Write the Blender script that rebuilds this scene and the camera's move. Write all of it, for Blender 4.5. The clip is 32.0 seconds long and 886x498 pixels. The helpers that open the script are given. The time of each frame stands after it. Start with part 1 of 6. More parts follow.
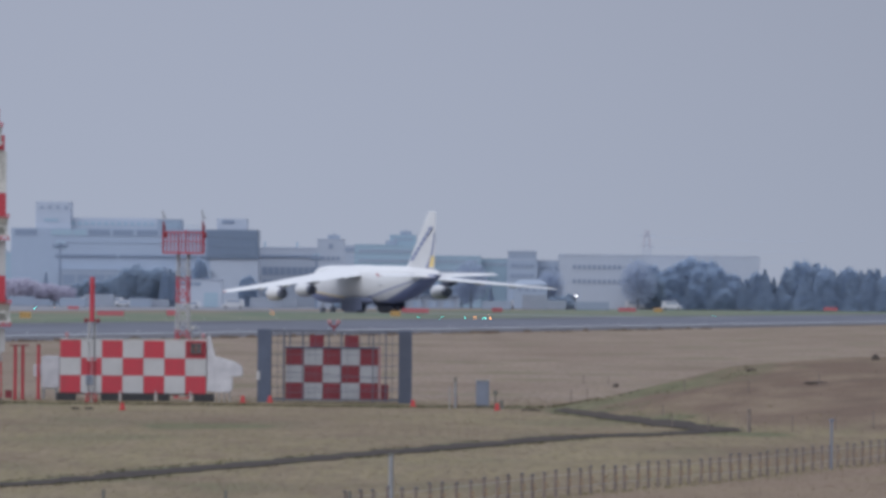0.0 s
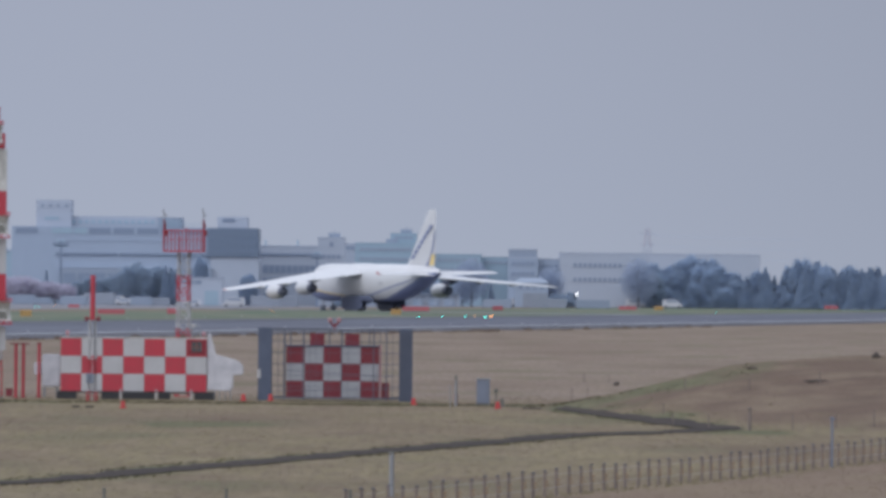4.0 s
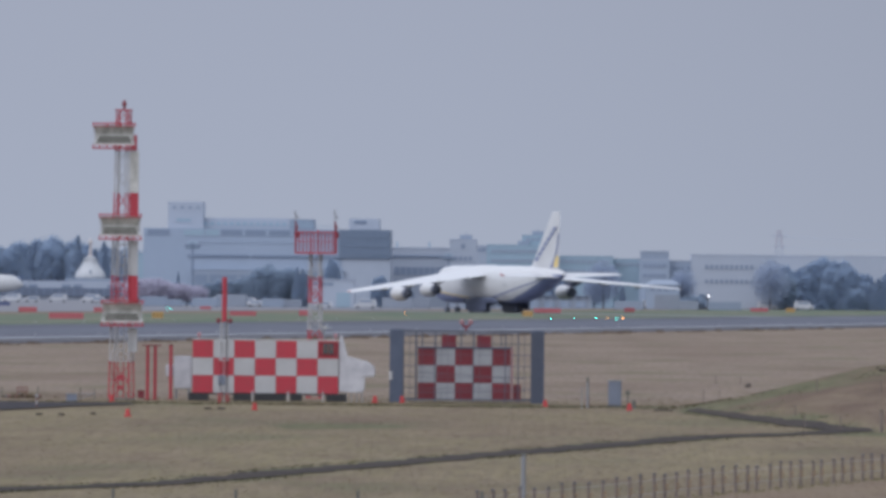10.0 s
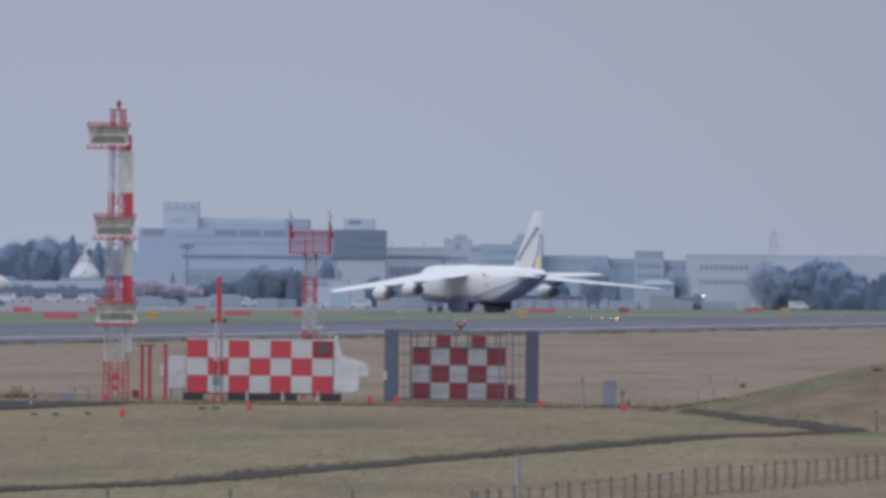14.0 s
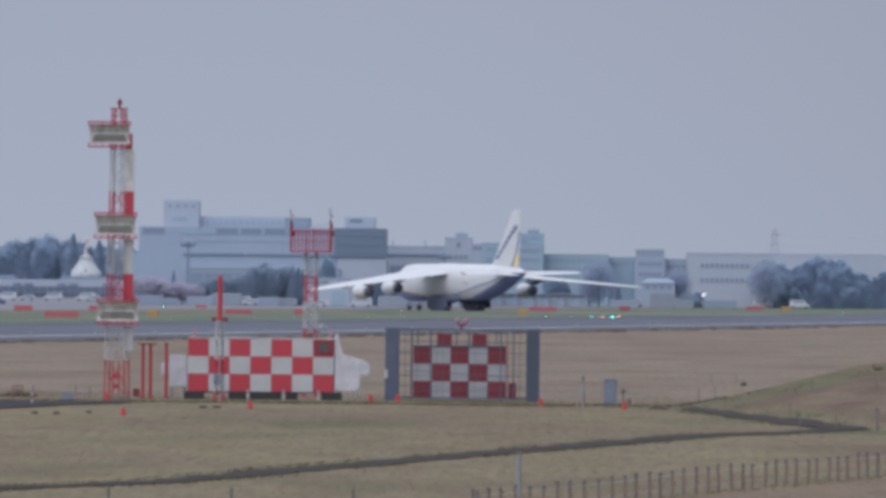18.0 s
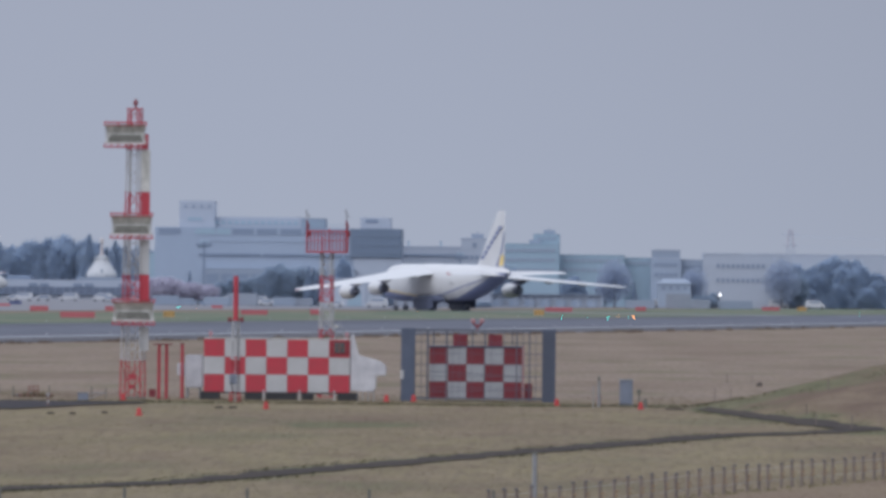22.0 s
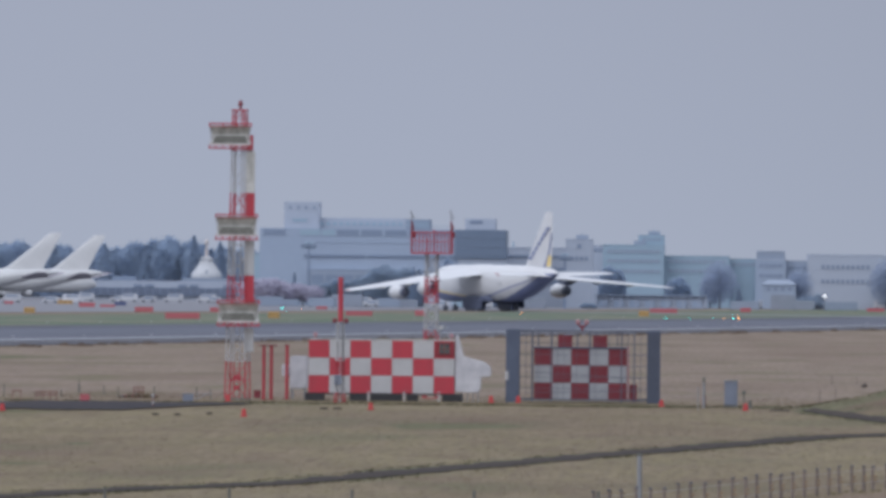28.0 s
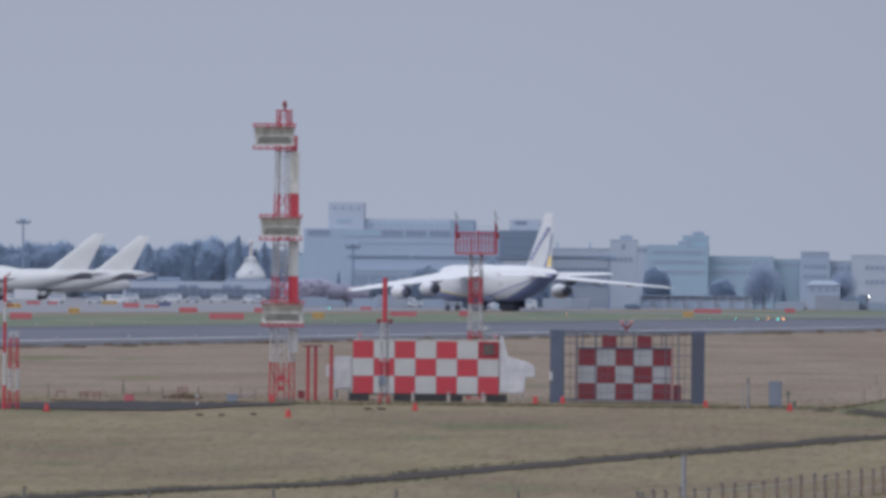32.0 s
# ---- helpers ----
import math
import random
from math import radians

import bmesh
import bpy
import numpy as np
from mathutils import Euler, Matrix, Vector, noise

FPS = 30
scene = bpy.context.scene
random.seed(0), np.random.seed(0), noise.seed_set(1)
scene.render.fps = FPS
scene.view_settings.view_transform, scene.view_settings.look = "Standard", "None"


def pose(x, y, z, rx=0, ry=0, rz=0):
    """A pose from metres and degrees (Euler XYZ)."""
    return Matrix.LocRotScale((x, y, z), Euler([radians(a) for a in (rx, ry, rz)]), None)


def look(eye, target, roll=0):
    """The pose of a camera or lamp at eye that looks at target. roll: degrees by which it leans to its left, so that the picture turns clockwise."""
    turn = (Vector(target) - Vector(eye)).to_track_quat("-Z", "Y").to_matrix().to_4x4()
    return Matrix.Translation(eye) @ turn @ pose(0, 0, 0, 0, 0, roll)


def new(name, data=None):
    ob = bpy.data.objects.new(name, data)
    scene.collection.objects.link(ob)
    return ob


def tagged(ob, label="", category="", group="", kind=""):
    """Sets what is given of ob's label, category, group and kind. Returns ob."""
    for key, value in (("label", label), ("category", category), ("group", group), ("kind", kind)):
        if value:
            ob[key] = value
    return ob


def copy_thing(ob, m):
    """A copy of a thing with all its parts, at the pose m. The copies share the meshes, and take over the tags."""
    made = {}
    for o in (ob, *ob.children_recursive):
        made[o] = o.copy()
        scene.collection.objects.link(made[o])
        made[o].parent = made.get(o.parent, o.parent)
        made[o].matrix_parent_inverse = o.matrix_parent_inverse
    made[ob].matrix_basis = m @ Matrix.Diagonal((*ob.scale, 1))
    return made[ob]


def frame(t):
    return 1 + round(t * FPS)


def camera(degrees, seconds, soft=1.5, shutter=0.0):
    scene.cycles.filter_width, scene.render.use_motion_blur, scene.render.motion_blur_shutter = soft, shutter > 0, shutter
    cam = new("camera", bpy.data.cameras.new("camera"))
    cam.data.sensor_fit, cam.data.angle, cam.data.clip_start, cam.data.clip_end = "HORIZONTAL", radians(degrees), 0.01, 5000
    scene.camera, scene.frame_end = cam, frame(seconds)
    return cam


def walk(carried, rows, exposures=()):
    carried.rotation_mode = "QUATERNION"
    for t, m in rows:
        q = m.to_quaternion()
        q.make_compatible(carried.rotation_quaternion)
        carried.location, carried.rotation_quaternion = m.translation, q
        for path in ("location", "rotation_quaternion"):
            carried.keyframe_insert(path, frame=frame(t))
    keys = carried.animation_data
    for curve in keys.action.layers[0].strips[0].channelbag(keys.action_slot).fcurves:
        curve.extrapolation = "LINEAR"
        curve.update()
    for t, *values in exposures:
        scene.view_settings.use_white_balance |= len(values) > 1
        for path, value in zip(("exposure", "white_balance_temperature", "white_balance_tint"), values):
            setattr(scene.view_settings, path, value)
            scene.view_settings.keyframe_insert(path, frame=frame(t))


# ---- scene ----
# ---- camera: a long lens on a tripod on the viewing hill, panned by hand ----
EYE = (0.0, 0.0, 6.0)
LEAN = -0.55
cam = camera(4.4896, 32.0, soft=3.8)
# seconds, pan in degrees to the left, tilt in degrees upwards
PAN = (
    (0, -0.0027, 0.1805), (0.5, 0.0045, 0.1804), (1, 0.0000, 0.1805), (1.5, 0.0045, 0.1804), (2, -0.0011, 0.1800),
    (2.5, -0.0086, 0.1800), (3, 0.0056, 0.1761), (3.5, -0.0006, 0.1717), (5.5, 0.0620, 0.1717), (6, 0.3548, 0.1711),
    (6.5, 0.6317, 0.1695), (7, 0.6476, 0.1666), (7.5, 0.6509, 0.1693), (8, 0.6519, 0.1654), (8.5, 0.6514, 0.1649),
    (9, 0.6634, 0.1620), (9.5, 0.6892, 0.1602), (10, 0.6679, 0.1746), (10.5, 0.6596, 0.1572), (11, 0.6542, 0.1715),
    (11.5, 0.6399, 0.1645), (12, 0.6592, 0.1786), (12.5, 0.6465, 0.1705), (13, 0.6636, 0.1741), (13.5, 0.6411, 0.1787),
    (14, 0.6405, 0.1743), (14.5, 0.6460, 0.1743), (16.5, 0.6258, 0.1795), (17, 0.6366, 0.1728), (17.5, 0.6460, 0.1699),
    (18, 0.6448, 0.1672), (18.5, 0.6520, 0.1688), (19, 0.6251, 0.1750), (19.5, 0.6296, 0.1739), (20, 0.6471, 0.1710),
    (20.5, 0.6356, 0.1749), (21, 0.6350, 0.1744), (21.5, 0.6444, 0.1738), (22, 0.7255, 0.1686), (22.5, 0.9119, 0.1685),
    (23, 0.9931, 0.1721), (23.5, 1.0791, 0.1690), (24, 1.1231, 0.1714), (24.5, 1.1544, 0.1711), (25, 1.2097, 0.1722),
    (25.5, 1.2393, 0.1714), (27.5, 1.2606, 0.1673), (28, 1.2568, 0.1690), (28.5, 1.2743, 0.1666), (29, 1.2825, 0.1616),
    (29.5, 1.2995, 0.1631), (30, 1.3243, 0.1673), (30.5, 1.3731, 0.1696), (31, 1.4214, 0.1735), (31.5, 1.4545, 0.1691),
    (32, 1.4809, 0.1695),
)
walk(cam, [(t, pose(*EYE, 90 + tilt, LEAN, pan)) for t, pan, tilt in PAN], exposures=((0, 0.0, 6080, 11.5), (32, 0.0, 6080, 11.5)))

# ---- sky and light: a high even overcast with a broad soft sun ----
SUN_UP, SUN_ROUND = radians(36), radians(210)
world = bpy.data.worlds.new("overcast_sky")
scene.world = world
world.use_nodes = True
wn, wl = world.node_tree.nodes, world.node_tree.links
wn.clear()
w_out = wn.new("ShaderNodeOutputWorld")
w_bg = wn.new("ShaderNodeBackground")
w_sky = wn.new("ShaderNodeTexSky")
w_sky.sky_type, w_sky.sun_disc = "NISHITA", False
w_sky.sun_elevation, w_sky.sun_rotation = SUN_UP, SUN_ROUND
w_sky.air_density, w_sky.dust_density, w_sky.ozone_density = 1.0, 2.0, 1.5
w_dim = wn.new("ShaderNodeMix")
w_dim.data_type, w_dim.blend_type = "RGBA", "MULTIPLY"
w_dim.inputs[0].default_value = 1.0
wl.new(w_sky.outputs["Color"], w_dim.inputs[6])
w_dim.inputs[7].default_value = (0.09, 0.09, 0.09, 1)
w_geo = wn.new("ShaderNodeTexCoord")
w_sep = wn.new("ShaderNodeSeparateXYZ")
wl.new(w_geo.outputs["Generated"], w_sep.inputs[0])
w_ramp = wn.new("ShaderNodeValToRGB")
w_ramp.color_ramp.elements[0].position, w_ramp.color_ramp.elements[0].color = 0.0, (0.425, 0.458, 0.54, 1)
w_ramp.color_ramp.elements[1].position, w_ramp.color_ramp.elements[1].color = 1.0, (1.34, 1.385, 1.5, 1)
w_mid = w_ramp.color_ramp.elements.new(0.03)
w_mid.color = (0.375, 0.40, 0.485, 1)
w_mid = w_ramp.color_ramp.elements.new(0.12)
w_mid.color = (0.62, 0.66, 0.75, 1)
wl.new(w_sep.outputs["Z"], w_ramp.inputs[0])
w_mix = wn.new("ShaderNodeMix")
w_mix.data_type = "RGBA"
w_mix.inputs[0].default_value = 0.88
wl.new(w_dim.outputs[2], w_mix.inputs[6])
wl.new(w_ramp.outputs[0], w_mix.inputs[7])
# the sky dims to the right to fit the camera's view, like lens falloff
w_side_dim = wn.new("ShaderNodeMapRange")
w_side_dim.interpolation_type = "SMOOTHSTEP"
w_side_dim.inputs[1].default_value, w_side_dim.inputs[2].default_value = -0.03, 0.11
w_side_dim.inputs[3].default_value, w_side_dim.inputs[4].default_value = 1.0, 0.80
wl.new(w_sep.outputs["X"], w_side_dim.inputs[0])
w_dull = wn.new("ShaderNodeVectorMath")
w_dull.operation = "SCALE"
wl.new(w_mix.outputs[2], w_dull.inputs[0])
wl.new(w_side_dim.outputs[0], w_dull.inputs["Scale"])
wl.new(w_dull.outputs[0], w_bg.inputs["Color"])
w_bg.inputs["Strength"].default_value = 1.0
wl.new(w_bg.outputs[0], w_out.inputs[0])
sun_data = bpy.data.lights.new("sun", "SUN")
sun_data.energy, sun_data.angle, sun_data.color = 1.32, radians(80), (1.0, 0.96, 0.9)
sun = new("sun", sun_data)
sun.matrix_world = look((0, 0, 900), (math.cos(SUN_UP) * 900 * 0.5, math.cos(SUN_UP) * 900 * 0.866, 900 - 900 * math.sin(SUN_UP)))


# ---- materials ----
def material(name, colour, rough=0.6, metal=0.0, second=None, scale=3.0, fine=0.0, bump=0.0, spread=0.0, coat=0.0, stretch=None, spec=0.5):
    """A paint or surface: two tones mixed by a coarse and a fine noise, with relief and a random shift from piece to piece."""
    m = bpy.data.materials.new(name)
    m.use_nodes = True
    n, k = m.node_tree.nodes, m.node_tree.links
    b = n["Principled BSDF"]
    b.inputs["Roughness"].default_value, b.inputs["Metallic"].default_value = rough, metal
    b.inputs["Coat Weight"].default_value = coat
    b.inputs["Specular IOR Level"].default_value = spec
    second = second or tuple(c * 0.8 for c in colour)
    place = n.new("ShaderNodeTexCoord")
    source = place.outputs["Object"]
    if stretch:
        mp = n.new("ShaderNodeMapping")
        mp.inputs["Scale"].default_value = stretch
        k.new(source, mp.inputs[0])
        source = mp.outputs[0]
    a = n.new("ShaderNodeTexNoise")
    a.inputs["Scale"].default_value, a.inputs["Detail"].default_value = scale, 5.0
    k.new(source, a.inputs["Vector"])
    c = n.new("ShaderNodeTexNoise")
    c.inputs["Scale"].default_value, c.inputs["Detail"].default_value = scale * 9, 3.0
    k.new(source, c.inputs["Vector"])
    blend = n.new("ShaderNodeMix")
    blend.inputs[0].default_value = 0.35
    k.new(a.outputs[0], blend.inputs[2])
    k.new(c.outputs[0], blend.inputs[3])
    ramp = n.new("ShaderNodeMapRange")
    ramp.inputs[1].default_value, ramp.inputs[2].default_value = 0.36, 0.66
    k.new(blend.outputs[0], ramp.inputs[0])
    mix = n.new("ShaderNodeMix")
    mix.data_type = "RGBA"
    mix.inputs[6].default_value, mix.inputs[7].default_value = (*colour, 1), (*second, 1)
    k.new(ramp.outputs[0], mix.inputs[0])
    out = mix.outputs[2]
    if spread:
        info = n.new("ShaderNodeObjectInfo")
        geo = n.new("ShaderNodeNewGeometry")
        add = n.new("ShaderNodeMath")
        k.new(info.outputs["Random"], add.inputs[0])
        k.new(geo.outputs["Random Per Island"], add.inputs[1])
        half = n.new("ShaderNodeMapRange")
        half.inputs[2].default_value = 2.0
        half.inputs[3].default_value, half.inputs[4].default_value = 1 - spread, 1 + spread
        k.new(add.outputs[0], half.inputs[0])
        hsv = n.new("ShaderNodeHueSaturation")
        k.new(half.outputs[0], hsv.inputs["Value"])
        k.new(out, hsv.inputs["Color"])
        out = hsv.outputs[0]
    k.new(out, b.inputs["Base Color"])
    if bump:
        bp = n.new("ShaderNodeBump")
        bp.inputs["Strength"].default_value = bump
        k.new(c.outputs[0], bp.inputs["Height"])
        k.new(bp.outputs[0], b.inputs["Normal"])
    return m


def glowing(name, colour, strength):
    m = bpy.data.materials.new(name)
    m.use_nodes = True
    b = m.node_tree.nodes["Principled BSDF"]
    b.inputs["Base Color"].default_value = (*colour, 1)
    b.inputs["Emission Color"].default_value = (*colour, 1)
    b.inputs["Emission Strength"].default_value = strength
    return m


RED = material("red_paint", (0.41, 0.028, 0.05), 0.55, second=(0.33, 0.036, 0.052), scale=1.5, spread=0.06)
WHITE = material("white_paint", (0.425, 0.428, 0.445), 0.55, second=(0.36, 0.362, 0.375), scale=1.2, spread=0.04)
DULL_RED = material("muted_red_paint", (0.195, 0.027, 0.042), 0.7, second=(0.165, 0.026, 0.036), scale=1.5, spread=0.06)
DULL_WHITE = material("muted_white_paint", (0.37, 0.38, 0.41), 0.7, second=(0.31, 0.32, 0.345), scale=1.5, spread=0.04)
STAINED = material("stained_white_paint", (0.60, 0.60, 0.585), 0.65, second=(0.20, 0.20, 0.185), scale=1.9, stretch=(1, 1, 0.35))
SLOT = material("dark_weathered_metal", (0.085, 0.085, 0.075), 0.6, second=(0.16, 0.16, 0.145), scale=2.5)
STEEL = material("galvanised_steel", (0.30, 0.31, 0.33), 0.45, 0.6, second=(0.24, 0.25, 0.27), scale=4)
GREY_SHEET = material("grey_sheet_metal", (0.082, 0.101, 0.152), 0.7, second=(0.064, 0.080, 0.124), scale=1.2)
CAGE_BAR = material("dark_cage_steel", (0.085, 0.092, 0.122), 0.6, 0.2, second=(0.105, 0.11, 0.14), scale=3)
CABINET = material("grey_cabinet_paint", (0.165, 0.19, 0.25), 0.5, second=(0.145, 0.165, 0.215), scale=2)
BLACK = material("black_rubber", (0.022, 0.023, 0.027), 0.8, second=(0.035, 0.035, 0.04), scale=3)
TARP = material("white_tarpaulin", (0.53, 0.53, 0.56), 0.75, second=(0.36, 0.36, 0.40), scale=1.6, bump=0.5)
ORANGE = material("orange_red_plastic", (0.46, 0.04, 0.042), 0.5, second=(0.38, 0.036, 0.04), scale=4)
INSULATOR = material("tan_insulator", (0.26, 0.175, 0.10), 0.6, scale=4)
WOOD = material("weathered_stake_wood", (0.20, 0.162, 0.140), 0.85, second=(0.125, 0.105, 0.102), scale=5, spread=0.2, stretch=(1, 1, 0.2))
PLANE_WHITE = material("aircraft_white_enamel", (0.61, 0.615, 0.635), 0.35, second=(0.565, 0.57, 0.585), scale=0.25, coat=0.15)
JET_WHITE = material("dull_white_enamel", (0.53, 0.54, 0.555), 0.45, second=(0.455, 0.465, 0.48), scale=0.16)
PLANE_GREY = material("aircraft_grey_enamel", (0.50, 0.51, 0.53), 0.4, second=(0.44, 0.45, 0.47), scale=0.3)
# belly and gear blues raised above the dark paint for haze and belly shade
PLANE_BLUE = material("hazed_blue_enamel", (0.165, 0.20, 0.355), 0.4, second=(0.18, 0.215, 0.37), scale=0.3)
BELLY_DARK = material("blue_gear_bay", (0.13, 0.158, 0.265), 0.6, second=(0.138, 0.168, 0.275), scale=0.4)
# dark blue of the gear; on the pylons it stands for shade under the wing
GEAR_BLUE = material("dark_blue_gear_and_wing_shade", (0.10, 0.117, 0.18), 0.6, second=(0.088, 0.103, 0.16), scale=0.6, spec=0.2)
# tailplane tone darkened to carry the shade on its underside
JET_TAIL = material("shaded_tail_grey", (0.33, 0.31, 0.345), 0.55, second=(0.27, 0.25, 0.29), scale=0.4)
PLANE_GOLD = material("aircraft_gold_enamel", (0.78, 0.60, 0.22), 0.4, second=(0.72, 0.55, 0.22), scale=0.5)
DARK_METAL = material("engine_exhaust_metal", (0.205, 0.22, 0.295), 0.55, 0.0, second=(0.18, 0.195, 0.26), scale=1.5)
# tyre tone raised to offset belly shade and haze
FREIGHT_TYRE = material("shade_lifted_tyre", (0.17, 0.185, 0.235), 0.85, second=(0.18, 0.195, 0.245), scale=2)
GLASS = material("dark_window_glass", (0.04, 0.055, 0.085), 0.12, second=(0.05, 0.07, 0.1), scale=0.3)
ASPHALT = material("runway_asphalt", (0.108, 0.116, 0.146), 0.85, second=(0.078, 0.084, 0.110), scale=0.05, stretch=(1, 0.12, 1), spec=0.25)
RUBBER_MARK = material("rubbered_asphalt", (0.07, 0.075, 0.095), 0.85, second=(0.1, 0.105, 0.13), scale=0.03, stretch=(1, 0.2, 1))
APRON = material("apron_concrete", (0.185, 0.187, 0.212), 0.85, second=(0.155, 0.158, 0.18), scale=0.02, stretch=(0.4, 1, 1))
LINE_PAINT = material("white_line_paint", (0.5, 0.51, 0.53), 0.7, second=(0.34, 0.35, 0.38), scale=0.12)
WORN_EDGE = material("worn_grassy_edge", (0.105, 0.106, 0.12), 0.9, second=(0.135, 0.125, 0.122), scale=0.05, spec=0.2)
STONE_GREY = material("grey_rubble", (0.17, 0.155, 0.145), 0.9, second=(0.12, 0.11, 0.105), scale=3)
FADED_RED = material("faded_red_board", (0.20, 0.105, 0.092), 0.7, second=(0.175, 0.10, 0.085), scale=3)
TRACK = material("dark_track_asphalt", (0.05, 0.049, 0.058), 1.0, second=(0.072, 0.065, 0.064), scale=0.4, spec=0.02)
MUD = material("dark_earth", (0.054, 0.049, 0.050), 1.0, second=(0.082, 0.070, 0.060), scale=0.5, spec=0.02)
# far tyres greyed: haze is in the colour
FAR_TYRE = material("hazed_tyre_rubber", (0.13, 0.14, 0.165), 0.8)
# sign red, yellow and writing softened, with haze in the colours
SIGN_RED = material("hazed_sign_red", (0.39, 0.092, 0.112), 0.5, second=(0.34, 0.092, 0.108), scale=1)
SIGN_TEXT = material("hazed_sign_writing", (0.22, 0.13, 0.05), 0.6)
LAMP_PINK = material("pale_red_lamp_glass", (0.34, 0.17, 0.19), 0.35, second=(0.36, 0.19, 0.21), scale=3)
SIGN_YELLOW = material("hazed_sign_yellow", (0.46, 0.29, 0.095), 0.5, second=(0.41, 0.26, 0.10), scale=1)
BLUE_VINYL = material("dark_blue_panel", (0.07, 0.09, 0.2), 0.5)
# far building tones: haze put into the base colours, pale and bluish
WALL_BLUE = material("hazed_blue_grey_cladding", (0.289, 0.350, 0.455), 0.65, second=(0.269, 0.329, 0.431), scale=0.06, spread=0.05)
WALL_LIGHT = material("hazed_light_grey_cladding", (0.344, 0.388, 0.471), 0.65, second=(0.319, 0.363, 0.446), scale=0.06, spread=0.05)
WALL_SLATE = material("hazed_slate_blue_cladding", (0.264, 0.356, 0.445), 0.6, second=(0.246, 0.339, 0.424), scale=0.07, spread=0.05)
LOWER_FRONT = material("hazed_slate_lower_front", (0.226, 0.275, 0.363), 0.5, second=(0.248, 0.297, 0.380), scale=0.12)
WALL_DARK = material("hazed_dark_cladding", (0.168, 0.215, 0.305), 0.45, second=(0.185, 0.235, 0.325), scale=0.08)
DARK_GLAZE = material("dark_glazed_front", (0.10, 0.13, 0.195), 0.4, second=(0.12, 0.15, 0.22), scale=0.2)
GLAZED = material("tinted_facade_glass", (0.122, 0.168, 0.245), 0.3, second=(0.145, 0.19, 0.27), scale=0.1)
ROOF = material("hazed_grey_roof_sheet", (0.363, 0.413, 0.506), 0.7, second=(0.341, 0.385, 0.479), scale=0.1)
WINDOW = material("hazed_window_glass", (0.175, 0.222, 0.315), 0.4, second=(0.20, 0.25, 0.345), scale=0.4)
STUPA = material("whitewashed_plaster", (0.50, 0.515, 0.54), 0.75, second=(0.42, 0.44, 0.475), scale=0.3)
GILT = material("pale_gilded_ornament", (0.5, 0.46, 0.46), 0.5, 0.0)
# pylon red paled almost to grey to put distance haze into it
PYLON_RED = material("hazed_pylon_paint", (0.40, 0.345, 0.41), 0.7)
# tree tones lightened and blued: distance haze is in the colour
LEAF_DARK = material("hazed_cedar_foliage", (0.12, 0.147, 0.192), 0.8, second=(0.126, 0.153, 0.197), scale=0.3, spread=0.08, spec=0.2)
LEAF_BARE = material("hazed_bare_twigs", (0.13, 0.155, 0.20), 0.8, second=(0.14, 0.165, 0.21), scale=0.3, spread=0.05)
LEAF_GREY = material("hazed_broadleaf_foliage", (0.108, 0.130, 0.160), 0.8, second=(0.116, 0.138, 0.168), scale=0.3, spread=0.08, spec=0.2)
LEAF_PINK = material("hazed_cherry_blossom", (0.235, 0.225, 0.27), 0.8, second=(0.22, 0.215, 0.26), scale=0.3, spread=0.08)
BARK = material("hazed_bark", (0.15, 0.155, 0.18), 0.9, scale=2)
CONTAINER = material("dull_grey_container_paint", (0.235, 0.265, 0.33), 0.6, second=(0.205, 0.235, 0.29), scale=0.5, spread=0.12)
VAN_WHITE = material("vehicle_white_paint", (0.50, 0.515, 0.56), 0.5, second=(0.42, 0.44, 0.48), scale=0.5, spread=0.18)
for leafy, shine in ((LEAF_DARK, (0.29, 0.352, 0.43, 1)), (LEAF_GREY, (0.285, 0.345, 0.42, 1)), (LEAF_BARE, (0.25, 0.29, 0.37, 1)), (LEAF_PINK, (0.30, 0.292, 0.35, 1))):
    # light also comes through the leaves; these bluish tones carry haze too
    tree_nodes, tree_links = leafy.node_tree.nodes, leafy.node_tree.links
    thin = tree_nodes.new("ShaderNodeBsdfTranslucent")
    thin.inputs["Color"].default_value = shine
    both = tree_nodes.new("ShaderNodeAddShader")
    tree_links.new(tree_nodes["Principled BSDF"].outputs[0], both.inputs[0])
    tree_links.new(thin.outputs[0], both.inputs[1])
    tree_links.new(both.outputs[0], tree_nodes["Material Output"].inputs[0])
GREEN_GLOW = glowing("green_light_glow", (0.05, 0.9, 0.72), 22)
AMBER_GLOW = glowing("amber_light_glow", (1.0, 0.36, 0.08), 12)
WHITE_GLOW = glowing("white_light_glow", (1.0, 0.97, 0.9), 8)


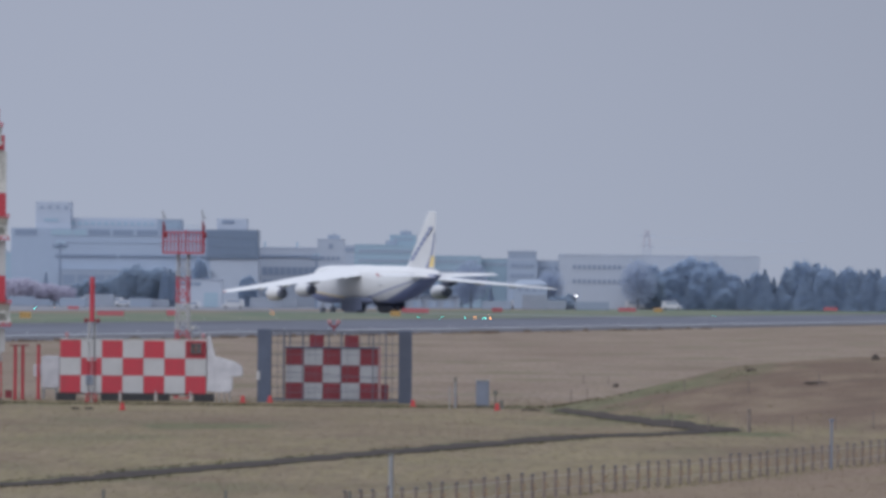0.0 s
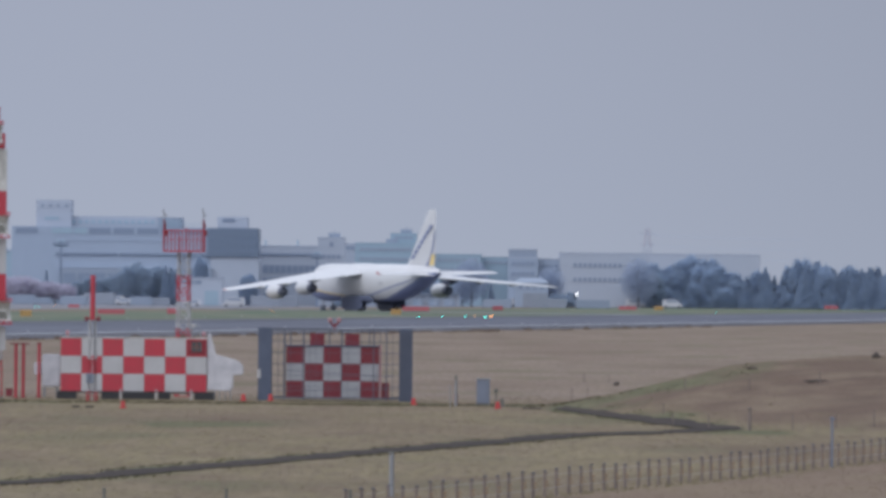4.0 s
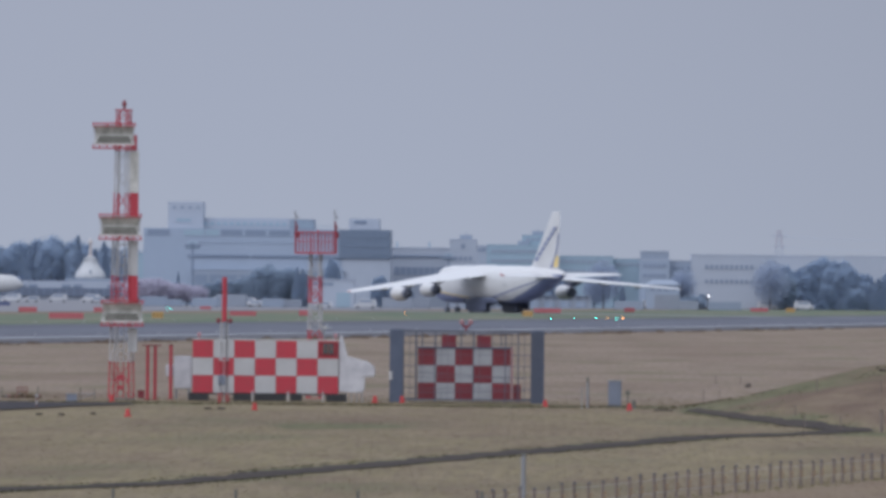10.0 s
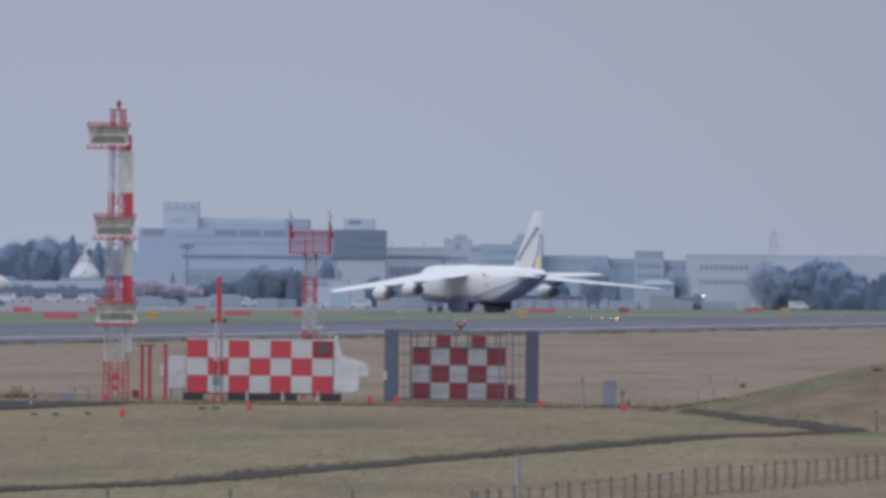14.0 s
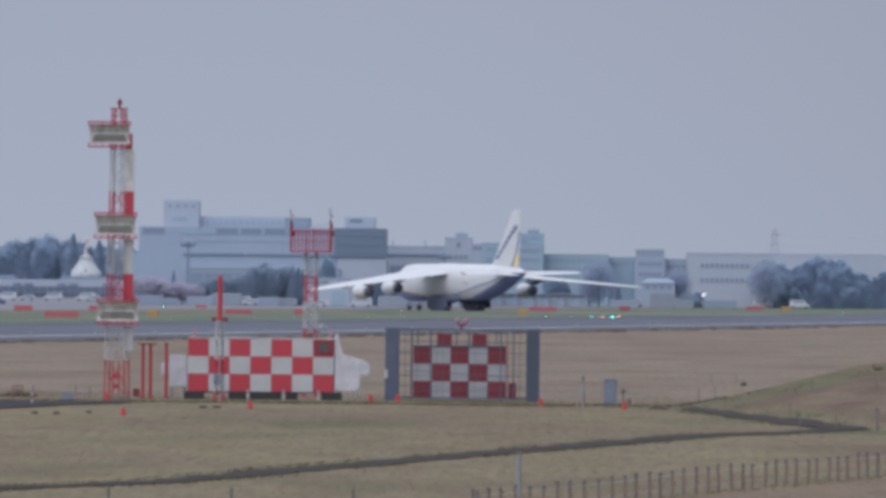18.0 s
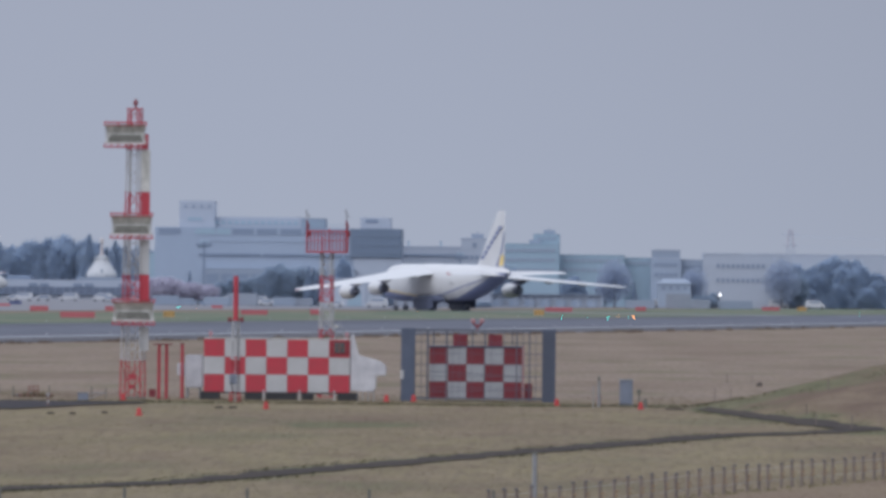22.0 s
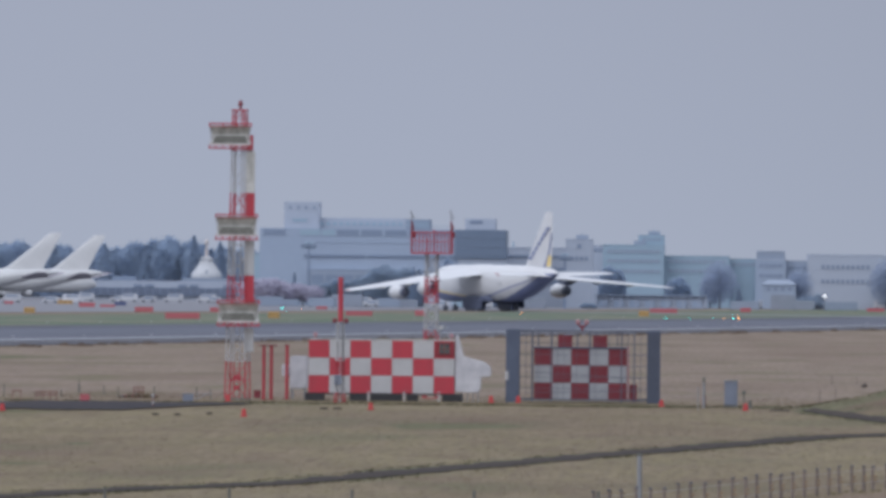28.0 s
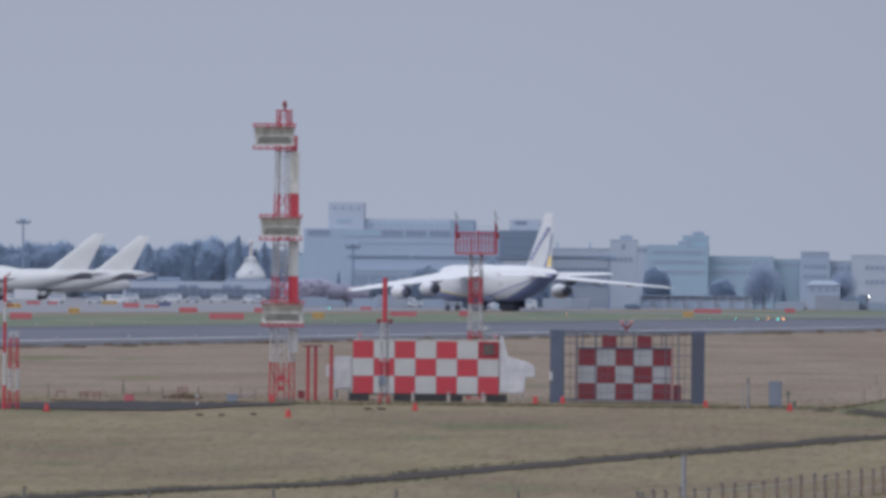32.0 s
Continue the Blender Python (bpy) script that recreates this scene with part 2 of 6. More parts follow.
def grass_material(name, bladed):
    """Dry winter turf: straw and brown patches of metres, green flushes, fine thatch."""
    m = bpy.data.materials.new(name)
    m.use_nodes = True
    n, k = m.node_tree.nodes, m.node_tree.links
    b = n["Principled BSDF"]
    b.inputs["Roughness"].default_value = 0.95
    b.inputs["Specular IOR Level"].default_value = 0.15
    co = n.new("ShaderNodeNewGeometry")

    def patches(stretch, detail, lo, hi):
        mp = n.new("ShaderNodeMapping")
        mp.inputs["Scale"].default_value = stretch
        k.new(co.outputs["Position"], mp.inputs[0])
        t = n.new("ShaderNodeTexNoise")
        t.inputs["Scale"].default_value, t.inputs["Detail"].default_value = 1.0, detail
        k.new(mp.outputs[0], t.inputs["Vector"])
        r = n.new("ShaderNodeMapRange")
        r.inputs[1].default_value, r.inputs[2].default_value = lo, hi
        k.new(t.outputs[0], r.inputs[0])
        return r.outputs[0]

    def over(fac, below, above):
        mx = n.new("ShaderNodeMix")
        mx.data_type = "RGBA"
        k.new(fac, mx.inputs[0])
        for slot, c in ((6, below), (7, above)):
            if isinstance(c, tuple):
                mx.inputs[slot].default_value = (*c, 1)
            else:
                k.new(c, mx.inputs[slot])
        return mx.outputs[2]

    near = over(patches((0.11, 0.035, 0.096), 6, 0.38, 0.62), (0.160, 0.130, 0.077), (0.201, 0.168, 0.097))
    far = over(patches((0.07, 0.009, 0.1), 6, 0.32, 0.68), (0.190, 0.147, 0.119), (0.236, 0.187, 0.150))
    split = n.new("ShaderNodeSeparateXYZ")
    k.new(co.outputs["Position"], split.inputs[0])
    mown = n.new("ShaderNodeMapRange")
    mown.inputs[1].default_value, mown.inputs[2].default_value = 558.0, 592.0
    k.new(split.outputs["Y"], mown.inputs[0])
    c = over(mown.outputs[0], near, far)
    c = over(patches((0.9, 0.05, 0.8), 6, 0.42, 0.82), c, (0.212, 0.169, 0.114))
    c = over(patches((1.3, 0.05, 0.8), 6, 0.55, 0.95), c, (0.140, 0.108, 0.075))
    c = over(patches((0.05, 0.014, 0.1), 5, 0.48, 0.76), c, (0.153, 0.106, 0.082))
    c = over(patches((0.10, 0.028, 0.1), 5, 0.54, 0.72), c, (0.126, 0.120, 0.067))
    c = over(patches((3.2, 0.12, 2.0), 4, 0.45, 0.80), c, (0.132, 0.101, 0.071))
    front = n.new("ShaderNodeMapRange")
    front.inputs[1].default_value, front.inputs[2].default_value = 312.0, 290.0
    past = n.new("ShaderNodeMath")
    past.operation = "MULTIPLY_ADD"
    past.inputs[1].default_value = -5.85
    k.new(split.outputs["X"], past.inputs[0])
    k.new(split.outputs["Y"], past.inputs[2])
    k.new(past.outputs[0], front.inputs[0])
    both_ = n.new("ShaderNodeMath")
    both_.operation = "MULTIPLY"
    k.new(front.outputs[0], both_.inputs[0])
    k.new(patches((0.09, 0.03, 0.1), 5, 0.25, 0.60), both_.inputs[1])
    c = over(both_.outputs[0], c, (0.178, 0.128, 0.094))
    # the bank: browner, streaked turf; lush: the greener crest and ditch sides
    def cover(name, jitter, lo, hi, fac, below, above):
        at = n.new("ShaderNodeAttribute")
        at.attribute_name = name
        shift = n.new("ShaderNodeMath")
        shift.operation = "MULTIPLY_ADD"
        shift.inputs[1].default_value = 0.9
        k.new(jitter, shift.inputs[0])
        k.new(at.outputs["Fac"], shift.inputs[2])
        edge = n.new("ShaderNodeMapRange")
        edge.inputs[1].default_value, edge.inputs[2].default_value, edge.inputs[4].default_value = lo, hi, fac
        k.new(shift.outputs[0], edge.inputs[0])
        return over(edge.outputs[0], below, above)

    if not bladed:
        earth = over(patches((0.16, 0.06, 1.6), 6, 0.44, 0.66), (0.116, 0.078, 0.058), (0.184, 0.140, 0.098))
        earth = over(patches((0.5, 0.16, 2.5), 5, 0.5, 0.8), earth, (0.090, 0.062, 0.047))
        c = cover("bank", patches((0.25, 0.05, 0.6), 5, 0.3, 0.7), 0.5, 1.1, 0.9, c, earth)
        green = over(patches((0.8, 0.2, 1.0), 5, 0.35, 0.7), (0.084, 0.090, 0.046), (0.128, 0.124, 0.068))
        c = cover("lush", patches((0.4, 0.09, 0.9), 6, 0.3, 0.7), 0.75, 1.35, 0.85, c, green)
    if bladed:
        ran = n.new("ShaderNodeMapRange")
        ran.inputs[3].default_value, ran.inputs[4].default_value = 0.9, 1.1
        k.new(co.outputs["Random Per Island"], ran.inputs[0])
        hs = n.new("ShaderNodeHueSaturation")
        k.new(ran.outputs[0], hs.inputs["Value"])
        k.new(c, hs.inputs["Color"])
        c = hs.outputs[0]
    k.new(c, b.inputs["Base Color"])
    return m


GRASS = grass_material("dry_winter_turf", False)
BLADES = grass_material("dry_grass_blades", True)
WEEDS = material("brown_weeds", (0.12, 0.092, 0.076), 0.95, second=(0.15, 0.115, 0.09), scale=0.5, spread=0.2, spec=0.1)
BANK_TURF = material("brown_bank_turf", (0.104, 0.074, 0.051), 0.95, second=(0.172, 0.137, 0.088), scale=0.22, stretch=(1.0, 0.3, 1), spec=0.15)
GREEN_TURF = material("green_turf", (0.066, 0.120, 0.078), 0.95, second=(0.188, 0.168, 0.128), scale=0.05, stretch=(1.0, 0.22, 1), spec=0.15)
LUSH = material("fresh_grass_tufts", (0.135, 0.128, 0.066), 0.95, second=(0.165, 0.145, 0.082), scale=0.3, spread=0.2, spec=0.15)
GREEN_TUFT = material("green_grass_tufts", (0.066, 0.066, 0.033), 0.95, second=(0.09, 0.081, 0.045), scale=0.3, spread=0.3, spec=0.15)


# ---- mesh helpers ----
def box(bm, c, s, turn=0.0, bevel=0.0):
    m = Matrix.Translation(c) @ Matrix.Rotation(turn, 4, "Z") @ Matrix.Diagonal((*s, 1))
    vs = bmesh.ops.create_cube(bm, size=1.0, matrix=m)["verts"]
    if bevel:
        bmesh.ops.bevel(bm, geom=list({e for v in vs for e in v.link_edges}), offset=bevel, segments=2, affect="EDGES")


def bar(bm, a, b, r, r2=None, n=6):
    """A round bar from a to b."""
    a, b = Vector(a), Vector(b)
    d = b - a
    m = Matrix.Translation((a + b) / 2) @ d.to_track_quat("Z", "Y").to_matrix().to_4x4()
    bmesh.ops.create_cone(bm, cap_ends=True, segments=n, radius1=r, radius2=r if r2 is None else r2, depth=d.length, matrix=m)


def loft(bm, rings, closed=True, caps=True):
    """A skin over rings of equally many points."""
    rows = [[bm.verts.new(p) for p in ring] for ring in rings]
    n = len(rows[0])
    faces = []
    for a, b in zip(rows, rows[1:]):
        for i in range(n if closed else n - 1):
            j = (i + 1) % n
            faces.append(bm.faces.new((a[i], a[j], b[j], b[i])))
    if caps:
        bm.faces.new(rows[0][::-1])
        bm.faces.new(rows[-1])
    return faces


def revolve(bm, profile, axis_at, n=20, along="y"):
    """Rings of (distance along the axis, radius) round a level axis."""
    rings = []
    for d, r in profile:
        ring = []
        for i in range(n):
            a = 2 * math.pi * i / n
            q = (r * math.cos(a), d, r * math.sin(a)) if along == "y" else ((d, r * math.cos(a), r * math.sin(a)) if along == "x" else (r * math.cos(a), r * math.sin(a), d))
            ring.append(Vector(axis_at) + Vector(q))
        rings.append(ring)
    loft(bm, rings)


def finish(bm, name, mats, smooth=False):
    bmesh.ops.recalc_face_normals(bm, faces=bm.faces)
    me = bpy.data.meshes.new(name)
    bm.to_mesh(me)
    bm.free()
    for m in (mats if isinstance(mats, (list, tuple)) else [mats]):
        me.materials.append(m)
    if smooth:
        me.shade_smooth()
        me.set_sharp_from_angle(angle=radians(38))
    return me


def part(name, bm, mat, parent, label="", smooth=False):
    ob = new(name, finish(bm, name, mat, smooth))
    ob.parent = parent
    return tagged(ob, label)


def alone(name, bm, mat, label, category="", group="", kind="", smooth=False, at=None):
    ob = new(name, finish(bm, name, mat, smooth))
    if at is not None:
        ob.matrix_basis = at
    return tagged(ob, label, category, group, kind)


def thing(name, at, label, category, group=""):
    ob = new(name)
    ob.empty_display_size = 0.3
    ob.matrix_basis = at
    return tagged(ob, label, category, group)


def fresh():
    return bmesh.new()


# ---- ground ----
def ease(a, b, x):
    t = min(1.0, max(0.0, (x - a) / (b - a)))
    return t * t * (3 - 2 * t)


def between(x, table):
    """Straight lines through (x, value) pairs."""
    if x <= table[0][0]:
        return table[0][1]
    for (a, p), (b, q) in zip(table, table[1:]):
        if x <= b:
            return p + (q - p) * (x - a) / (b - a)
    return table[-1][1]


CREST = ((5.2, 0.0), (8.6, 0.72), (11.3, 1.4), (14.0, 2.1), (17.5, 2.5), (21.4, 2.75), (30.0, 3.0), (60.0, 3.0))
FOOT = ((5.7, 543.0), (8.0, 511.0), (10.0, 487.0), (12.0, 477.0), (18.0, 456.0), (30.0, 440.0), (60.0, 420.0))
DITCH = ((-40.0, 240.0), (-20.0, 303.0), (-16.3, 322.0), (-12.6, 334.0), (-9.9, 349.5), (-5.8, 379.0), (-4.05, 389.0), (0.4, 419.0), (4.9, 446.0), (8.5, 461.0), (11.8, 474.0))
LUSH_PATCHES = ((-52.8, 858.0, 4.0, 20.0), (-21.7, 366.0, 1.2, 3.0), (-22.2, 411.0, 0.5, 4.0), (-9.5, 470.0, 3.0, 10.0), (12.5, 462.0, 2.0, 6.0), (-31.0, 508.0, 2.5, 5.0), (9.8, 500.0, 1.4, 8.0))
BRANCH = ((11.8, 474.0), (10.2, 486.0), (8.1, 511.0), (5.7, 545.0))


def across(x, y, line):
    """Distance of a point to a line of straight pieces, level with the ground."""
    best = 1e9
    for (ax, ay), (bx, by) in zip(line, line[1:]):
        dx, dy = bx - ax, by - ay
        t = min(1.0, max(0.0, ((x - ax) * dx + (y - ay) * dy) / (dx * dx + dy * dy)))
        best = min(best, math.hypot(x - ax - t * dx, y - ay - t * dy))
    return best


def ground_z(x, y):
    z = 4.3 * (1 - ease(4, 75, math.hypot(x * 0.3, y)))
    if 3 < x < 80 and 400 < y < 600:
        crest, foot = between(x, CREST), between(x, FOOT)
        rise = ease(foot, 548, y) * 0.55 + 0.45 * min(1.0, max(0.0, (y - foot) / max(1.0, 548 - foot)))
        z += crest * (rise if y < 548 else 1 - ease(549, 575, y)) * (1 - ease(50, 80, x))
        z += 0.10 * noise.noise((x * 0.3, y * 0.1, 3.0)) * min(1.0, crest)
    if 230 < y < 560 and -45 < x < 15:
        d = min(across(x, y, DITCH), across(x, y, BRANCH))
        z -= 0.03 * (1 - ease(0.5, 1.5, d))
    if 200 < y < 1000:
        z += 0.035 * noise.noise((x * 0.13, y * 0.04, 0.0)) * ease(200, 260, y) * (1 - ease(900, 1000, y))
    return z


def spread_of(*runs):
    out = []
    for a, b, step in runs:
        n = max(1, round((b - a) / step))
        out += [a + (b - a) * i / n for i in range(n)]
    return out + [runs[-1][1]]


gx = spread_of((-3200, -400, 400), (-400, -60, 40), (-60, -34, 2), (-34, 26, 0.5), (26, 60, 2), (60, 400, 40), (400, 3200, 400))
gy = spread_of((-1500, -100, 200), (-100, 240, 10), (240, 600, 2.0), (600, 1000, 10), (1000, 2000, 100), (2000, 4980, 250))
verts = [(x, y, ground_z(x, y)) for y in gy for x in gx]
w = len(gx)
faces = [(j * w + i, j * w + i + 1, (j + 1) * w + i + 1, (j + 1) * w + i) for j in range(len(gy) - 1) for i in range(w - 1)]
me = bpy.data.meshes.new("ground")
me.from_pydata(verts, [], faces)
me.materials.append(GRASS)
bank, lush = [], []
for x, y, z in verts:
    on = 5.0 < x < 80 and 400 < y < 600
    bank.append(ease(between(x, FOOT) - 4, between(x, FOOT) + 45, y) * (1 - ease(556, 580, y)) if on else 0.0)
    moist = 0.9 * ease(517, 542, y) * (1 - ease(550, 572, y)) * (1 - ease(12, 19, x)) * ease(4.2, 5.6, x) if on else 0.0
    if 230 < y < 560 and -45 < x < 16:
        moist = max(moist, 0.7 * (1 - ease(0.6, 3.0, min(across(x, y, DITCH), across(x, y, BRANCH)))))
    for ax, ay, sx, sy in LUSH_PATCHES:
        moist = max(moist, 1.5 * math.exp(-((x - ax) / sx) ** 2 - ((y - ay) / sy) ** 2))
    lush.append(moist)
for name, values in (("bank", bank), ("lush", lush)):
    me.attributes.new(name, "FLOAT", "POINT").data.foreach_set("value", values)
me.shade_smooth()
tagged(new("ground", me), "dry straw-coloured winter turf of the airfield with a low bank", "grass field", kind="structure")


def ribbon(line, wide, up, step=3.0, wobble=0.0, taper=1.0):
    """A strip that lies on the ground along a line."""
    bm = fresh()
    rows = []
    for (ax, ay), (bx, by) in zip(line, line[1:]):
        length = math.hypot(bx - ax, by - ay)
        n = max(1, round(length / step))
        for i in range(n + (1 if (bx, by) == line[-1] else 0)):
            x, y = ax + (bx - ax) * i / n, ay + (by - ay) * i / n
            ox, oy = (by - ay) / length, -(bx - ax) / length
            row = []
            for k in (-1, -0.4, 0.4, 1):
                h = wide * k * (1 + (taper - 1) * (y - line[0][1]) / (line[-1][1] - line[0][1])) * (1 + wobble * noise.noise((x * 0.5, y * 0.25, k)) + 0.7 * wobble * noise.noise((x * 2.1, y * 1.1, k + 9)))
                row.append((x + ox * h, y + oy * h, ground_z(x + ox * h, y + oy * h) + up))
            rows.append(row)
    loft(bm, rows, closed=False, caps=False)
    return bm


# dark strips laid nearly flat so that the ditch shows from the camera
alone("drainage_ditch", ribbon(DITCH, 0.68, 0.03, 0.8, wobble=0.55, taper=1.6), MUD, "dark drainage ditch through the dry grass", "ditch", kind="structure", smooth=True)
alone("drainage_ditch", ribbon(BRANCH, 1.05, 0.035, 0.8, wobble=0.35, taper=0.3), MUD, "dark ditch along the foot of the bank", "ditch", kind="structure", smooth=True)

# the runway lies at 8.6 degrees to the line of sight: places by distance out from it and along it
RUN = radians(8.6)


def beside_runway(p, s):
    return p * math.cos(RUN) + s * math.sin(RUN), -p * math.sin(RUN) + s * math.cos(RUN)


def strip(p0, p1, s0, s1, z, n=1, m=1):
    bm = fresh()
    rows = []
    for j in range(n + 1):
        s = s0 + (s1 - s0) * j / n
        rows.append([(*beside_runway(p0 + (p1 - p0) * i / m, s), z) for i in range(m + 1)])
    loft(bm, rows, closed=False, caps=False)
    return bm


alone("road", strip(-294, -209, 600, 4700, 0.06), ASPHALT, "grey asphalt runway with worn edges", "runway", kind="structure")
alone("trim", strip(-293, -281, 600, 4700, 0.10), RUBBER_MARK, "darker asphalt shoulder along the far runway edge", "runway shoulder", kind="structure")
alone("trim", strip(-219, -214, 600, 4700, 0.10), WORN_EDGE, "worn asphalt shoulder along the near runway edge", "runway shoulder", kind="structure")
alone("trim", strip(-227.5, -225, 600, 4700, 0.11), LINE_PAINT, "worn white runway side stripe", "line marking", kind="structure")
alone("ground", strip(-384, -297, 900, 4300, 0.05), GREEN_TURF, "green mown grass strip beside the runway", "grass", kind="structure")
alone("pavement", strip(-1500, -412, 1200, 4600, 0.06), APRON, "pale grey concrete taxiway and apron", "apron", kind="structure")
# the exit taxiway leaves the runway at an angle and runs under the freighter
bm = fresh()
tw = radians(26)
loft(bm, [[(-13.95 - s * math.sin(tw) + k * math.cos(tw), 2326 + s * math.cos(tw) + k * math.sin(tw), 0.075) for k in (-14, 14)] for s in (-150, 0, 120, 240)], closed=False, caps=False)
alone("pavement", bm, APRON, "pale grey exit taxiway crossing the grass", "taxiway", kind="structure")

bm = fresh()
NEAR_EDGE = ((-70, 520), (-33.2, 516.6), (-29.5, 515.2), (-26.1, 517.0), (-23.8, 534.9), (-21.2, 545.5))
FAR_EDGE = ((-70, 560), (-34.7, 541.0), (-31.6, 550.6), (-28.0, 553.9), (-24.5, 550.0), (-21.2, 548.5))
rows = [[], []]
for i in range(240):
    x = -70 + 48.8 * i / 239
    a = between(x, NEAR_EDGE) + 2.6 * noise.noise((x * 0.9, 0, 1)) + 2.0 * noise.noise((x * 2.7, 0, 2))
    b = max(a + 0.5, between(x, FAR_EDGE) + 3.5 * noise.noise((x * 0.9, 5, 1)) + 2.5 * noise.noise((x * 2.7, 5, 2)))
    rows[0].append((x, a, ground_z(x, a) + 0.05))
    rows[1].append((x, b, ground_z(x, b) + 0.05))
loft(bm, rows, closed=False, caps=False)
alone("road", bm, TRACK, "dark service track of asphalt and earth", "track", kind="structure")


# ---- the glide path antenna tower ----
TOWER = (-22.70, 566.8)
BANDS = ((0.0, 1.95, RED), (1.95, 4.6, WHITE), (4.6, 6.25, RED), (6.25, 9.3, WHITE), (9.3, 10.4, RED), (10.4, 12.5, WHITE), (12.5, 14.55, RED))


def lattice(parent, bands, half, sides=4, leg=0.05, brace=0.018, pitch=0.8, turn=radians(33)):
    """A lattice mast in painted bands: each band its legs one by one and its bracing. half gives the half width at a height."""
    for z0, z1, mat in bands:
        tint = "red-painted" if mat in (RED, DULL_RED) else "white-painted"
        for i in range(sides):
            a = turn + 2 * math.pi * i / sides
            bm = fresh()
            r0, r1 = half(z0) * 1.414, half(z1) * 1.414
            bar(bm, (r0 * math.cos(a), r0 * math.sin(a), z0), (r1 * math.cos(a), r1 * math.sin(a), z1), leg)
            part("leg", bm, mat, parent, tint + " lattice leg")
        n = max(1, round((z1 - z0) / pitch))
        for j in range(n):
            za, zb = z0 + (z1 - z0) * j / n, z0 + (z1 - z0) * (j + 1) / n
            for i in range(sides):
                a, b = turn + 2 * math.pi * i / sides, turn + 2 * math.pi * (i + 1) / sides
                ra, rb = half(za) * 1.414, half(zb) * 1.414
                p = (ra * math.cos(a), ra * math.sin(a), za)
                q = (rb * math.cos(b), rb * math.sin(b), zb)
                if (i + j) % 2:
                    p = (ra * math.cos(b), ra * math.sin(b), za)
                    q = (rb * math.cos(a), rb * math.sin(a), zb)
                for e0, e1 in ((p, q), ((ra * math.cos(a), ra * math.sin(a), za), (ra * math.cos(b), ra * math.sin(b), za))):
                    bm = fresh()
                    bar(bm, e0, e1, brace, n=4)
                    part("brace", bm, mat, parent)


def antenna_box(tower, cx, cz, front):
    """A corner-reflector antenna: white trough, dark dipole housing, red rails above and below."""
    wide, tall = 1.02, 0.52
    bm = fresh()
    prof = [(front, tall), (front + 0.28, 0.10), (front + 0.28, -0.22), (front, -tall * 0.92)]
    for th in (0.0,):
        outer = [[(cx - wide + 0.09 * (abs(z) < 0.3), y, cz + z) for y, z in prof], [(cx + wide - 0.09 * (abs(z) < 0.3), y, cz + z) for y, z in prof]]
        inner = [[(x, y + 0.05, z) for x, y, z in ring] for ring in outer]
        loft(bm, [outer[0] + inner[0][::-1], outer[1] + inner[1][::-1]])
    trough = part("reflector", bm, STAINED, tower, "weather-stained white reflector trough")
    bm = fresh()
    loft(bm, [[(cx - 0.9, front + 0.1, cz - 0.4), (cx + 0.9, front + 0.1, cz - 0.4), (cx + 0.9, front + 0.26, cz - 0.4), (cx - 0.9, front + 0.26, cz - 0.4)],
              [(cx - 0.74, front + 0.16, cz + 0.0), (cx + 0.74, front + 0.16, cz + 0.0), (cx + 0.74, front + 0.27, cz + 0.0), (cx - 0.74, front + 0.27, cz + 0.0)]])
    part("dipole_housing", bm, SLOT, trough, "dark weathered dipole housing")
    for s in (-1, 1):
        bm = fresh()
        loft(bm, [[(cx + s * (wide + 0.02), front - 0.02, cz + tall), (cx + s * (wide - 0.08), front + 0.1, cz + 0.05), (cx + s * (wide - 0.06), front + 0.1, cz - 0.2), (cx + s * (wide + 0.02), front - 0.02, cz - tall)],
                  [(cx + s * (wide + 0.05), front - 0.02, cz + tall), (cx + s * (wide - 0.03), front + 0.1, cz + 0.05), (cx + s * (wide - 0.01), front + 0.1, cz - 0.2), (cx + s * (wide + 0.05), front - 0.02, cz - tall)]], closed=False, caps=False)
        part("end_plate", bm, WHITE, trough)
    for s, name in ((1, "upper_rail"), (-1, "lower_rail")):
        bm = fresh()
        z = cz + s * (tall + 0.10)
        box(bm, (cx, front, z), (2.16, 0.06, 0.07), bevel=0.01)
        box(bm, (cx, front, z - s * 0.15), (2.1, 0.03, 0.03))
        box(bm, (cx, front + 0.55, z), (2.16, 0.07, 0.07))
        for x in (-1.04, -0.35, 0.35, 1.04) if s > 0 else (-1.04, -0.7, -0.35, 0.0, 0.35, 0.7, 1.04):
            box(bm, (cx + x, front + 0.28, z), (0.06, 0.55, 0.06))
            box(bm, (cx + x, front, z - s * 0.09), (0.06, 0.06, 0.14))
        part(name, bm, RED, tower, "red-painted antenna support rail")


tower = thing("glide_path_tower", pose(*TOWER, ground_z(*TOWER)), "tall red and white lattice antenna tower with three reflector antennas", "antenna tower")
lattice(tower, BANDS, lambda z: 0.52 - 0.0155 * z, leg=0.040, brace=0.019)
for z0, z1, mat, lab in ((2.4, 3.6, WHITE, "white cable duct"), (4.6, 6.25, RED, "red cable duct"), (6.25, 8.0, WHITE, "white cable duct"), (9.05, 10.4, RED, "red cable duct"),
                         (10.4, 12.5, STAINED, "stained grey-white cable duct"), (12.5, 13.3, RED, "red cable duct")):
    bm = fresh()
    box(bm, (0.57, -0.32, (z0 + z1) / 2), (0.44 if z0 < 12.4 else 0.24, 0.16, z1 - z0 - 0.02), bevel=0.015)
    part("cable_duct", bm, mat, tower, lab)
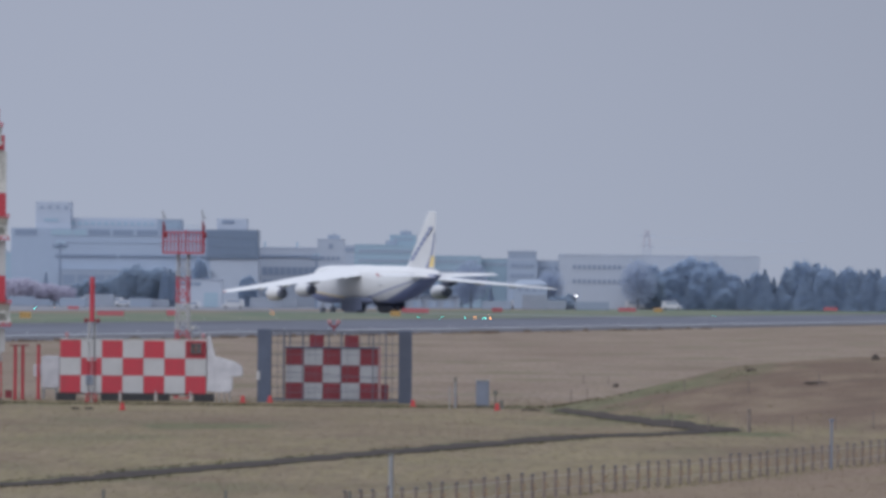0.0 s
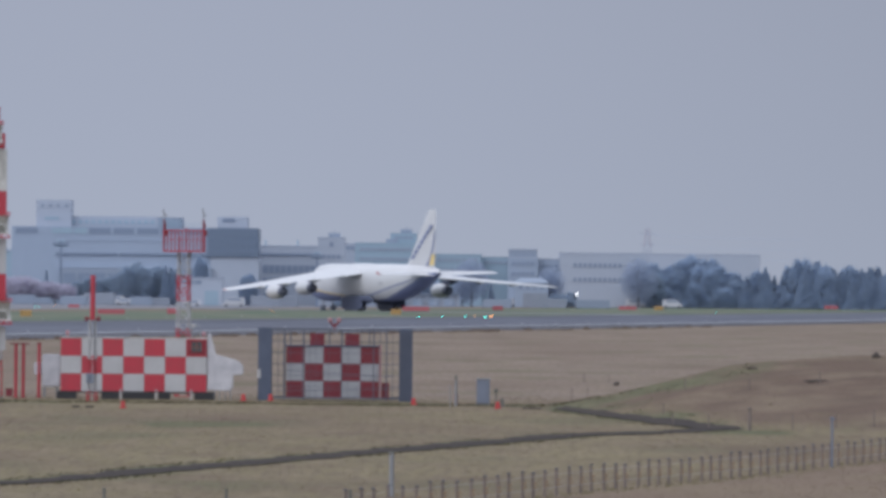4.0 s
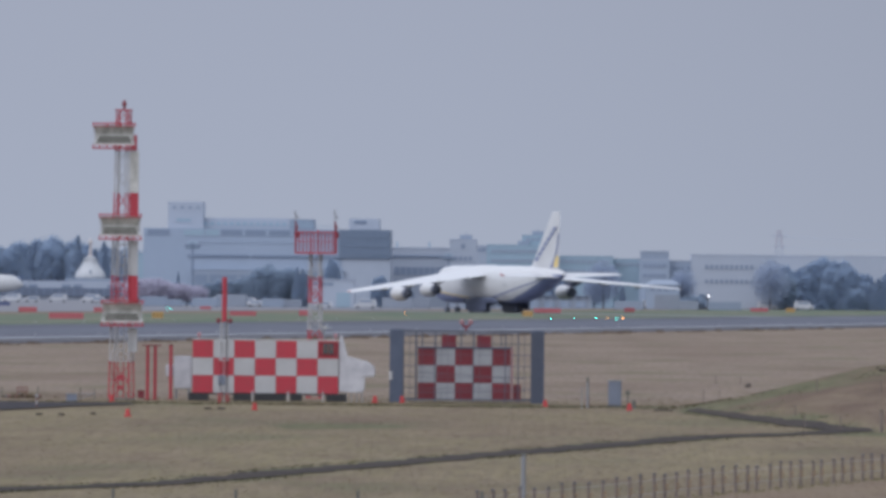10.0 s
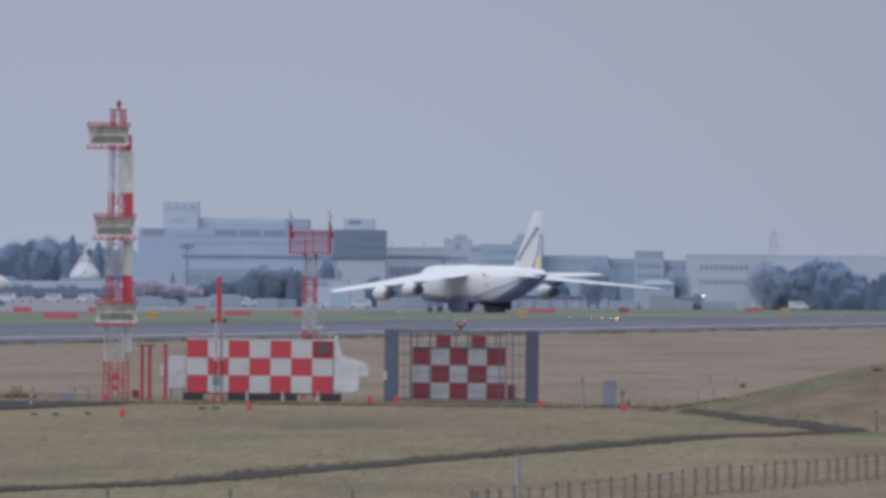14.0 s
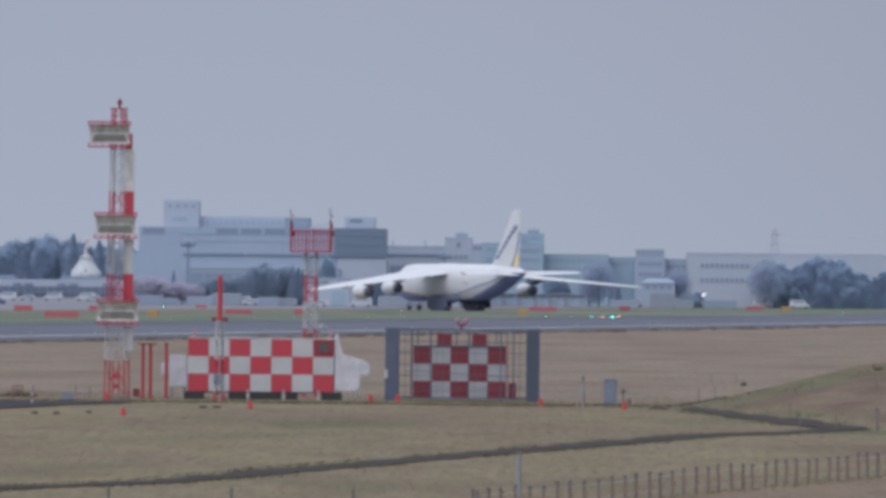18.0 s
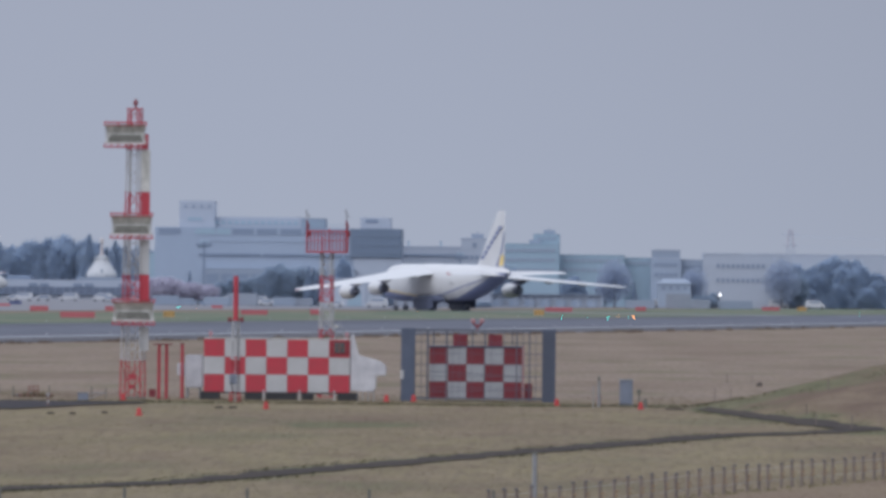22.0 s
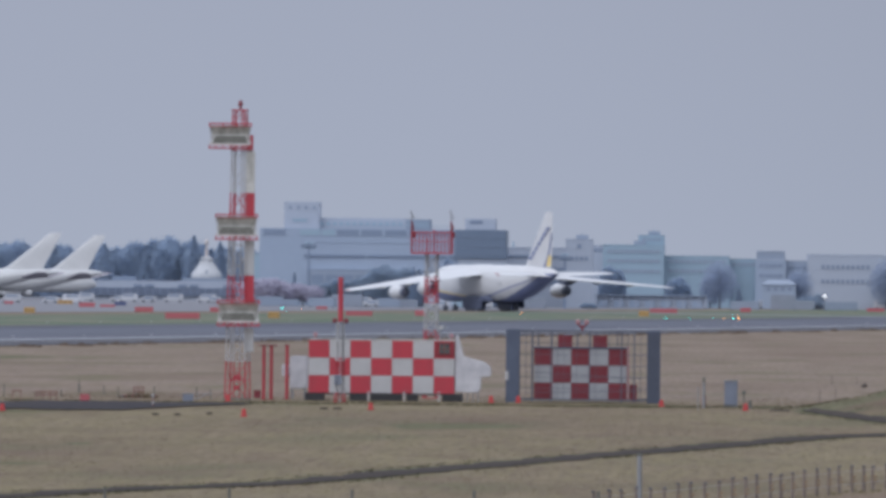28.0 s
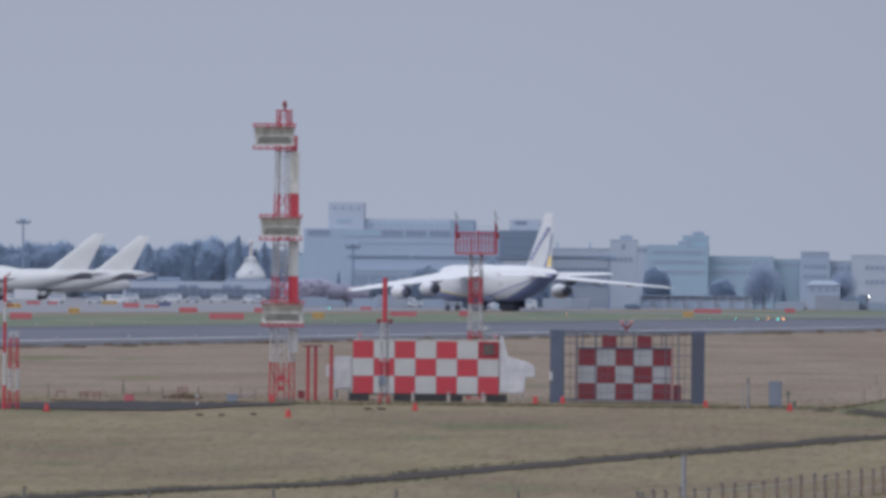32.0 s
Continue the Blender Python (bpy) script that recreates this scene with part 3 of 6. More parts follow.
for z0, z1, mat in BANDS:
    tint = "red" if mat is RED else "white"
    for x in (-0.2, 0.12):
        bm = fresh()
        bar(bm, (x, -0.2, z0), (x * 0.9, -0.18, z1), 0.03, n=6)
        part("ladder_rail", bm, mat, tower, tint + " ladder rail")
    for k in range(int((z1 - z0) / 0.35)):
        bm = fresh()
        bar(bm, (-0.2, -0.2, z0 + 0.18 + 0.35 * k), (0.12, -0.2, z0 + 0.18 + 0.35 * k), 0.014, n=4)
        part("ladder_rung", bm, mat, tower)
antenna_box(tower, 0.04, 4.36, -0.95)
antenna_box(tower, -0.10, 8.68, -0.85)
antenna_box(tower, -0.46, 13.24, -0.75)
bm = fresh()
for z in (4.4, 8.7, 13.2):
    for x in (-0.3, 0.3):
        box(bm, (x, -0.25, z), (0.07, 0.3, 0.07))
part("antenna_bracket", bm, RED, tower, "red antenna brackets")
bm = fresh()
bar(bm, (0.02, 0, 14.5), (0.02, 0, 14.72), 0.06, n=8)
revolve(bm, [(14.72, 0.02), (14.74, 0.11), (14.9, 0.12), (15.02, 0.05), (15.06, 0.01)], (0.02, 0, 0), 10, "z")
part("obstruction_lamp", bm, DULL_RED, tower, "dark red obstruction lamp", True)
for z in (14.55,):
    bm = fresh()
    for sx, sy, wx, wy in ((0, -0.36, 0.72, 0.06), (0, 0.36, 0.72, 0.06), (-0.36, 0, 0.06, 0.7), (0.36, 0, 0.06, 0.7)):
        box(bm, (sx, sy, z), (wx + 0.06, wy, 0.06))
    part("ring_beam", bm, RED, tower, "red ring beam")
bm = fresh()
box(bm, (0, 0, 0.04), (1.35, 1.35, 0.1), bevel=0.02)
part("footing", bm, SLOT, tower, "dark concrete footing")
for z, w in ((1.12, 0.4), (0.62, 0.3)):
    bm = fresh()
    box(bm, (-0.02, -0.34, z), (w, 0.12, 0.2), bevel=0.02)
    part("junction_box", bm, RED, tower, "red junction box on the ladder")
jb = thing("cable_box", pose(-22.03, 575.1, 0), "small dull red cable box beside the tower foot", "cable box")
bm = fresh()
box(bm, (0, 0.1, 0.2), (0.34, 0.22, 0.36), bevel=0.02)
part("body", bm, DULL_RED, jb)
bm = fresh()
box(bm, (0, 0.1, 0.4), (0.4, 0.28, 0.04), bevel=0.01)
part("lid", bm, DULL_RED, jb)

# red stays and posts beside it
POST_AT = ((-21.43, 568.0), (-21.07, 568.4), (-20.40, 571.8))
for x, y in POST_AT:
    p = thing("marker_post", pose(x, y, ground_z(x, y)), "slim red-painted steel post with a flat cap", "post", "red posts by the tower")
    bm = fresh()
    bar(bm, (0, 0, 0), (0, 0, 2.72), 0.085, n=10)
    part("shaft", bm, RED, p)
    bm = fresh()
    box(bm, (0, 0, 2.75), (0.62 if x < -20.8 else 0.22, 0.2, 0.06))
    part("cap", bm, DULL_RED, p, "dark red cap plate")
    bm = fresh()
    box(bm, (0, 0, 0.02), (0.36, 0.36, 0.05))
    part("foot_plate", bm, DULL_RED, p)

# ---- the checkered equipment shelter ----
SH = 567.0
SHX0, SHX1 = -19.15, -11.82
shelter = thing("equipment_shelter", pose((SHX0 + SHX1) / 2, SH, 0), "equipment shelter painted in large red and white squares", "equipment shelter")
SW = SHX1 - SHX0
bm = fresh()
box(bm, (0, 1.3, 1.72), (SW - 0.04, 2.4, 2.62))
part("body", bm, WHITE, shelter, "white shelter body")
for i in range(7):
    for j in range(3):
        bm = fresh()
        cw, ch = SW / 7, 2.65 / 3
        box(bm, ((i - 3) * cw, 0.075, 0.40 + ch * (j + 0.5)), (cw - 0.008, 0.07, ch - 0.008), bevel=0.01)
        part("panel", bm, RED if (i + j) % 2 == 0 else WHITE, shelter, "red square panel" if (i + j) % 2 == 0 else "white square panel")
bm = fresh()
box(bm, (0, 1.32, 3.085), (SW + 0.04, 2.56, 0.05), bevel=0.015)
part("roof", bm, STAINED, shelter, "grey-white flat roof")
for a, b in ((-3.85, -2.85), (-1.6, -0.72), (-0.55, 1.05), (1.25, 1.85), (3.05, 4.05)):
    bm = fresh()
    box(bm, ((a + b) / 2, 0.3, 0.2), (b - a, 0.7, 0.42), bevel=0.03)
    part("foundation_block", bm, BLACK, shelter, "black foundation block")
for x in (-0.64, 1.15, 2.9):
    bm = fresh()
    box(bm, (x, -0.1, 0.27), (0.07, 0.07, 0.5))
    part("support_post", bm, WHITE, shelter, "short pale support post")
for y in (0.5, 2.1):
    bm = fresh()
    box(bm, (0, y, 0.36), (SW * 0.98, 0.14, 0.1))
    part("floor_beam", bm, STEEL, shelter, "grey steel floor beam")
bm = fresh()
for sx in (-0.42, 0.42):
    box(bm, (3.15 + sx, 0.01, 2.66), (0.06, 0.06, 0.66))
for sz in (-0.3, 0.3):
    box(bm, (3.15, 0.01, 2.66 + sz), (0.86, 0.06, 0.06))
part("vent_frame", bm, DULL_RED, shelter, "dark red ventilator frame")
for cx in (3.0, 3.3):
    for cz in (2.52, 2.8):
        bm = fresh()
        box(bm, (cx, -0.01, cz), (0.23, 0.06, 0.22))
        vent = part("ventilator", bm, BLACK, shelter, "dark ventilator opening")
        bm = fresh()
        for k in range(3):
            box(bm, (cx, -0.05, cz - 0.07 + 0.07 * k), (0.22, 0.02, 0.018))
        part("slat", bm, STEEL, vent)
bm = fresh()
box(bm, (3.15, -0.03, 2.66), (0.05, 0.05, 0.6))
box(bm, (3.15, -0.03, 2.66), (0.62, 0.05, 0.05))
part("vent_cross", bm, FADED_RED, shelter, "faded red cross between the ventilators")
for x, y, mat in ((-3.35, 0.6, LAMP_PINK), (3.5, 0.6, LAMP_PINK)):
    bm = fresh()
    bar(bm, (x, y, 3.12), (x, y, 3.28), 0.05, n=8)
    revolve(bm, [(3.24, 0.03), (3.26, 0.1), (3.38, 0.1), (3.44, 0.04)], (x, y, 0), 10, "z")
    part("obstruction_lamp", bm, mat, shelter, "red obstruction lamp on the roof", True)
bm = fresh()
bar(bm, (2.9, 0.9, 3.1), (2.9, 0.9, 3.86), 0.03)
bar(bm, (3.35, 0.9, 3.1), (3.32, 0.9, 3.55), 0.025)
bar(bm, (2.62, 0.9, 3.1), (2.95, 0.9, 3.62), 0.022)
bar(bm, (2.5, 0.9, 3.62), (3.3, 0.9, 3.72), 0.03)
bar(bm, (2.75, 0.7, 3.5), (3.1, 1.1, 3.85), 0.05)
bar(bm, (3.05, 0.9, 3.45), (3.42, 0.9, 3.2), 0.02)
part("roof_aerial", bm, STEEL, shelter, "small grey aerial with braces on the roof")
bm = fresh()
box(bm, (2.96, 0.85, 3.72), (0.16, 0.1, 0.14), bevel=0.02)
part("aerial_head", bm, STAINED, shelter, "pale aerial head")

# tarpaulin-covered units on both ends
bm = fresh()
prof = [(0, 0.5), (0, 3.22), (0.13, 3.36), (0.3, 2.75), (0.4, 2.28), (0.85, 2.16), (1.22, 2.05), (1.34, 1.72), (1.28, 0.62), (1.16, 0.46), (0.7, 0.52)]
loft(bm, [[(x, 0.0 + 0.05 * (i % 2), z) for i, (x, z) in enumerate(prof)], [(x, 0.5, z * 1.01) for x, z in prof], [(x * 0.97, 1.6, z * 0.98) for x, z in prof]])
bmesh.ops.bevel(bm, geom=bm.edges[:], offset=0.04, segments=2, affect="EDGES")
unit = thing("covered_unit", pose(SHX1 + 0.03, SH + 0.1, 0), "bulky unit wrapped in white tarpaulin beside the shelter", "covered equipment")
part("wrap", bm, TARP, unit, "pale creased tarpaulin", smooth=True)
bm = fresh()
loft(bm, [[(1.0, y, 2.12), (1.32, y, 2.06), (1.6, y, 1.92), (1.8, y, 1.72), (1.79, y, 1.28), (1.0, y, 1.22)] for y in (0.0, 1.2)])
bmesh.ops.bevel(bm, geom=bm.edges[:], offset=0.05, segments=2, affect="EDGES")
part("side_duct", bm, TARP, unit, "wrapped duct at the side", smooth=True)
for x in (0.38, 0.62, 0.9, 1.16):
    bm = fresh()
    box(bm, (x, 0.4, 0.26), (0.045, 0.5, 0.52))
    part("leg", bm, STEEL, unit)
cover = thing("covered_cabinet", pose(SHX0 - 0.25, SH + 6.5, 0), "pale white covered cabinet beside the shelter", "cabinet")
bm = fresh()
box(bm, (-0.46, 0.6, 1.35), (0.9, 1.2, 1.66), bevel=0.06)
part("body", bm, TARP, cover, smooth=True)
bm = fresh()
box(bm, (-1.12, 0.6, 1.45), (0.42, 0.7, 0.62), bevel=0.05)
part("side_box", bm, TARP, cover, smooth=True)
for sx in (-0.8, -0.15):
    bm = fresh()
    box(bm, (sx, 0.6, 0.27), (0.1, 0.9, 0.54))
    part("leg", bm, STEEL, cover)

# ---- slim monitor pole before the shelter ----
MP = (-17.29, 558.2)
pole = thing("monitor_pole", pose(*MP, ground_z(*MP)), "slim red and white monitor aerial pole with a short cross arm", "aerial pole")
for z0, z1, r, mat in ((0.0, 2.05, 0.028, WHITE), (4.0, 6.2, 0.125, RED)):
    bm = fresh()
    bar(bm, (0, 0, z0), (0, 0, z1), r, n=10)
    part("shaft", bm, mat, pole, "red radome tube" if mat is RED else "white pole shaft")
lattice(pole, ((0.0, 0.45, RED), (0.45, 1.3, WHITE), (1.3, 2.1, RED), (2.1, 4.0, WHITE)), lambda z: 0.22 - 0.02 * z, leg=0.028, brace=0.014, pitch=0.5)
bm = fresh()
bar(bm, (-0.3, 0, 4.05), (0.3, 0, 4.05), 0.035)
for s in (-0.3, 0.3):
    revolve(bm, [(3.92, 0.02), (3.98, 0.1), (4.12, 0.1), (4.18, 0.02)], (s, 0, 0), 8, "z")
part("cross_arm", bm, DULL_RED, pole, "dark red cross arm with two lamps", True)
bm = fresh()
box(bm, (-0.1, -0.2, 1.12), (0.36, 0.2, 0.5), bevel=0.02)
part("junction_box", bm, CABINET, pole, "grey junction box on the pole")
for z in (0.45, 1.3, 2.1, 3.0):
    bm = fresh()
    box(bm, (0, 0, z), (0.46, 0.46, 0.05))
    part("ring", bm, RED if z < 1.0 else WHITE, pole)
bm = fresh()
pts = [(-0.08, -0.28, 1.35), (-0.18, -0.3, 0.9), (-0.1, -0.3, 0.5), (0.12, -0.3, 0.42), (0.16, -0.28, 1.0), (0.13, -0.25, 2.2), (0.12, -0.22, 4.0)]
for a, b in zip(pts, pts[1:]):
    bar(bm, a, b, 0.02)
part("cable", bm, BLACK, pole, "black looped cable")

# ---- lattice mast with a red railed platform behind the shelter ----
MM = 584.0
mast = thing("monitor_mast", pose(-13.40, MM, 0), "red and white lattice mast with a red railed platform", "aerial mast")
lattice(mast, ((0.0, 1.5, RED), (1.5, 2.9, WHITE), (2.9, 3.55, RED), (3.55, 4.95, WHITE), (4.95, 6.3, RED), (6.3, 7.45, WHITE)), lambda z: 0.33 - 0.008 * z, leg=0.036, brace=0.025, pitch=0.5)
bm = fresh()
box(bm, (0, 0, 7.5), (2.12, 1.3, 0.08), bevel=0.01)
part("platform", bm, RED, mast, "red platform deck")
for x in [-1.04 + 0.189 * i for i in range(12)]:
    for y in (-0.62, 0.62):
        bm = fresh()
        bar(bm, (x, y, 7.5), (x, y, 8.58), 0.018 if abs(x) < 1 else 0.035, n=4)
        part("railing_post", bm, RED, mast)
for z in (8.1, 8.58):
    for y in (-0.62, 0.62):
        bm = fresh()
        bar(bm, (-1.05, y, z), (1.05, y, z), 0.03 if z > 8.4 else 0.014)
        part("rail", bm, RED, mast)
for s, top in ((-1.04, 9.7), (1.0, 9.75)):
    bm = fresh()
    bar(bm, (s, -0.4, 7.5), (s, -0.4, 9.15), 0.055)
    box(bm, (s + 0.09, -0.4, 8.45), (0.2, 0.2, 0.34), bevel=0.03)
    bar(bm, (s + 0.02, -0.4, 8.6), (s + 0.1, -0.4, 8.85), 0.04)
    bar(bm, (s + 0.1, -0.4, 8.85), (s, -0.4, 9.1), 0.03)
    part("aerial", bm, DULL_RED, mast, "dark red aerial at the platform corner")
    bm = fresh()
    bar(bm, (s, -0.4, 9.1), (s - 0.03, -0.4, top), 0.024)
    bar(bm, (s - 0.1, -0.4, top - 0.12), (s + 0.12, -0.4, top - 0.3), 0.02)
    bar(bm, (s - 0.02, -0.4, 9.4), (s + 0.16, -0.4, 9.3), 0.03)
    part("aerial_whip", bm, STEEL, mast, "thin grey aerial whip")
for s in (-0.25, 0.12):
    bm = fresh()
    bar(bm, (s, -0.5, 7.5), (s, -0.5, 8.7 if s > 0 else 8.3), 0.05)
    part("inner_post", bm, RED, mast)

# ---- caged hut, its squares muted as through the cage mesh ----
CX0, CX1, CY = -9.26, -1.51, 568.0
CW = CX1 - CX0
cage = thing("equipment_cage", pose((CX0 + CX1) / 2, CY, 0), "dark grey steel cage standing round a small hut", "steel cage")
for s in (-1, 1):
    for y in (0.0, 3.2):
        bm = fresh()
        box(bm, (s * (CW / 2 - 0.33), y, 1.83), (0.66, 0.12, 3.66), bevel=0.015)
        part("side_screen", bm, GREY_SHEET, cage, "solid dark grey corner screen")
for y in (0.0, 3.2):
    for z in (0.16, 0.72, 1.28, 1.85, 2.42, 2.98, 3.6):
        bm = fresh()
        box(bm, (0, y, z), (CW, 0.04 if 0.2 < z < 3.4 else 0.09, 0.018 if 0.2 < z < 3.4 else 0.08))
        part("cross_rail", bm, CAGE_BAR, cage)
    for i in (1, 2, 3, 5, 6, 7, 9, 11, 12, 14, 16, 17, 18, 19):
        x = -CW / 2 + 0.66 + (CW - 1.32) * i / 20
        bm = fresh()
        heavy = i in (2, 5, 11, 16, 18)
        box(bm, (x, y - 0.01, 1.83), (0.055 if heavy else 0.014, 0.05, 3.6))
        part("upright", bm, CAGE_BAR, cage)
for s in (-1, 1):
    for z in (0.16, 1.85, 3.6):
        bm = fresh()
        box(bm, (s * CW / 2, 1.6, z), (0.06, 3.2, 0.06))
        part("side_rail", bm, GREY_SHEET, cage)
bm = fresh()
for x in [-CW / 2 + CW * i / 10 for i in range(11)]:
    box(bm, (x, 1.6, 3.62), (0.04, 3.2, 0.04))
part("roof_bars", bm, GREY_SHEET, cage)
for x in (-2.25, -0.28, 1.72):
    bm = fresh()
    box(bm, (x, -0.05, 3.22), (0.06, 0.06, 0.74))
    part("short_upright", bm, CAGE_BAR, cage, "short dark upright below the top rail")
for k in range(5):
    bm = fresh()
    box(bm, (CW / 2 - 0.62 + 0.125 * k, -0.08, 1.83), (0.035, 0.04, 3.5))
    part("screen_rib", bm, CAGE_BAR, cage, "grey rib on the corner screen")
bm = fresh()
box(bm, (2.26, 0.35, 1.5), (0.1, 0.1, 2.7))
part("inner_post", bm, LAMP_PINK, cage, "faded pink post beside the hut")
for a, b in (((-2.9, 1.55), (2.9, 1.25)), ((-2.9, 0.5), (2.9, 0.62))):
    bm = fresh()
    bar(bm, (a[0], -0.03, a[1]), (b[0], -0.03, b[1]), 0.014, n=4)
    part("stay_wire", bm, CAGE_BAR, cage, "thin slack stay wire")
bm = fresh()
bar(bm, (-0.05, 0, 3.55), (-0.05, 0, 3.9), 0.05)
for s in (-0.22, 0.22):
    bar(bm, (-0.05, 0, 3.75), (-0.05 + s, 0, 3.98), 0.05)
part("lamp_bracket", bm, DULL_RED, cage, "forked dark red lamp bracket")
for s in (-0.22, 0.22):
    bm = fresh()
    revolve(bm, [(3.95, 0.03), (4.0, 0.12), (4.14, 0.12), (4.2, 0.03)], (-0.05 + s, 0, 0), 8, "z")
    part("obstruction_lamp", bm, LAMP_PINK, cage, "pale red obstruction lamp", True)
bm = fresh()
box(bm, (-CW / 2 + 0.05, -0.08, 1.35), (0.16, 0.06, 0.44))
part("notice", bm, WHITE, cage, "small white notice plate")

hut = thing("checkered_hut", pose(-5.52, CY + 0.55, 0), "small hut in muted red and white squares inside the cage", "equipment hut")
HW = 4.66
bm = fresh()
box(bm, (0, 1.05, 1.42), (HW - 0.05, 1.9, 2.6))
part("body", bm, DULL_WHITE, hut)
for i in range(5):
    for j in range(3):
        cw = HW / 5
        bm = fresh()
        box(bm, ((i - 2) * cw, 0.07, 0.12 + 0.885 * (j + 0.5)), (cw - 0.01, 0.06, 0.875), bevel=0.01)
        part("panel", bm, DULL_RED if (i + j) % 2 == 0 else DULL_WHITE, hut, "muted red square panel" if (i + j) % 2 == 0 else "muted white square panel")
for x in (-0.78, 0.98):
    bm = fresh()
    box(bm, (x, 0.6, 3.06), (0.72, 0.6, 0.66), bevel=0.02)
    part("roof_unit", bm, DULL_RED, hut, "dull red roof unit")
bm = fresh()
box(bm, (2.66, 0.3, 0.52), (0.38, 0.5, 0.85), bevel=0.02)
part("side_locker", bm, DULL_RED, hut, "dull red locker at the hut's end")
bm = fresh()
box(bm, (0, 1.05, 2.77), (HW + 0.1, 2.1, 0.08))
part("roof", bm, GREY_SHEET, hut, "grey flat roof")

# ---- cabinet and small posts ----
CB = (2.02, 554.7)
cab = thing("control_cabinet", pose(*CB, ground_z(*CB)), "upright grey steel control cabinet in the grass", "cabinet")
bm = fresh()
box(bm, (0, 0.3, 0.68), (0.64, 0.6, 1.2), bevel=0.03)
part("body", bm, CABINET, cab)
bm = fresh()
box(bm, (-0.06, -0.015, 0.68), (0.46, 0.03, 1.08), bevel=0.01)
part("door", bm, CABINET, cab, "blue-grey cabinet door")
bm = fresh()
box(bm, (0, 0.3, 1.3), (0.72, 0.68, 0.05), bevel=0.01)
part("rain_hood", bm, STEEL, cab)
bm = fresh()
box(bm, (0, 0.3, 0.04), (0.74, 0.7, 0.1))
part("plinth", bm, SLOT, cab, "dark plinth")


def stake(at, high, r, mat, label, name="post", cat="post", group="", top=None):
    p = thing(name, pose(at[0], at[1], ground_z(*at)), label, cat, group)
    bm = fresh()
    bar(bm, (0, 0, -0.05), (0, 0, high), r, r * 0.9, n=8)
    part("shaft", bm, mat, p)
    if top:
        bm = fresh()
        box(bm, (0, 0, high), top, bevel=min(top) * 0.2)
        part("head", bm, mat if mat is not STEEL else SLOT, p)
    return p


stake((0.68, 551.0), 1.25, 0.07, STEEL, "pale grey steel post by the cabinet", top=(0.12, 0.1, 0.5))
stake((0.69, 556.1), 0.6, 0.09, DULL_RED, "short dull red post by the cabinet")
stake((2.64, 552.8), 0.75, 0.04, SLOT, "thin dark post with a round head", top=(0.22, 0.15, 0.2))
stake((2.92, 548.0), 0.42, 0.1, SLOT, "short dark bollard in the grass", "bollard", "bollard")
stake((0.40, 545.8), 1.05, 0.025, STEEL, "thin grey rod in the grass")


def cone(at, s=0.78):
    p = thing("marker_cone", pose(at[0], at[1], ground_z(*at)), "orange-red marker cone on the grass", "cone", "marker cones")
    bm = fresh()
    bar(bm, (0, 0, 0.06), (0, 0, 0.44 * s), 0.15 * s, 0.115 * s, n=12)
    part("cone_body", bm, ORANGE, p, smooth=True)
    bm = fresh()
    box(bm, (0, 0, 0.035), (0.4 * s, 0.4 * s, 0.07), bevel=0.015)
    part("base", bm, ORANGE, p)


for at in ((-19.60, 496.7), (-14.89, 527.6), (-9.93, 565.0), (-8.59, 566.2), (-1.39, 554.3), (2.67, 540.4), (-31.00, 509.3), (-22.83, 558.5), (-33.67, 520.8)):
    cone(at)
for i, at in enumerate(((-21.43, 504.3), (-22.72, 501.0), (-23.66, 500.2), (-17.17, 530.4), (-16.55, 531.0))):
    bm = fresh()
    box(bm, (0, 0, 0.03), (0.28, 0.45, 0.11), bevel=0.035)
    alone("cover_slab", bm, MUD, "low dark cover slab in the grass", "cover slab", "cover slabs", at=pose(at[0], at[1], ground_z(*at), rz=i * 7))

# ---- the heavy freighter ----
HEAD = 22.0
cargo = thing("cargo_aircraft", pose(-13.95, 2326, 0.08, rz=HEAD), "huge white four-engined cargo aircraft with dark blue belly taxiing", "aircraft")


def hull_ring(y, half, low, high, split, n1=9, n2=2, n3=14, power=2.4):
    """Half the section from the keel up to the crown, mirrored; vertices lie on the paint lines at the heights of split."""
    mid, rad = (low + high) / 2, (high - low) / 2

    def angle(z):
        s = max(-1.0, min(1.0, (z - mid) / rad))
        return math.asin(math.copysign(abs(s) ** (power / 2), s))

    a0, a3 = -math.pi / 2, math.pi / 2
    a1, a2, a2b = (angle(z) for z in split)
    angles = [a0 + (a1 - a0) * i / n1 for i in range(n1)] + [a1 + (a2 - a1) * i / n2 for i in range(n2)] + [a2 + (a2b - a2) * i / n2 for i in range(n2)] + [a2b + (a3 - a2b) * i / n3 for i in range(n3 + 1)]
    pts = []
    for a in angles:
        x = half * abs(math.cos(a)) ** (2 / power)
        z = mid + rad * math.copysign(abs(math.sin(a)) ** (2 / power), math.sin(a))
        pts.append((x, y, z))
    return pts + [(-x, y, z) for x, y, z in pts[-2:0:-1]]


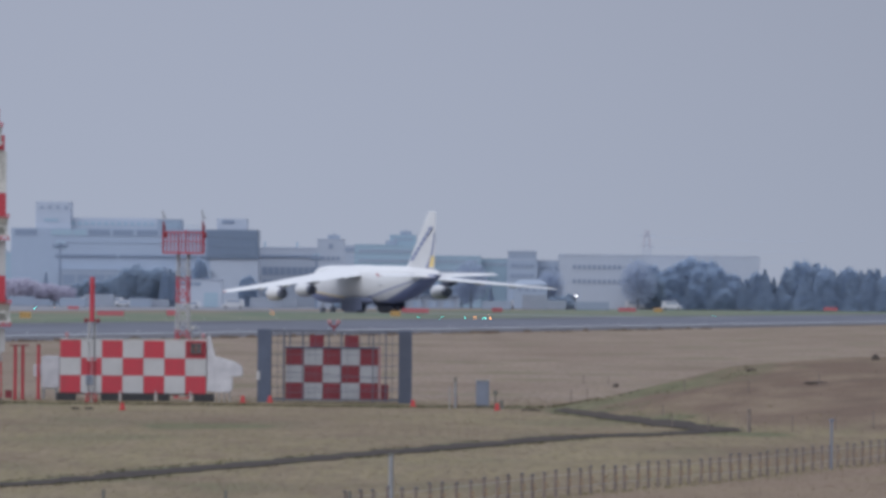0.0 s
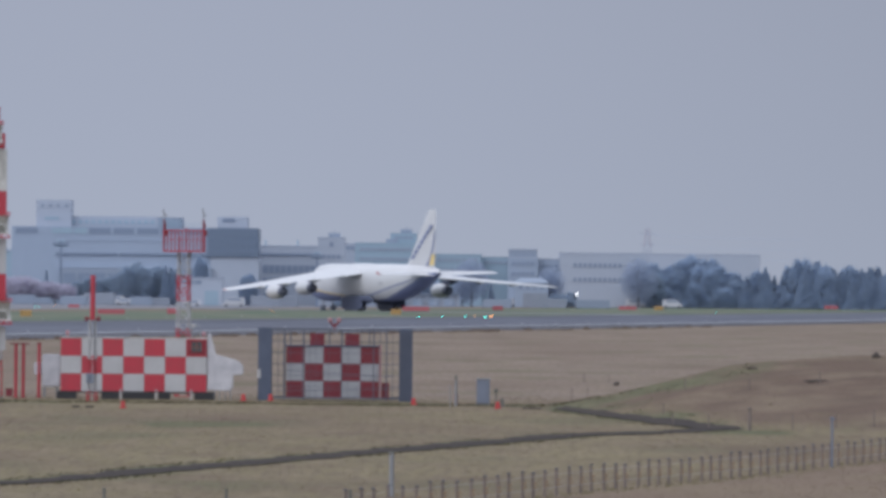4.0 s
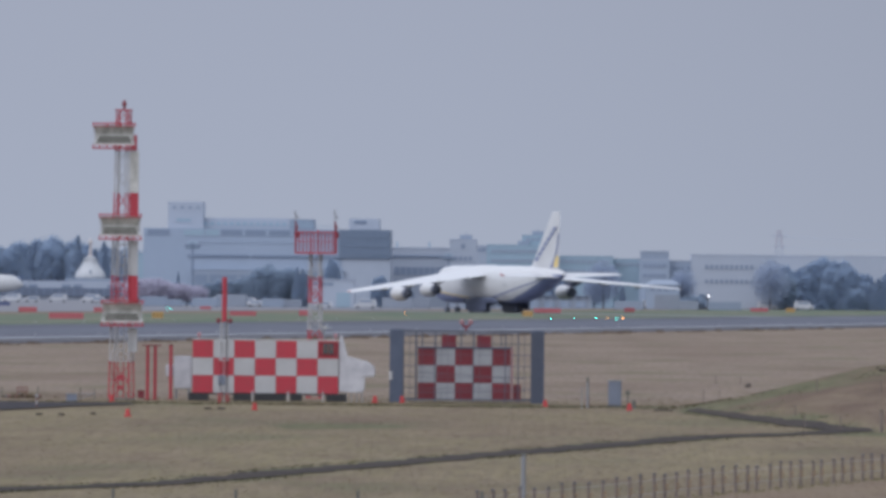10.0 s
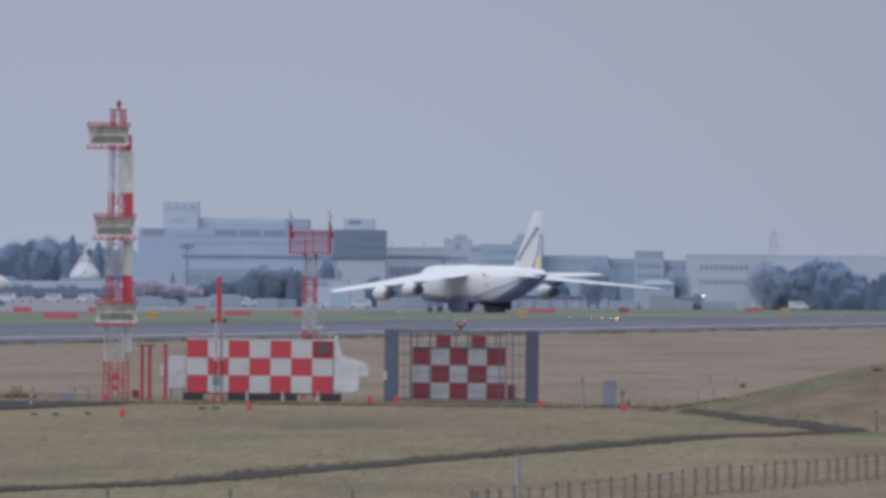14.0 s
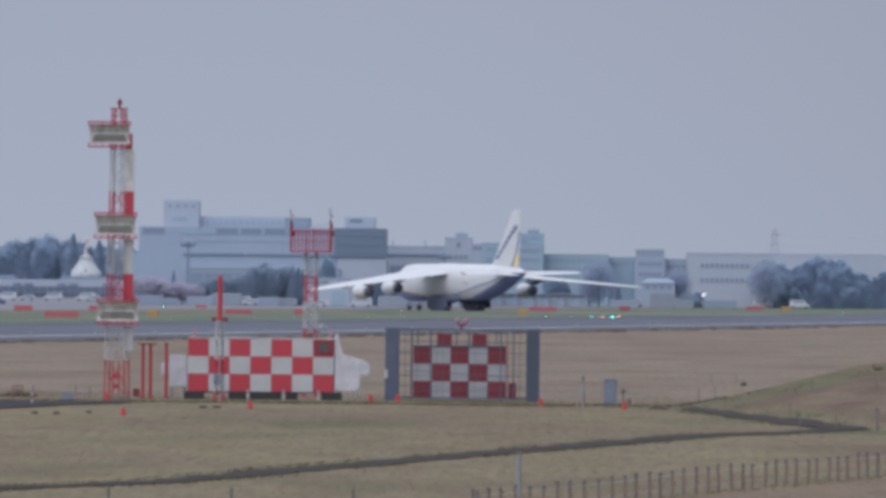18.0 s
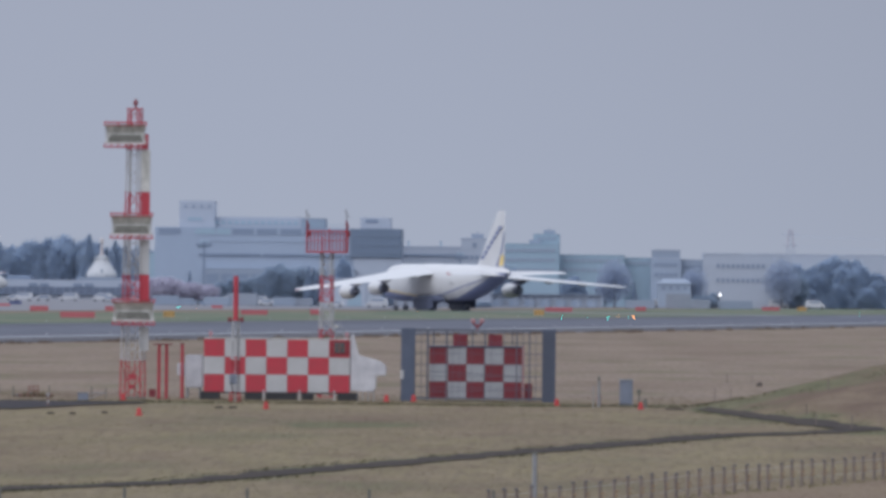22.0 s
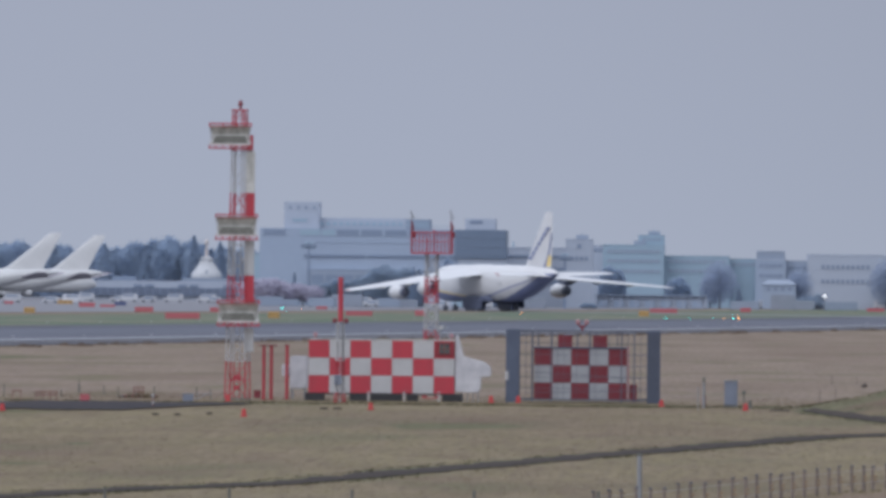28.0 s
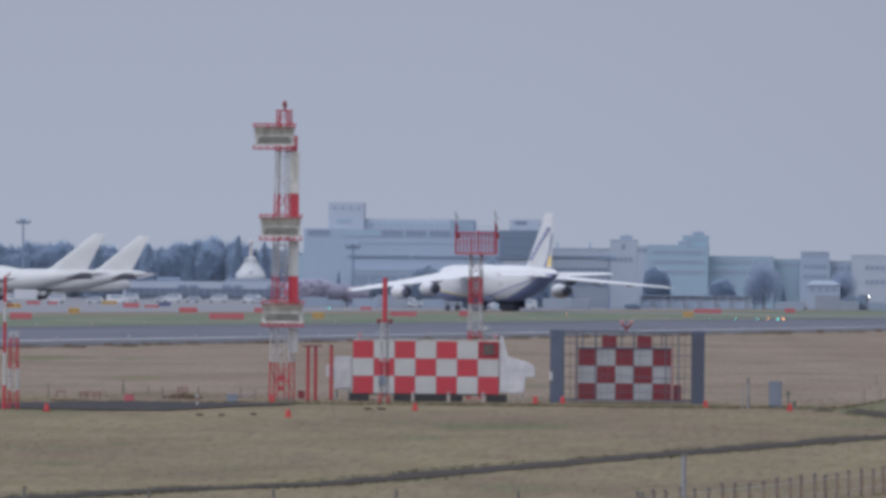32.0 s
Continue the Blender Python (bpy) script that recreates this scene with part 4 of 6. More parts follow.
HULL = ((34.0, 0.15, 4.6, 5.0), (33.4, 1.0, 3.7, 5.9), (32.0, 1.9, 2.9, 6.9), (29.5, 2.7, 2.3, 8.3), (27.0, 3.25, 2.0, 9.45), (24.0, 3.55, 1.9, 9.65), (18.0, 3.65, 1.85, 9.7), (5.0, 3.65, 1.85, 9.7),
        (-8.0, 3.65, 1.9, 9.7), (-14.0, 3.55, 2.2, 9.65), (-19.0, 3.25, 3.0, 9.6), (-24.0, 2.75, 4.2, 9.5), (-29.0, 2.05, 5.6, 9.25), (-33.0, 1.3, 6.8, 8.9), (-35.0, 0.75, 7.5, 8.5), (-35.7, 0.3, 7.8, 8.2))
PAINT = ((-36, 8.0), (-33, 7.9), (-29, 7.0), (-24, 6.1), (-19, 5.35), (-13.4, 4.42), (-7.2, 3.55), (-2, 3.0), (1.5, 2.85), (6.6, 2.98), (15, 3.5), (24, 4.2), (30, 4.6), (34, 4.8))
SLIVER = ((-30, 0.0), (-24, 0.8), (-19, 1.35), (-13, 1.6), (-7, 1.2), (-3, 0.65), (0.5, 0.0))


def hull_at(y):
    table = HULL[::-1]
    return [between(y, [(r[0], r[k]) for r in table]) for k in (1, 2, 3)]


bm = fresh()
stations = [34.0, 33.8, 33.4, 32.8, 32.0, 31, 30, 29, 28, 27, 26, 25] + [24 - i for i in range(58)] + [-34.3, -35.0, -35.4, -35.7]
rings = []
for y in stations:
    half, low, high = hull_at(y)
    zc = between(y, PAINT)
    gap = between(y, SLIVER)
    stripe = 0.28 * min(1.0, gap / 0.6)
    top = zc + 0.12
    rings.append(hull_ring(y, half, low, high, (min(top - (0.14 if y < 0 else 0.34) - gap, high - 0.2), min(top - 0.02 - stripe, high - 0.15), min(top, high - 0.1))))
loft(bm, rings)
n = len(rings[0])
bm.faces.ensure_lookup_table()
for j in range(len(rings) - 1):
    for i in range(n):
        k = min(i, n - 1 - i)
        bm.faces[j * n + i].material_index = 1 if k < 9 or 11 <= k < 13 else ((0 if stations[j] < 0.5 else 2) if k < 11 else 0)
part("fuselage", bm, [PLANE_WHITE, PLANE_BLUE, PLANE_GOLD], cargo, "white fuselage with a dark blue belly and gold pinstripe", True)


def airfoil(chord, thick):
    """Closed outline of an aerofoil: (distance behind the leading edge, height)."""
    top = [(0, 0), (0.02, 0.28), (0.08, 0.48), (0.22, 0.6), (0.4, 0.56), (0.65, 0.36), (0.85, 0.16), (1, 0.02)]
    low = [(1, -0.01), (0.8, -0.12), (0.5, -0.32), (0.25, -0.4), (0.08, -0.32), (0.02, -0.18)]
    return [(a * chord, b * chord * thick) for a, b in top + low]


def wing(name, parent, sections, mat, label=""):
    """A wing through sections (x, leading edge y, z, chord, thickness)."""
    bm = fresh()
    loft(bm, [[(x, le - a, z + b - 0.06 * (a - c * 0.4)) for a, b in airfoil(c, t)] for x, le, z, c, t in sections])
    return part(name, bm, mat, parent, label, True)


def fin(name, parent, sections, mat, label=""):
    """An upright fin through sections (z, leading edge y, chord, thickness)."""
    bm = fresh()
    rings = []
    for z, le, c, t in sections:
        pts = [(0, 0), (0.04, 0.3), (0.2, 0.5), (0.5, 0.46), (0.8, 0.2), (1, 0.03)]
        rings.append([(b * c * t, le - a * c, z) for a, b in pts] + [(-b * c * t, le - a * c, z) for a, b in pts[::-1][:-1]])
    loft(bm, rings)
    return part(name, bm, mat, parent, label, True)


for s, side in ((-1, "wing"), (1, "wing")):
    z_tip = 4.7
    wg = wing(side, cargo, [(s * 1.5, 14.0, 8.3, 15.5, 0.11), (s * 3.6, 12.9, 8.2, 14.6, 0.11), (s * 12.0, 7.6, 7.15, 10.4, 0.10), (s * 24.0, 0.2, 5.9, 7.0, 0.09), (s * 36.0, -7.0, z_tip, 3.9, 0.08), (s * 36.65, -8.0, z_tip - 0.1, 2.6, 0.06)],
              PLANE_WHITE, "long white drooping wing")
    for x, le, c, z in ((7.5, 10.4, 12.6, 7.4), (14.5, 6.0, 9.6, 6.7), (21.5, 1.8, 7.7, 5.95), (28.0, -2.2, 6.0, 5.4)):
        bm = fresh()
        revolve(bm, [(-c - 1.6, 0.05), (-c - 0.6, 0.24), (-c + 0.8, 0.34), (-c + 2.4, 0.3), (-c + 4.0, 0.08)], (s * x, le, z - 0.2), 10)
        part("flap_fairing", bm, PLANE_GREY, wg, "grey flap track fairing", True)
    bm = fresh()
    box(bm, (s * 36.5, -9.2, z_tip - 0.05), (0.35, 1.8, 0.14), bevel=0.04)
    part("wingtip_lamp", bm, ORANGE if s < 0 else PLANE_GREY, wg, "red wingtip lamp" if s < 0 else "grey wingtip lamp")
    for x, y, z in ((10.6 if s < 0 else 10.2, 11.2, 4.75 if s < 0 else 4.5), (18.3, 8.0, 4.05)):
        bm = fresh()
        revolve(bm, [(2.6, 1.13), (3.15, 1.22), (3.25, 1.33), (2.8, 1.46), (1.4, 1.53), (0.0, 1.5), (-1.4, 1.36), (-2.5, 1.12), (-2.4, 1.05), (-1.0, 1.08)], (s * x, y, z), 24)
        body = part("engine", bm, PLANE_WHITE, cargo, "white engine nacelle", True)
        bm = fresh()
        revolve(bm, [(-1.2, 1.04), (-2.5, 1.06), (-3.0, 1.0), (-3.5, 0.92), (-3.5, 0.84), (-3.1, 0.8), (-3.2, 0.5), (-3.8, 0.12), (-3.9, 0.03)], (s * x, y, z), 20)
        part("exhaust", bm, DARK_METAL, body, "dark engine exhaust", True)
        bm = fresh()
        revolve(bm, [(2.7, 1.12), (2.4, 1.12), (2.45, 0.3), (3.0, 0.05)], (s * x, y, z), 20)
        part("fan", bm, DARK_METAL, body, "dark fan intake", True)
        # pylon coloured dark to carry the shade under the wing
        bm = fresh()
        zt = between(x, ((3.6, 8.2), (12, 7.1), (24, 5.85)))
        loft(bm, [[(s * x - 0.25, y + 1.2, z + 1.5), (s * x + 0.25, y + 1.2, z + 1.5), (s * x + 0.25, y - 4.2, z + 1.1), (s * x - 0.25, y - 4.2, z + 1.1)],
                  [(s * x - 0.22, y - 1.6, zt), (s * x + 0.22, y - 1.6, zt), (s * x + 0.22, y - 9.0, zt - 0.25), (s * x - 0.22, y - 9.0, zt - 0.25)]])
        part("pylon", bm, GEAR_BLUE, body, "engine pylon, wing shade in its dark tone")
    wing("tailplane", cargo, [(s * 0.6, -25.0, 7.7, 10.4, 0.09), (s * 6.0, -28.6, 7.8, 7.4, 0.09), (s * 12.3, -33.0, 7.9, 4.0, 0.08), (s * 12.6, -33.6, 7.9, 3.0, 0.05)], PLANE_WHITE, "white tailplane")
    # landing gear housing, main wheels and the doors on both sides of each row
    # housing darker than the belly blue to offset sky light on its top
    bm = fresh()
    revolve(bm, [(9.5, 0.05), (8.5, 0.5), (6.0, 0.85), (0.0, 0.95), (-5.0, 0.85), (-8.0, 0.4), (-9.5, 0.05)], (s * 3.3, 1.2, 2.35), 16)
    part("gear_housing", bm, GEAR_BLUE, cargo, "dark blue main gear housing", True)
    for i in range(5):
        for dx in (-0.55, 0.55):
            bm = fresh()
            cx, cy = s * 3.9 + dx, 4.7 - 1.6 * i
            revolve(bm, [(cx - 0.26, 0.35), (cx - 0.25, 0.58), (cx - 0.14, 0.66), (cx + 0.14, 0.66), (cx + 0.25, 0.58), (cx + 0.26, 0.35)], (0, cy, 0.62), 18, "x")
            wh = part("wheel", bm, FREIGHT_TYRE, cargo, "black main landing gear tyre", True)
            bm = fresh()
            revolve(bm, [(cx - 0.27, 0.3), (cx + 0.27, 0.3)], (0, cy, 0.62), 12, "x")
            part("rim", bm, BELLY_DARK, wh, "blue-grey wheel rim")
        bm = fresh()
        bar(bm, (s * 3.9, 4.7 - 1.6 * i, 0.62), (s * 3.6, 4.7 - 1.6 * i, 2.2), 0.17, n=8)
        part("gear_leg", bm, STEEL, cargo, "steel main gear leg")
    # inner door takes the lighter blue to make up for shade under the belly
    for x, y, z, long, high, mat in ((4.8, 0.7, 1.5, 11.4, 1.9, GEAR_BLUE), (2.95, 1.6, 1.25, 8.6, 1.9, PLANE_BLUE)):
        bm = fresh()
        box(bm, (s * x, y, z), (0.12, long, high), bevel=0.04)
        part("gear_door", bm, mat, cargo, "open dark blue main gear door" if mat is GEAR_BLUE else "inner gear door, blue lightened against belly shade")
    for dx in (-0.5, 0.5):
        bm = fresh()
        cx = s * 1.15 + dx * 0.62
        revolve(bm, [(cx - 0.2, 0.3), (cx - 0.19, 0.5), (cx, 0.57), (cx + 0.19, 0.5), (cx + 0.2, 0.3)], (0, 26.3, 0.55), 16, "x")
        part("wheel", bm, FREIGHT_TYRE, cargo, "black nose gear tyre", True)
    bm = fresh()
    bar(bm, (s * 1.15, 26.3, 0.55), (s * 1.0, 26.0, 2.4), 0.14, n=8)
    part("gear_leg", bm, STEEL, cargo, "steel nose gear leg")

tail = fin("tail_fin", cargo, [(8.8, -14.0, 19.0, 0.05), (9.9, -18.9, 14.4, 0.07), (15.5, -24.6, 9.1, 0.08), (20.3, -29.6, 4.4, 0.08), (20.8, -30.2, 3.4, 0.05)], PLANE_WHITE, "tall swept white tail fin")
# dark blue writing up the fin, as plain slanted bars, and the blue and gold rudder edge
for k in range(7):
    bm = fresh()
    yc, z = -22.6 - 1.52 * k, 11.2 + 1.0 * k
    for sx in (-1, 1):
        x = 0.50 - 0.028 * (z - 11)
        loft(bm, [[(sx * (x + e), yc - 0.12, z - 0.52), (sx * (x + e), yc - 1.36, z + 0.32), (sx * (x + e), yc + 0.12, z + 0.52), (sx * (x + e), yc + 1.36, z - 0.32)] for e in (0.0, 0.02)])
    part("lettering", bm, PLANE_BLUE, tail, "dark blue lettering block")
for lab, mat, rows in (("dark blue curved rudder stripe", PLANE_BLUE, ((9.3, -29.0, -30.6), (10.3, -30.1, -31.3), (11.3, -31.1, -31.9), (12.85, -32.3, -32.8), (15.15, -33.15, -33.45), (16.4, -33.55, -33.7))),
                       ("gold rudder edge", PLANE_GOLD, ((9.5, -30.7, -32.9), (10.4, -31.3, -33.1), (11.2, -31.8, -33.2), (11.7, -32.2, -33.2)))):
    bm = fresh()
    for sx in (-1, 1):
        loft(bm, [[(sx * 0.24, a, z), (sx * 0.27, a, z), (sx * 0.17, b, z), (sx * 0.14, b, z)] for z, a, b in rows])
    part("rudder_stripe", bm, mat, tail, lab)
for k in range(3):
    bm = fresh()
    box(bm, (-3.66, -11.6 - 0.9 * k, 5.75), (0.05, 0.6, 0.5))
    part("marking", bm, PLANE_GREY, cargo, "small grey marking bar")
bm = fresh()
loft(bm, [[(-3.46, -11.9, 7.45), (-3.36, -11.2, 7.95), (-3.40, -11.2, 7.97), (-3.50, -11.9, 7.47)], [(-3.40, -9.7, 7.75), (-3.30, -9.4, 8.15), (-3.34, -9.4, 8.17), (-3.44, -9.7, 7.77)]])
part("emblem", bm, RED, cargo, "small dark red emblem")
bm = fresh()
revolve(bm, [(15.5, 0.1), (14.0, 0.7), (9.0, 1.0), (0.0, 1.0), (-5.0, 0.7), (-8.0, 0.1)], (0, 2, 8.8), 16)
part("wing_fairing", bm, PLANE_WHITE, cargo, "white fairing over the wing root", True)
for i in range(6):
    bm = fresh()
    box(bm, (-1.6 + 0.64 * i, 28.35 - 0.25 * abs(i - 2.5), 8.75), (0.5, 0.1, 0.5), bevel=0.04)
    part("cockpit_window", bm, GLASS, cargo, "dark cockpit window")


# ---- airliners on the far apron ----
def airliner(at, label, size=1.0, humped=True, group=""):
    """A jumbo airliner, nose towards +y; the hull with its tail, wings, engines and gear as parts."""
    a = thing("airliner", at, label, "aircraft", group)
    k = size
    shape = [(35.0, 0.1, 5.2, 5.5), (34.0, 1.2, 4.2, 6.8), (31.5, 2.3, 3.3, 8.6), (28.0, 3.0, 2.7, 10.0 if humped else 8.9), (22.0, 3.25, 2.4, 10.3 if humped else 9.1), (12.0, 3.25, 2.4, 10.2 if humped else 9.1),
             (6.0, 3.25, 2.4, 9.2), (-9.0, 3.25, 2.5, 9.1), (-15.0, 3.1, 3.3, 9.1), (-20.0, 2.8, 4.5, 9.1), (-26.0, 2.1, 6.0, 9.1), (-31.0, 1.3, 7.1, 9.0), (-33.6, 0.6, 7.6, 8.6), (-34.2, 0.15, 8.0, 8.4)]
    bm = fresh()
    rings = []
    for y, half, low, high in shape:
        rings.append([(k * half * math.cos(t), k * y, k * ((low + high) / 2 + (high - low) / 2 * math.sin(t))) for t in [2 * math.pi * i / 28 for i in range(28)]])
    loft(bm, rings)
    part("fuselage", bm, JET_WHITE, a, "plain white fuselage", True)
    bm = fresh()
    rings = []
    for z, le, c, t in ((8.4, -15.0, 15.0, 0.04), (9.6, -18.8, 11.0, 0.07), (14.5, -25.2, 7.2, 0.08), (19.2, -31.2, 3.8, 0.08), (19.5, -31.8, 2.8, 0.05)):
        pts = [(0, 0), (0.05, 0.3), (0.2, 0.5), (0.5, 0.45), (0.8, 0.2), (1, 0.03)]
        rings.append([(k * b * c * t, k * (le - q * c), k * z) for q, b in pts] + [(-k * b * c * t, k * (le - q * c), k * z) for q, b in pts[::-1][:-1]])
    loft(bm, rings)
    part("tail_fin", bm, JET_WHITE, a, "plain white swept tail fin", True)
    for s in (-1, 1):
        for nm, secs in (("wing", [(s * 2.5, 11.0, 3.7, 14.0, 0.12), (s * 12.0, 3.0, 4.6, 9.0, 0.11), (s * 31.0, -13.5, 6.3, 3.6, 0.09), (s * 32.0, -15.2, 6.4, 2.4, 0.05)]),
                         ("tailplane", [(s * 0.8, -22.6, 6.5, 8.8, 0.11), (s * 11.0, -30.4, 8.1, 3.2, 0.10)])):
            bm = fresh()
            loft(bm, [[(k * x, k * (le - q), k * (z + b)) for q, b in airfoil(c, t)] for x, le, z, c, t in secs])
            part(nm, bm, JET_TAIL if nm == "tailplane" else PLANE_GREY, a, ("shade-toned mauve-grey " if nm == "tailplane" else "grey ") + nm, True)
        for x, y in ((11.7, 8.0), (20.8, 0.0)):
            bm = fresh()
            revolve(bm, [(k * 2.4, k * 1.0), (k * 2.7, k * 1.25), (k * 1.5, k * 1.35), (-k * 1.0, k * 1.2), (-k * 2.6, k * 0.6), (-k * 2.7, k * 0.3)], (s * k * x, k * y, k * 2.3), 16)
            part("engine", bm, PLANE_GREY, a, "grey engine nacelle", True)
            bm = fresh()
            box(bm, (s * k * x, k * (y - 1.6), k * 3.7), (k * 0.3, k * 4.0, k * 1.1))
            part("pylon", bm, PLANE_GREY, a)
        for y in (-3.0, 0.5):
            for dx in (-0.5, 0.5):
                bm = fresh()
                cx = k * (s * 2.6 + dx)
                revolve(bm, [(cx - k * 0.2, k * 0.4), (cx - k * 0.18, k * 0.62), (cx + k * 0.18, k * 0.62), (cx + k * 0.2, k * 0.4)], (0, k * y, k * 0.62), 12, "x")
                part("wheel", bm, BLACK, a, "black tyre", True)
            bm = fresh()
            bar(bm, (k * s * 2.6, k * y, k * 0.6), (k * s * 2.4, k * y, k * 3.0), 0.15 * k)
            part("gear_leg", bm, STEEL, a)
    for dx in (-0.4, 0.4):
        bm = fresh()
        cx = k * dx
        revolve(bm, [(cx - k * 0.17, k * 0.4), (cx - k * 0.15, k * 0.6), (cx + k * 0.15, k * 0.6), (cx + k * 0.17, k * 0.4)], (0, k * 25.5, k * 0.6), 12, "x")
        part("wheel", bm, BLACK, a, "black tyre", True)
    bm = fresh()
    bar(bm, (0, k * 25.5, k * 0.6), (0, k * 25.2, k * 3.0), 0.13 * k)
    part("gear_leg", bm, STEEL, a)
    return a


for u_tail, d, head in ((-170.59, 3060.0, 78.0), (-164.88, 3180.0, 74.0)):
    h = radians(head)
    cx = u_tail - 33.0 * math.sin(h)
    airliner(pose(cx, d + 33.0 * math.cos(h), 0.05, rz=head), "plain white four-engined jumbo airliner parked on the apron", 0.94, True, "parked airliners")
ROLLER_D = 3300.0
roller = airliner(pose(-158.23 - 30, ROLLER_D, 0.05, rz=-82), "white airliner rolling slowly behind the parked ones", 0.82, False)


# ---- buildings beyond the apron ----
def block(parent, name, x0, x1, y, z0, z1, deep, mat, label=""):
    bm = fresh()
    box(bm, ((x0 + x1) / 2, y + deep / 2, (z0 + z1) / 2), (x1 - x0, deep, z1 - z0), bevel=0.08)
    return part(name, bm, mat, parent, label)


def windows(wall, x0, x1, y, z, w, h, n, mat=None):
    """A row of n windows, each a pane with a frame, on the face at y."""
    bm_p, bm_f = fresh(), fresh()
    box(bm_p, (0, -0.05, 0), (w, 0.12, h))
    for sx in (-1, 1):
        box(bm_f, (sx * (w / 2 + 0.06), -0.05, 0), (0.12, 0.15, h + 0.2))
        box(bm_f, (0, -0.05, sx * (h / 2 + 0.06)), (w + 0.2, 0.15, 0.12))
    pane, fr = finish(bm_p, "pane", mat or WINDOW), finish(bm_f, "window_frame", wall.data.materials[0])
    for i in range(n):
        x = x0 + (x1 - x0) * (i + 0.5) / n
        p = new("window", pane)
        p.parent, p.location = wall, (x, y, z)
        q = new("window_frame", fr)
        q.parent, q.location = p, (0, 0, 0)


D1 = 2750.0
main = thing("terminal_building", pose(0, D1, 0), "large pale blue-grey airport building with a dark glazed block", "airport building")
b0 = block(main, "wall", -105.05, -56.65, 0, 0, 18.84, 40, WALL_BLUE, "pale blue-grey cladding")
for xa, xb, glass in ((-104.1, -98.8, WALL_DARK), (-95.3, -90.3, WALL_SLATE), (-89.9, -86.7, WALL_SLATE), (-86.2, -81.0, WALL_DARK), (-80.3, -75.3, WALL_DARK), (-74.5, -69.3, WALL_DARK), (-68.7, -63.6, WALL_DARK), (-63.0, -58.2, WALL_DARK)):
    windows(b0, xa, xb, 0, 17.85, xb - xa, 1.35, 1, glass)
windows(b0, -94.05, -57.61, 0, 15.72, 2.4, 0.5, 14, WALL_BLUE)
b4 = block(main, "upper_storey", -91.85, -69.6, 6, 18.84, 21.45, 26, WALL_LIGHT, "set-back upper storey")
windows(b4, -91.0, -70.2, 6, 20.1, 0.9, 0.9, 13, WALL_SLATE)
# darker tone offsets light bounced up from the roof below
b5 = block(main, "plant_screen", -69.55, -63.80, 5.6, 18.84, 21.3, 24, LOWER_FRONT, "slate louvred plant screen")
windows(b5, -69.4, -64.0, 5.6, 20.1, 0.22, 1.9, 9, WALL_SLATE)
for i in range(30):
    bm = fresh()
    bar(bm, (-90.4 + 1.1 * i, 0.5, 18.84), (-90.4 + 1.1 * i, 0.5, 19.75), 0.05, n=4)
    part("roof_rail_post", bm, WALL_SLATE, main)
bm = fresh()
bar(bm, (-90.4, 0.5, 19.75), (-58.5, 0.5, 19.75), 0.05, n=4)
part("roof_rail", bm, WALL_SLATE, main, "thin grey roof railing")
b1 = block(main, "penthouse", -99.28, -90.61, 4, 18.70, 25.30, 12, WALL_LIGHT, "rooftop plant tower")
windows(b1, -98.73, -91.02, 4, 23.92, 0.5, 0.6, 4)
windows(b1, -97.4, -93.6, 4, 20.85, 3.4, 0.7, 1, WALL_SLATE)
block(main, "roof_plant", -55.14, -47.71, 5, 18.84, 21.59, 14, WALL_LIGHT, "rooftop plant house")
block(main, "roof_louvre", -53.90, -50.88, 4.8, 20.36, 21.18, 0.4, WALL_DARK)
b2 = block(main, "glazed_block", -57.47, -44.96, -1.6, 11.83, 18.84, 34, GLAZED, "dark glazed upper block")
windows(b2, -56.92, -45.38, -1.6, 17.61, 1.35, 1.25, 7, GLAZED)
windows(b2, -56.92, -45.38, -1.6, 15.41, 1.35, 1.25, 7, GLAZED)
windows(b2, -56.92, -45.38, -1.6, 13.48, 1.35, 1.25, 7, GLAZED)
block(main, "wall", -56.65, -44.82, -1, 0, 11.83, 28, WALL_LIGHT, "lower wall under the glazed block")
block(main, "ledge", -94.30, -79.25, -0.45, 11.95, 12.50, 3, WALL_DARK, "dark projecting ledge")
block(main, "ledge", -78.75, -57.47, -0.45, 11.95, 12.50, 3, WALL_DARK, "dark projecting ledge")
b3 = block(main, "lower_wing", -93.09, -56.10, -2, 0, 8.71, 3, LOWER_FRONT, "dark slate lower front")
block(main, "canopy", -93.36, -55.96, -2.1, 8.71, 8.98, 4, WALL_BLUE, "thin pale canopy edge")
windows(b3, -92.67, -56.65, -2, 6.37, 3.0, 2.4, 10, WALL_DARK)

